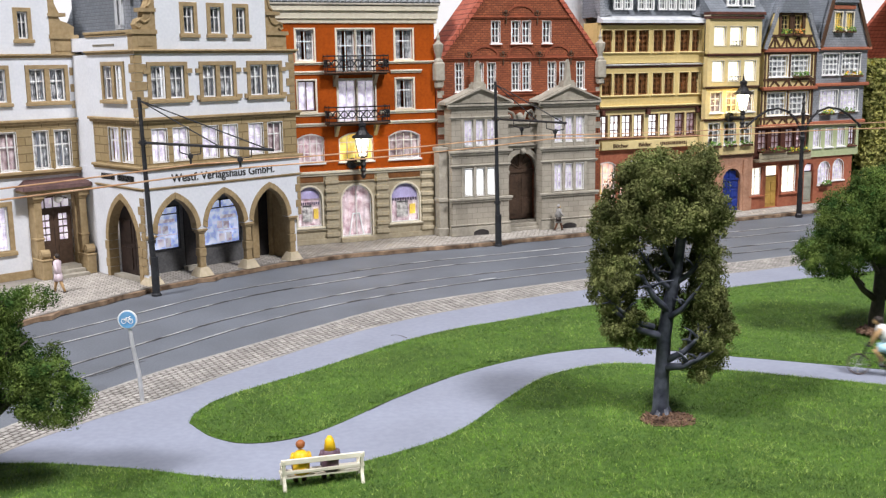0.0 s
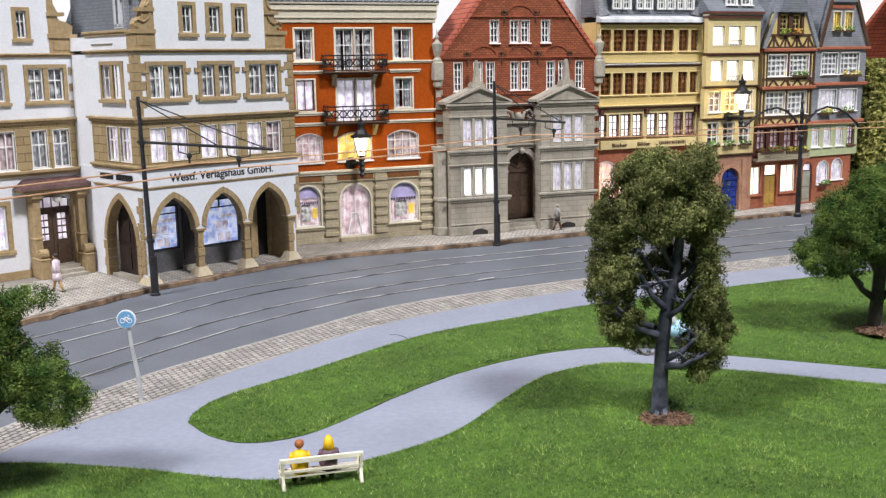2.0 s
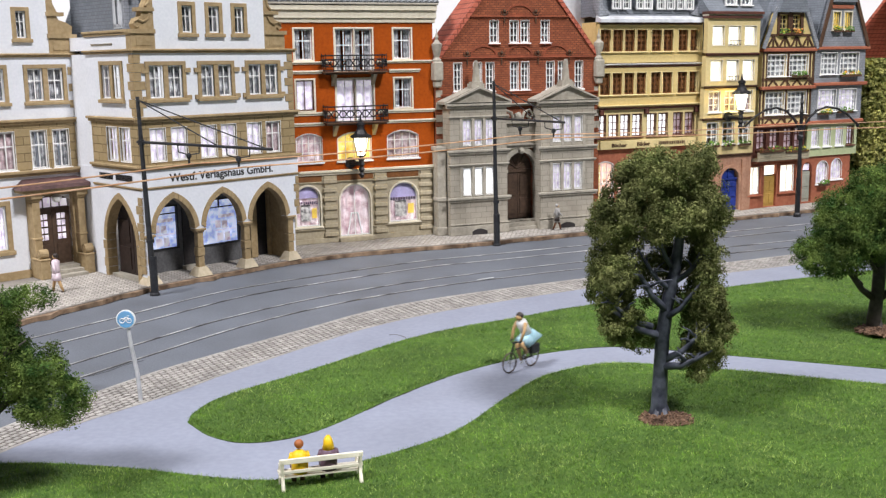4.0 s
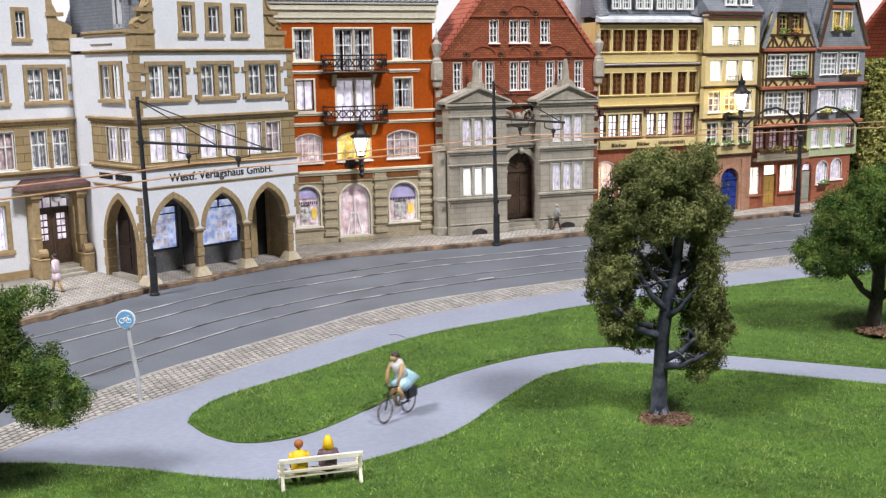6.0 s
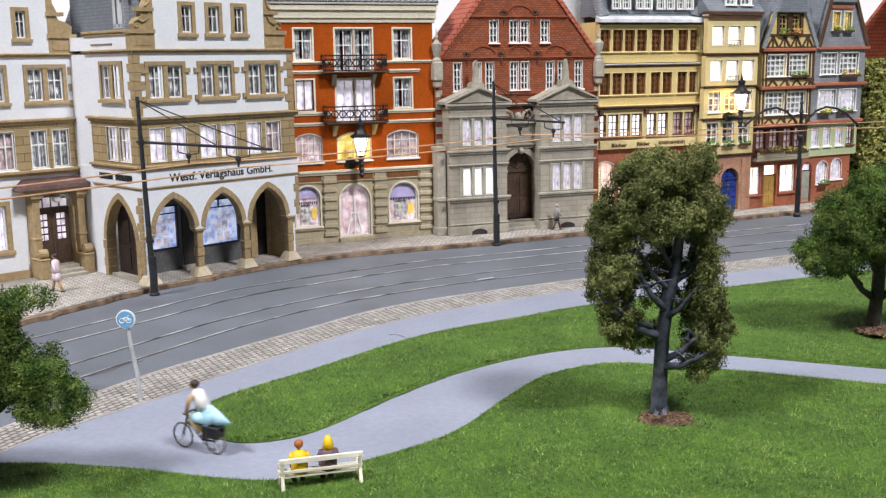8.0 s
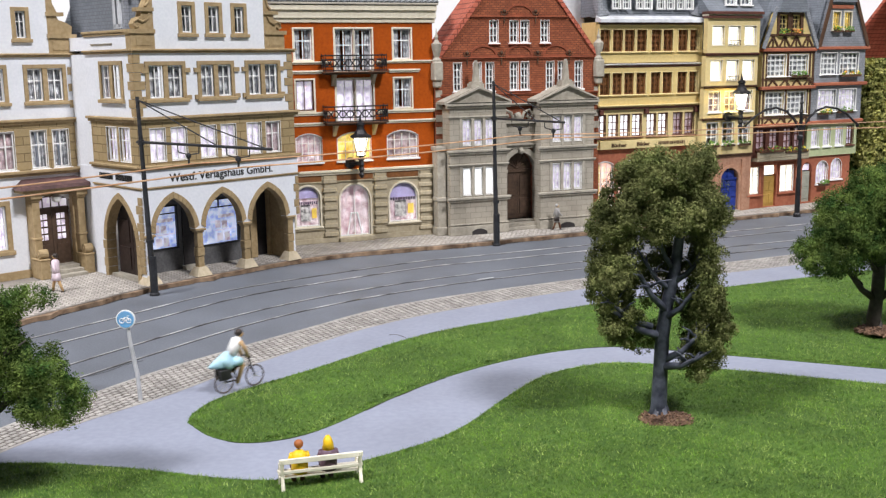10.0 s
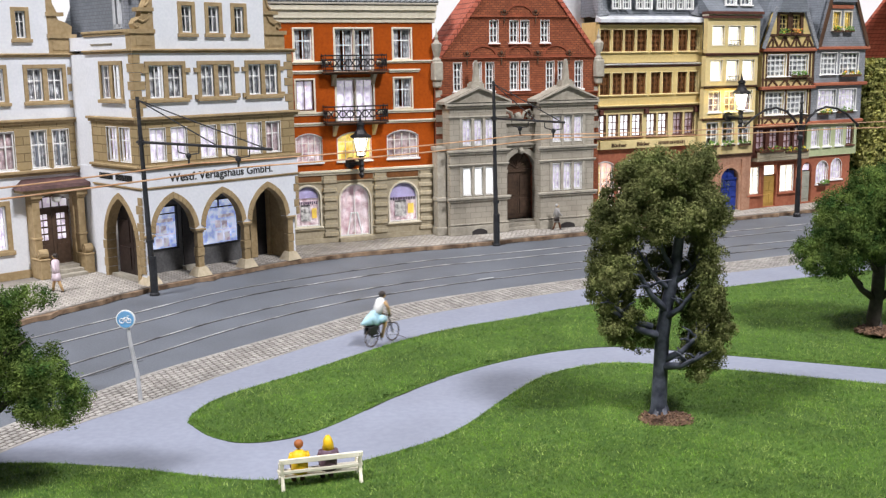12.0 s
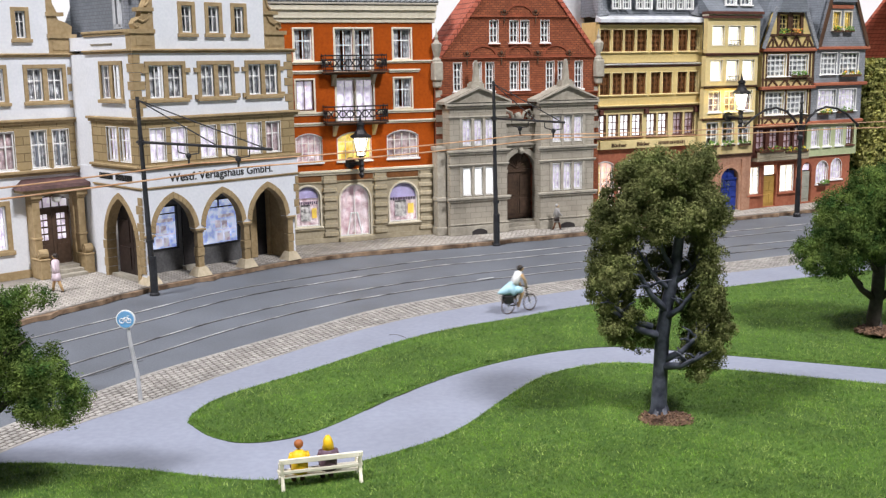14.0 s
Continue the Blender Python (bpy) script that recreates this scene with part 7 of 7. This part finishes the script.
def side_trees():
    trunk = [(-0.05, 0, -0.1, 0.30), (-0.08, 0, 0.6, 0.27), (0.0, 0, 1.5, 0.24), (0.03, 0, 2.4, 0.24), (0.0, 0, 4.5, 0.12)]
    limbs = [((0, 0, 1.3), (-1.3, -0.2, 2.6), 0.16), ((0.1, 0, 1.4), (1.2, 0, 2.5), 0.16), ((0, 0, 2.2), (0.3, 1.2, 3.6), 0.14), ((0, 0, 2.3), (-0.8, -0.6, 3.6), 0.12)]
    cl = [(-1.95, -0.2, 3.15, 1.3, 1.6, 0.75), (-1.0, 0, 4.0, 1.5, 1.9, 1.0), (0.3, 0, 5.2, 1.7, 1.9, 1.35), (1.4, 0.1, 4.1, 1.9, 1.9, 1.4), (0.1, -0.8, 3.8, 1.4, 1.4, 0.9), (-0.2, 0.2, 4.4, 2.2, 2.0, 1.4)]
    tree(16.75, 39.3, 0.12, "bark2", "leafgreen", trunk, limbs, lambda p: clump(p, cl, 0.22) and noise.noise(p * 1.9) < 0.2, 3300, 0.036, 9, "rounded dark green model tree with a forked brown trunk", ((-3.9, 4.0), (-2.6, 2.6), (2.2, 7.0)), 75, 0.13)
    mulch_ring(16.8, 39.1, 0.24, 0.85, 5, "brown bark mulch under the rounded tree")
    trunk = [(0, 0, -0.1, 0.42), (0.0, 0, 1.0, 0.34), (0.02, 0, 2.4, 0.3), (0.0, 0, 5.0, 0.12)]
    limbs = [((0, 0, 1.6), (1.6, -0.3, 2.6), 0.16), ((0, 0, 1.9), (1.5, -0.4, 3.6), 0.13), ((0, 0, 2.0), (1.4, 0.2, 4.8), 0.13), ((0, 0, 2.0), (-1.6, 0.2, 3.8), 0.16)]
    cl = [(2.6, -0.2, 2.5, 0.85, 1.1, 0.5), (2.25, -0.2, 3.1, 0.72, 0.9, 0.75), (1.7, 0, 2.85, 0.6, 0.9, 0.5), (0.75, 0, 4.4, 1.1, 1.4, 0.95), (1.2, 0, 3.75, 0.75, 1.1, 0.8), (1.8, 0.1, 4.95, 0.85, 0.7, 0.3), (-1.6, 0, 3.6, 1.8, 1.7, 1.7), (0.3, 0.2, 3.3, 0.9, 1.2, 0.8)]
    tree(-12.3, 25.0, 0.12, "bark2", "leafgreen", trunk, limbs, lambda p: clump(p, cl, 0.14) and noise.noise(p * 1.8) < 0.22, 3300, 0.032, 15, "bushy dark green model tree beside the footpath", ((-3.6, 3.9), (-2.2, 2.2), (1.4, 6.2)), 80, 0.115)


park_tree()
side_trees()


# ---- figurines: one plain painted mesh each ----
def figurine(name, m, pieces, label, category="figurine", parent=None):
    bm = bmesh.new()
    mats = []
    for fill, c in pieces:
        before = len(bm.faces)
        fill(bm)
        bm.faces.ensure_lookup_table()
        if c not in mats:
            mats.append(c)
        for fc in bm.faces[before:]:
            fc.material_index = mats.index(c)
            fc.smooth = True
    bmesh.ops.recalc_face_normals(bm, faces=bm.faces)
    for v in bm.verts:
        v.co *= S
    me = bpy.data.meshes.new(name)
    bm.to_mesh(me)
    bm.free()
    for c in mats:
        me.materials.append(M[c])
    ob = shared(name, me, parent, "", m)
    return tagged(ob, label, category if parent is None else "")


M.update(
    skin=mat("painted_skin", (0.52, 0.33, 0.155), (0.58, 0.38, 0.185), 400, 0.5, 0.0),
    hairdark=mat("dark_hair_paint", (0.025, 0.018, 0.015), (0.04, 0.03, 0.025), 400, 0.5, 0.0),
    hairbrown=mat("red_brown_paint", (0.30, 0.09, 0.025), (0.36, 0.12, 0.035), 400, 0.5, 0.0),
    yellowp=mat("yellow_paint", (0.72, 0.45, 0.01), (0.80, 0.52, 0.02), 400, 0.45, 0.0, alter=0.05),
    purple=mat("mauve_paint", (0.12, 0.07, 0.10), (0.16, 0.10, 0.14), 400, 0.5, 0.0),
    brownp=mat("brown_paint", (0.14, 0.06, 0.03), (0.18, 0.08, 0.04), 400, 0.5, 0.0),
    pinkp=mat("pale_pink_paint", (0.70, 0.58, 0.65), (0.76, 0.64, 0.70), 400, 0.5, 0.0),
    greyp=mat("grey_paint", (0.35, 0.34, 0.33), (0.42, 0.41, 0.40), 400, 0.5, 0.0),
    skyp=mat("sky_blue_paint", (0.40, 0.65, 0.77), (0.47, 0.71, 0.83), 400, 0.5, 0.0, alter=0.05),
    whitep=mat("white_figure_paint", (0.78, 0.78, 0.78), (0.84, 0.84, 0.84), 400, 0.5, 0.0),
    tyre=mat("dark_tyre", (0.06, 0.045, 0.04), (0.10, 0.075, 0.065), 400, 0.6, 0.0),
)


def ball(c, r, squash=(1, 1, 1), sub=2):
    return lambda bm: blob(bm, c, r, 1, sub, 0.06, squash)


def limb(path, radii, sides=7):
    return lambda bm: tube(bm, path, radii, sides)


BENCH = at(-3.2, 25.22, 0.05, 15) @ Matrix.Diagonal((1, 1, 0.86, 1))


def bench():
    m = BENCH
    t = thing("park_bench", m, "cream-painted slatted park bench facing the footpath", "bench")
    L = 1.06
    for z, y0, y1, t0 in ((0.98, -0.30, -0.23, 0.16), (0.66, -0.24, -0.17, 0.10)):
        bm = bmesh.new()
        box(bm, -L, L, y0, y1, z, z + t0)
        bmesh.ops.bevel(bm, geom=list(bm.edges), offset=0.015, segments=1, affect="EDGES")
        part("back_slat", bm, M["benchpaint"], t)
    for y in (-0.18, 0.02, 0.22):
        bm = bmesh.new()
        box(bm, -L, L, y, y + 0.15, 0.50, 0.56)
        bmesh.ops.bevel(bm, geom=list(bm.edges), offset=0.012, segments=1, affect="EDGES")
        part("seat_slat", bm, M["benchpaint"], t)
    for s in (-L + 0.07, L - 0.07):
        bm = bmesh.new()
        tube(bm, [(s, -0.42, 0.0), (s, -0.3, 0.35), (s, -0.2, 0.6), (s, -0.27, 1.1)], 0.05, 6)
        tube(bm, [(s, 0.42, 0.0), (s, 0.33, 0.3), (s, 0.3, 0.52)], 0.05, 6)
        tube(bm, [(s, -0.25, 0.49), (s, 0.36, 0.49)], 0.04, 6)
        tube(bm, [(s, -0.24, 0.8), (s, 0.1, 0.82), (s, 0.34, 0.76), (s, 0.32, 0.52)], 0.045, 6)
        part("end_frame", bm, M["benchpaint"], t)


bench()


def seated(x, top, head, lower, label, hat=False):
    m = BENCH @ pose(x * S, 0, 0.56 * S) @ Matrix.Diagonal((0.84, 0.84, 0.98, 1))
    P = [(limb([(0, 0.05, 0.0), (0, 0.0, 0.3), (0, 0.02, 0.62), (0, 0.03, 0.72)], [0.25, 0.26, 0.24, 0.1], 10), top),
         (limb([(-0.2, 0.02, 0.6), (-0.27, 0.1, 0.4), (-0.2, 0.35, 0.28)], [0.1, 0.085, 0.07]), top), (limb([(0.2, 0.02, 0.6), (0.27, 0.1, 0.4), (0.2, 0.35, 0.28)], [0.1, 0.085, 0.07]), top),
         (limb([(-0.12, 0.05, 0.1), (-0.13, 0.5, 0.12), (-0.13, 0.55, -0.45)], [0.14, 0.12, 0.08]), lower), (limb([(0.12, 0.05, 0.1), (0.13, 0.5, 0.12), (0.13, 0.55, -0.45)], [0.14, 0.12, 0.08]), lower),
         (ball((0, 0.08, 0.87), 0.135), "skin"), (ball((0, 0.04, 0.9), 0.145), head)]
    if hat:
        P.append((limb([(0, 0.0, 0.66), (0, 0.0, 0.95), (0, 0.04, 1.08)], [0.19, 0.14, 0.06], 8), head))
    figurine("seated_figurine", m, P, label)


seated(-0.52, "yellowp", "hairbrown", "brownp", "seated figurine in a yellow jumper on the bench")
seated(0.22, "purple", "yellowp", "purple", "seated figurine with a yellow hood and mauve coat", True)


def walker(x, y, rz, coat, hair, label, bag="", size=0.92):
    P = [(limb([(0, 0, 0.95), (0, 0, 1.3), (0, 0, 1.62), (0, 0, 1.72)], [0.2, 0.19, 0.21, 0.08], 9), coat), (limb([(0, 0, 0.62), (0, 0, 1.0)], [0.26, 0.2], 9), coat),
         (limb([(-0.07, 0, 0.75), (-0.2, 0, 0.4), (-0.36, 0, 0.05)], [0.1, 0.08, 0.06]), "skin" if coat == "pinkp" else "brownp"), (limb([(0.07, 0, 0.75), (0.2, 0, 0.4), (0.28, 0, 0.04)], [0.1, 0.08, 0.06]), "skin" if coat == "pinkp" else "brownp"),
         (limb([(0, -0.2, 1.58), (0.1, -0.28, 1.3), (0.3, -0.26, 1.12)], [0.08, 0.07, 0.06]), coat), (limb([(0, 0.2, 1.58), (-0.12, 0.28, 1.28), (-0.2, 0.26, 1.02)], [0.08, 0.07, 0.06]), coat),
         (ball((0.02, 0, 1.86), 0.13), "skin"), (ball((-0.03, 0, 1.91), 0.14), hair), (lambda bm: (box(bm, -0.45, -0.25, -0.06, 0.06, 0.0, 0.06), box(bm, 0.22, 0.42, -0.06, 0.06, 0.0, 0.06)), "hairdark")]
    if bag:
        P.append((lambda bm: box(bm, -0.35, 0.05, -0.36, -0.26, 0.75, 1.05), bag))
    figurine("walking_figurine", at(x, y, 0.24, rz) @ Matrix.Diagonal((size, size, size, 1)), P, label)


walker(-18.4, 48.75, 160, "pinkp", "hairdark", "walking figurine in a pale pink dress on the pavement")
walker(7.25, 65.0, 15, "greyp", "greyp", "walking figurine in grey with a dark bag", "hairdark", 0.82)


def flatten(bm, k):
    for v in bm.verts:
        v.co.y *= k


def bicycle():
    t = thing("bicycle", at(14.4, 34.2, 0.03, 158), "black bicycle with a figurine rider in a blue skirt", "bicycle")
    wheels = []
    for x in (-0.6, 0.6):
        bm = bmesh.new()
        c = [(0.35 * math.cos(a), 0, 0.35 * math.sin(a)) for a in [2 * math.pi * k / 28 for k in range(29)]]
        tube(bm, c, 0.027, 6, cap=False)
        w = part("wheel", bm, M["tyre"], t, "black tyre")
        w.matrix_basis = pose(x * S, 0, 0.38 * S)
        bm = bmesh.new()
        for k in range(8):
            a = math.pi * k / 4
            tube(bm, [(0, 0.02 * (-1) ** k, 0), (0.34 * math.cos(a), 0, 0.34 * math.sin(a))], 0.009, 4)
        tube(bm, [(0, -0.06, 0), (0, 0.06, 0)], 0.035, 6)
        part("spokes", bm, M["metalgrey"], w)
        wheels.append(w)
    bm = bmesh.new()
    for p in ([(-0.6, 0, 0.38), (-0.12, 0, 0.36), (0.42, 0, 0.78), (-0.2, 0, 0.82), (-0.6, 0, 0.38)], [(-0.12, 0, 0.36), (-0.24, 0, 0.98)], [(0.6, 0, 0.38), (0.4, 0, 0.95)], [(0.4, 0, 0.9), (0.37, 0, 1.06)]):
        tube(bm, p, 0.032, 6)
    part("frame", bm, M["blackplastic"], t)
    bm = bmesh.new()
    tube(bm, [(0.22, -0.22, 1.1), (0.34, -0.2, 1.1), (0.4, 0, 1.06), (0.34, 0.2, 1.1), (0.22, 0.22, 1.1)], 0.028, 6)
    part("handlebar", bm, M["blackplastic"], t)
    bm = bmesh.new()
    box(bm, -0.38, -0.1, -0.08, 0.08, 0.96, 1.03)
    bmesh.ops.bevel(bm, geom=list(bm.edges), offset=0.025, segments=2, affect="EDGES")
    part("saddle", bm, M["blackplastic"], t)
    bm = bmesh.new()
    for y in (-0.12, 0.12):
        box(bm, -0.85, -0.4, y - 0.06, y + 0.06, 0.5, 0.85)
    box(bm, -0.85, -0.35, -0.1, 0.1, 0.8, 0.84)
    bmesh.ops.bevel(bm, geom=list(bm.edges), offset=0.03, segments=1, affect="EDGES")
    part("pannier", bm, M["blackplastic"], t, "black pannier bags on the rear rack")
    bm = bmesh.new()
    tube(bm, [(-0.12, -0.14, 0.2), (-0.12, -0.06, 0.2), (-0.12, 0.06, 0.52), (-0.12, 0.14, 0.52)], 0.025, 5)
    part("pedal_crank", bm, M["metalgrey"], t)
    skirt = lambda bm: (tube(bm, [(-0.16, 0, 1.42), (-0.22, 0, 1.25), (-0.34, 0, 1.08), (-0.5, 0, 0.95)], [0.17, 0.27, 0.36, 0.32], 12), tube(bm, [(-0.3, 0, 1.2), (-0.62, 0, 1.08), (-1.05, 0, 1.02)], [0.3, 0.25, 0.04], 10), flatten(bm, 0.62),
                        tube(bm, [(-0.2, -0.14, 1.1), (0.12, -0.15, 1.02)], [0.2, 0.14], 8), tube(bm, [(-0.2, 0.14, 1.1), (0.12, 0.15, 1.02)], [0.2, 0.14], 8))
    P = [(skirt, "skyp"), (limb([(-0.2, 0, 1.3), (-0.06, 0, 1.56), (0.08, 0, 1.8), (0.13, 0, 1.89)], [0.2, 0.2, 0.2, 0.08], 10), "whitep"),
         (limb([(0.07, -0.2, 1.78), (0.2, -0.26, 1.5), (0.34, -0.21, 1.14)], [0.075, 0.065, 0.055]), "skin"), (limb([(0.07, 0.2, 1.78), (0.2, 0.26, 1.5), (0.34, 0.21, 1.14)], [0.075, 0.065, 0.055]), "skin"),
         (limb([(0.1, -0.14, 1.0), (0.14, -0.14, 0.85), (-0.08, -0.14, 0.26)], [0.1, 0.09, 0.06]), "skin"), (limb([(0.1, 0.14, 1.0), (0.22, 0.14, 0.98), (-0.08, 0.14, 0.58)], [0.1, 0.09, 0.06]), "skin"),
         (ball((0.19, 0, 2.0), 0.13), "skin"), (ball((0.15, 0, 2.05), 0.145), "hairdark")]
    figurine("rider_figurine", Matrix.Translation((-0.001, 0, 0.0006)) @ Matrix.Diagonal((1.0, 0.95, 0.93, 1)), P, "painted figurine in a white top and light blue skirt", parent=t)
    return t, wheels


bike, bike_wheels = bicycle()


# ---- setts and slabs, last ----
def lay(poly, l, w, gap, gap2, z, turn, margin):
    """Staggered courses of stones over a plan polygon; returns their poses."""
    rnd = random.Random(77)
    ca, sa = math.cos(radians(turn)), math.sin(radians(turn))
    us = [p[0] * ca + p[1] * sa for p in poly]
    vs = [-p[0] * sa + p[1] * ca for p in poly]
    pts = []
    for j in range(int((max(vs) - min(vs)) / (w + gap2)) + 1):
        for i in range(int((max(us) - min(us)) / (l + gap)) + 1):
            u, v = min(us) + (i + 0.5 * (j % 2)) * (l + gap), min(vs) + j * (w + gap2)
            pts.append((u * ca - v * sa, u * sa + v * ca))
    x, y = np.array([p[0] for p in pts]), np.array([p[1] for p in pts])
    ok = inside(poly, x, y)
    x, y = x[ok], y[ok]
    ok = edge_gap(poly, x, y) > margin
    return [Matrix.Translation((a, b, z + rnd.uniform(-0.005, 0.005))) @ Matrix.Rotation(radians(turn) + rnd.uniform(-0.05, 0.05), 4, "Z") for a, b in zip(x[ok].tolist(), y[ok].tolist())]


def lay_along(line, poly, l, w, gap, gap2, z):
    """Courses of stones that follow a curved line over a plan polygon; returns their poses."""
    rnd = random.Random(78)
    out = []
    for r in range(20):
        pts = np.array([tuple(p) for p in offset_line(line, 0.2 + r * (w + gap2))])
        step = np.hypot(*np.diff(pts, axis=0).T)
        run = np.concatenate([[0], np.cumsum(step)])
        at_run = np.arange((r * 0.4 % 1) * (l + gap), run[-1], l + gap)
        x, y = np.interp(at_run, run, pts[:, 0]), np.interp(at_run, run, pts[:, 1])
        turn = np.arctan2(np.gradient(y), np.gradient(x))
        ok = inside(poly, x, y)
        ok[ok] = edge_gap(poly, x[ok], y[ok]) > 0.1
        for a, b, c in zip(x[ok].tolist(), y[ok].tolist(), turn[ok].tolist()):
            out.append(Matrix.Translation((a, b, z + rnd.uniform(-0.005, 0.005))) @ Matrix.Rotation(c + rnd.uniform(-0.04, 0.04), 4, "Z"))
    return out


def stuff_boxes(name, mats, l, w, h, material, label, category):
    base = [(-l / 2, -w / 2, 0), (l / 2, -w / 2, 0), (l / 2, w / 2, 0), (-l / 2, w / 2, 0), (-l / 2 + 0.02, -w / 2 + 0.02, h), (l / 2 - 0.02, -w / 2 + 0.02, h), (l / 2 - 0.02, w / 2 - 0.02, h), (-l / 2 + 0.02, w / 2 - 0.02, h)]
    verts, faces = [], []
    for m in mats:
        k = len(verts)
        verts += [tuple((m @ Vector(v)) * S) for v in base]
        faces += [tuple(k + i for i in q) for q in ((4, 5, 6, 7), (0, 1, 5, 4), (1, 2, 6, 5), (2, 3, 7, 6), (3, 0, 4, 7))]
    me = bpy.data.meshes.new(name)
    me.from_pydata(verts, [], faces)
    me.materials.append(M[material])
    return tagged(new(name, me), label, category, kind="stuff")


def cobbles():
    strip = bpy.data.objects["cobble_strip"]
    poly = [tuple(p) for p in road_edge if -16 < p.x < 32] + [tuple(p) for p in reversed(path_edge) if -15.5 < p.x < 32]
    got = lay_along(road_edge, poly, 0.245, 0.19, 0.035, 0.05, -0.022)
    near = [m for m in got if m.translation.y < 36 and m.translation.x > -14.2][:300]
    ids = {id(m) for m in near}
    stuff_boxes("setts", [m for m in got if id(m) not in ids], 0.245, 0.19, 0.05, "cobble", "pale grey setts along the street edge", "setts")
    me = mesh_of("sett", "cobble2", lambda b: box(b, -0.1225, 0.1225, -0.095, 0.095, 0, 0.05, taper=0.018))
    for m in near:
        shared("sett", me, strip, "", Matrix.Translation(m.translation * S) @ m.to_3x3().to_4x4())
    front = [p for p in offset_line(kerb_line, -0.3) if -24 < p.x < 36]
    back = [p for p in offset_line(kerb_line, -6.5) if -28 < p.x < 34]
    got = lay([tuple(p) for p in front] + [tuple(p) for p in reversed(back)], 0.25, 0.26, 0.03, 0.075, 0.222, 14, 0.1)
    stuff_boxes("pavement_slabs", got, 0.25, 0.26, 0.03, "slabs", "small pale grey pavement slabs before the houses", "pavement slabs")


def by_object(name, src):
    """A copy of a material that varies from object to object."""
    m = M[src].copy()
    m.name = name
    nt = m.node_tree
    oi = nt.nodes.new("ShaderNodeObjectInfo")
    for n in nt.nodes:
        if n.type == "MAP_RANGE" and any(l.from_socket.name == "Random Per Island" for l in n.inputs["Value"].links):
            nt.links.new(oi.outputs["Random"], n.inputs["Value"])
    return m


def cracks_and_glint():
    road, path = bpy.data.objects["road"], bpy.data.objects["footpath"]
    # Three dark cracks, and a white strip that paints a highlight on the rail.
    for ob, pts, w, z in ((path, [(-2.2, 40.55), (-1.9, 40.6), (-1.5, 40.1)], 0.05, 0.034), (road, [(-12.6, 35.55), (-12.1, 36.2), (-11.75, 36.9), (-11.2, 37.5)], 0.07, 0.003), (road, [(-13.6, 34.0), (-13.2, 34.9)], 0.09, 0.003),
                          (road, [(1.72, 51.2), (2.1, 51.42), (2.55, 51.65)], 0.05, 0.022)):
        bm = bmesh.new()
        line = curve(pts, 4)
        strip_between(bm, line, offset_line(line, w), z - 0.02, z)
        part("crack", bm, M["groove_and_shade"] if z < 0.02 or ob is path else M["paintwhite"], ob)


cracks_and_glint()
M["cobble2"] = by_object("pale_sett_single", "cobble")
M["slabs"] = mat("pale_pavement_slab", (0.34, 0.315, 0.285), (0.42, 0.395, 0.36), 500, 0.75, 0.2, island=True, alter=0.14, vary=0.16)
cobbles()


# ---- what moves ----
def motions():
    spots = [(0.0, 14.62, 34.10), (0.4, 13.15, 34.70), (0.8, 11.85, 35.25), (1.2, 10.50, 35.82), (1.9, 8.30, 36.65), (2.6, 6.10, 37.24), (2.9, 5.22, 37.25), (3.2, 4.40, 37.0), (3.75, 3.25, 36.0), (4.25, 2.1, 34.85),
             (4.75, 1.05, 33.6), (5.3, -0.12, 32.33), (5.5, -0.52, 31.88), (6.0, -1.46, 30.60), (6.5, -2.40, 29.12), (6.8, -3.02, 28.46), (7.2, -4.20, 27.86), (7.5, -5.33, 27.62), (7.8, -6.34, 27.75), (8.0, -6.94, 28.04),
             (8.2, -7.5, 28.42), (8.56, -8.3, 29.3), (8.95, -8.75, 30.6), (9.34, -8.5, 32.0), (9.74, -7.55, 33.05), (10.3, -6.12, 34.36), (10.5, -5.65, 34.87), (11.0, -4.58, 36.35), (11.5, -3.47, 37.78), (12.0, -2.38, 39.2),
             (12.5, -1.12, 40.6), (13.0, 0.32, 41.88), (13.5, 1.80, 42.98), (14.0, 3.28, 44.0)]
    rows = []
    for i, (t, x, y) in enumerate(spots):
        a, b = spots[max(0, i - 1)], spots[min(len(spots) - 1, i + 1)]
        rows.append((t, at(x, y, 0.03, math.degrees(math.atan2(b[2] - a[2], b[1] - a[1])))))
    walk(bike, rows)
    # the wheels roll: 0.38 cm radius, several rows between two spots
    for w, x in zip(bike_wheels, (-0.6, 0.6)):
        keys, rolled = [(0.0, pose(x * S, 0, 0.38 * S))], 0.0
        for (t0, x0, y0), (t1, x1, y1) in zip(spots, spots[1:]):
            d = math.hypot(x1 - x0, y1 - y0)
            n = max(1, math.ceil(math.degrees(d / 0.38) / 75))
            for k in range(1, n + 1):
                rolled += math.degrees(d / n / 0.38)
                keys.append((t0 + (t1 - t0) * k / n, pose(x * S, 0, 0.38 * S, 0, rolled, 0)))
        walk(w, keys)


motions()
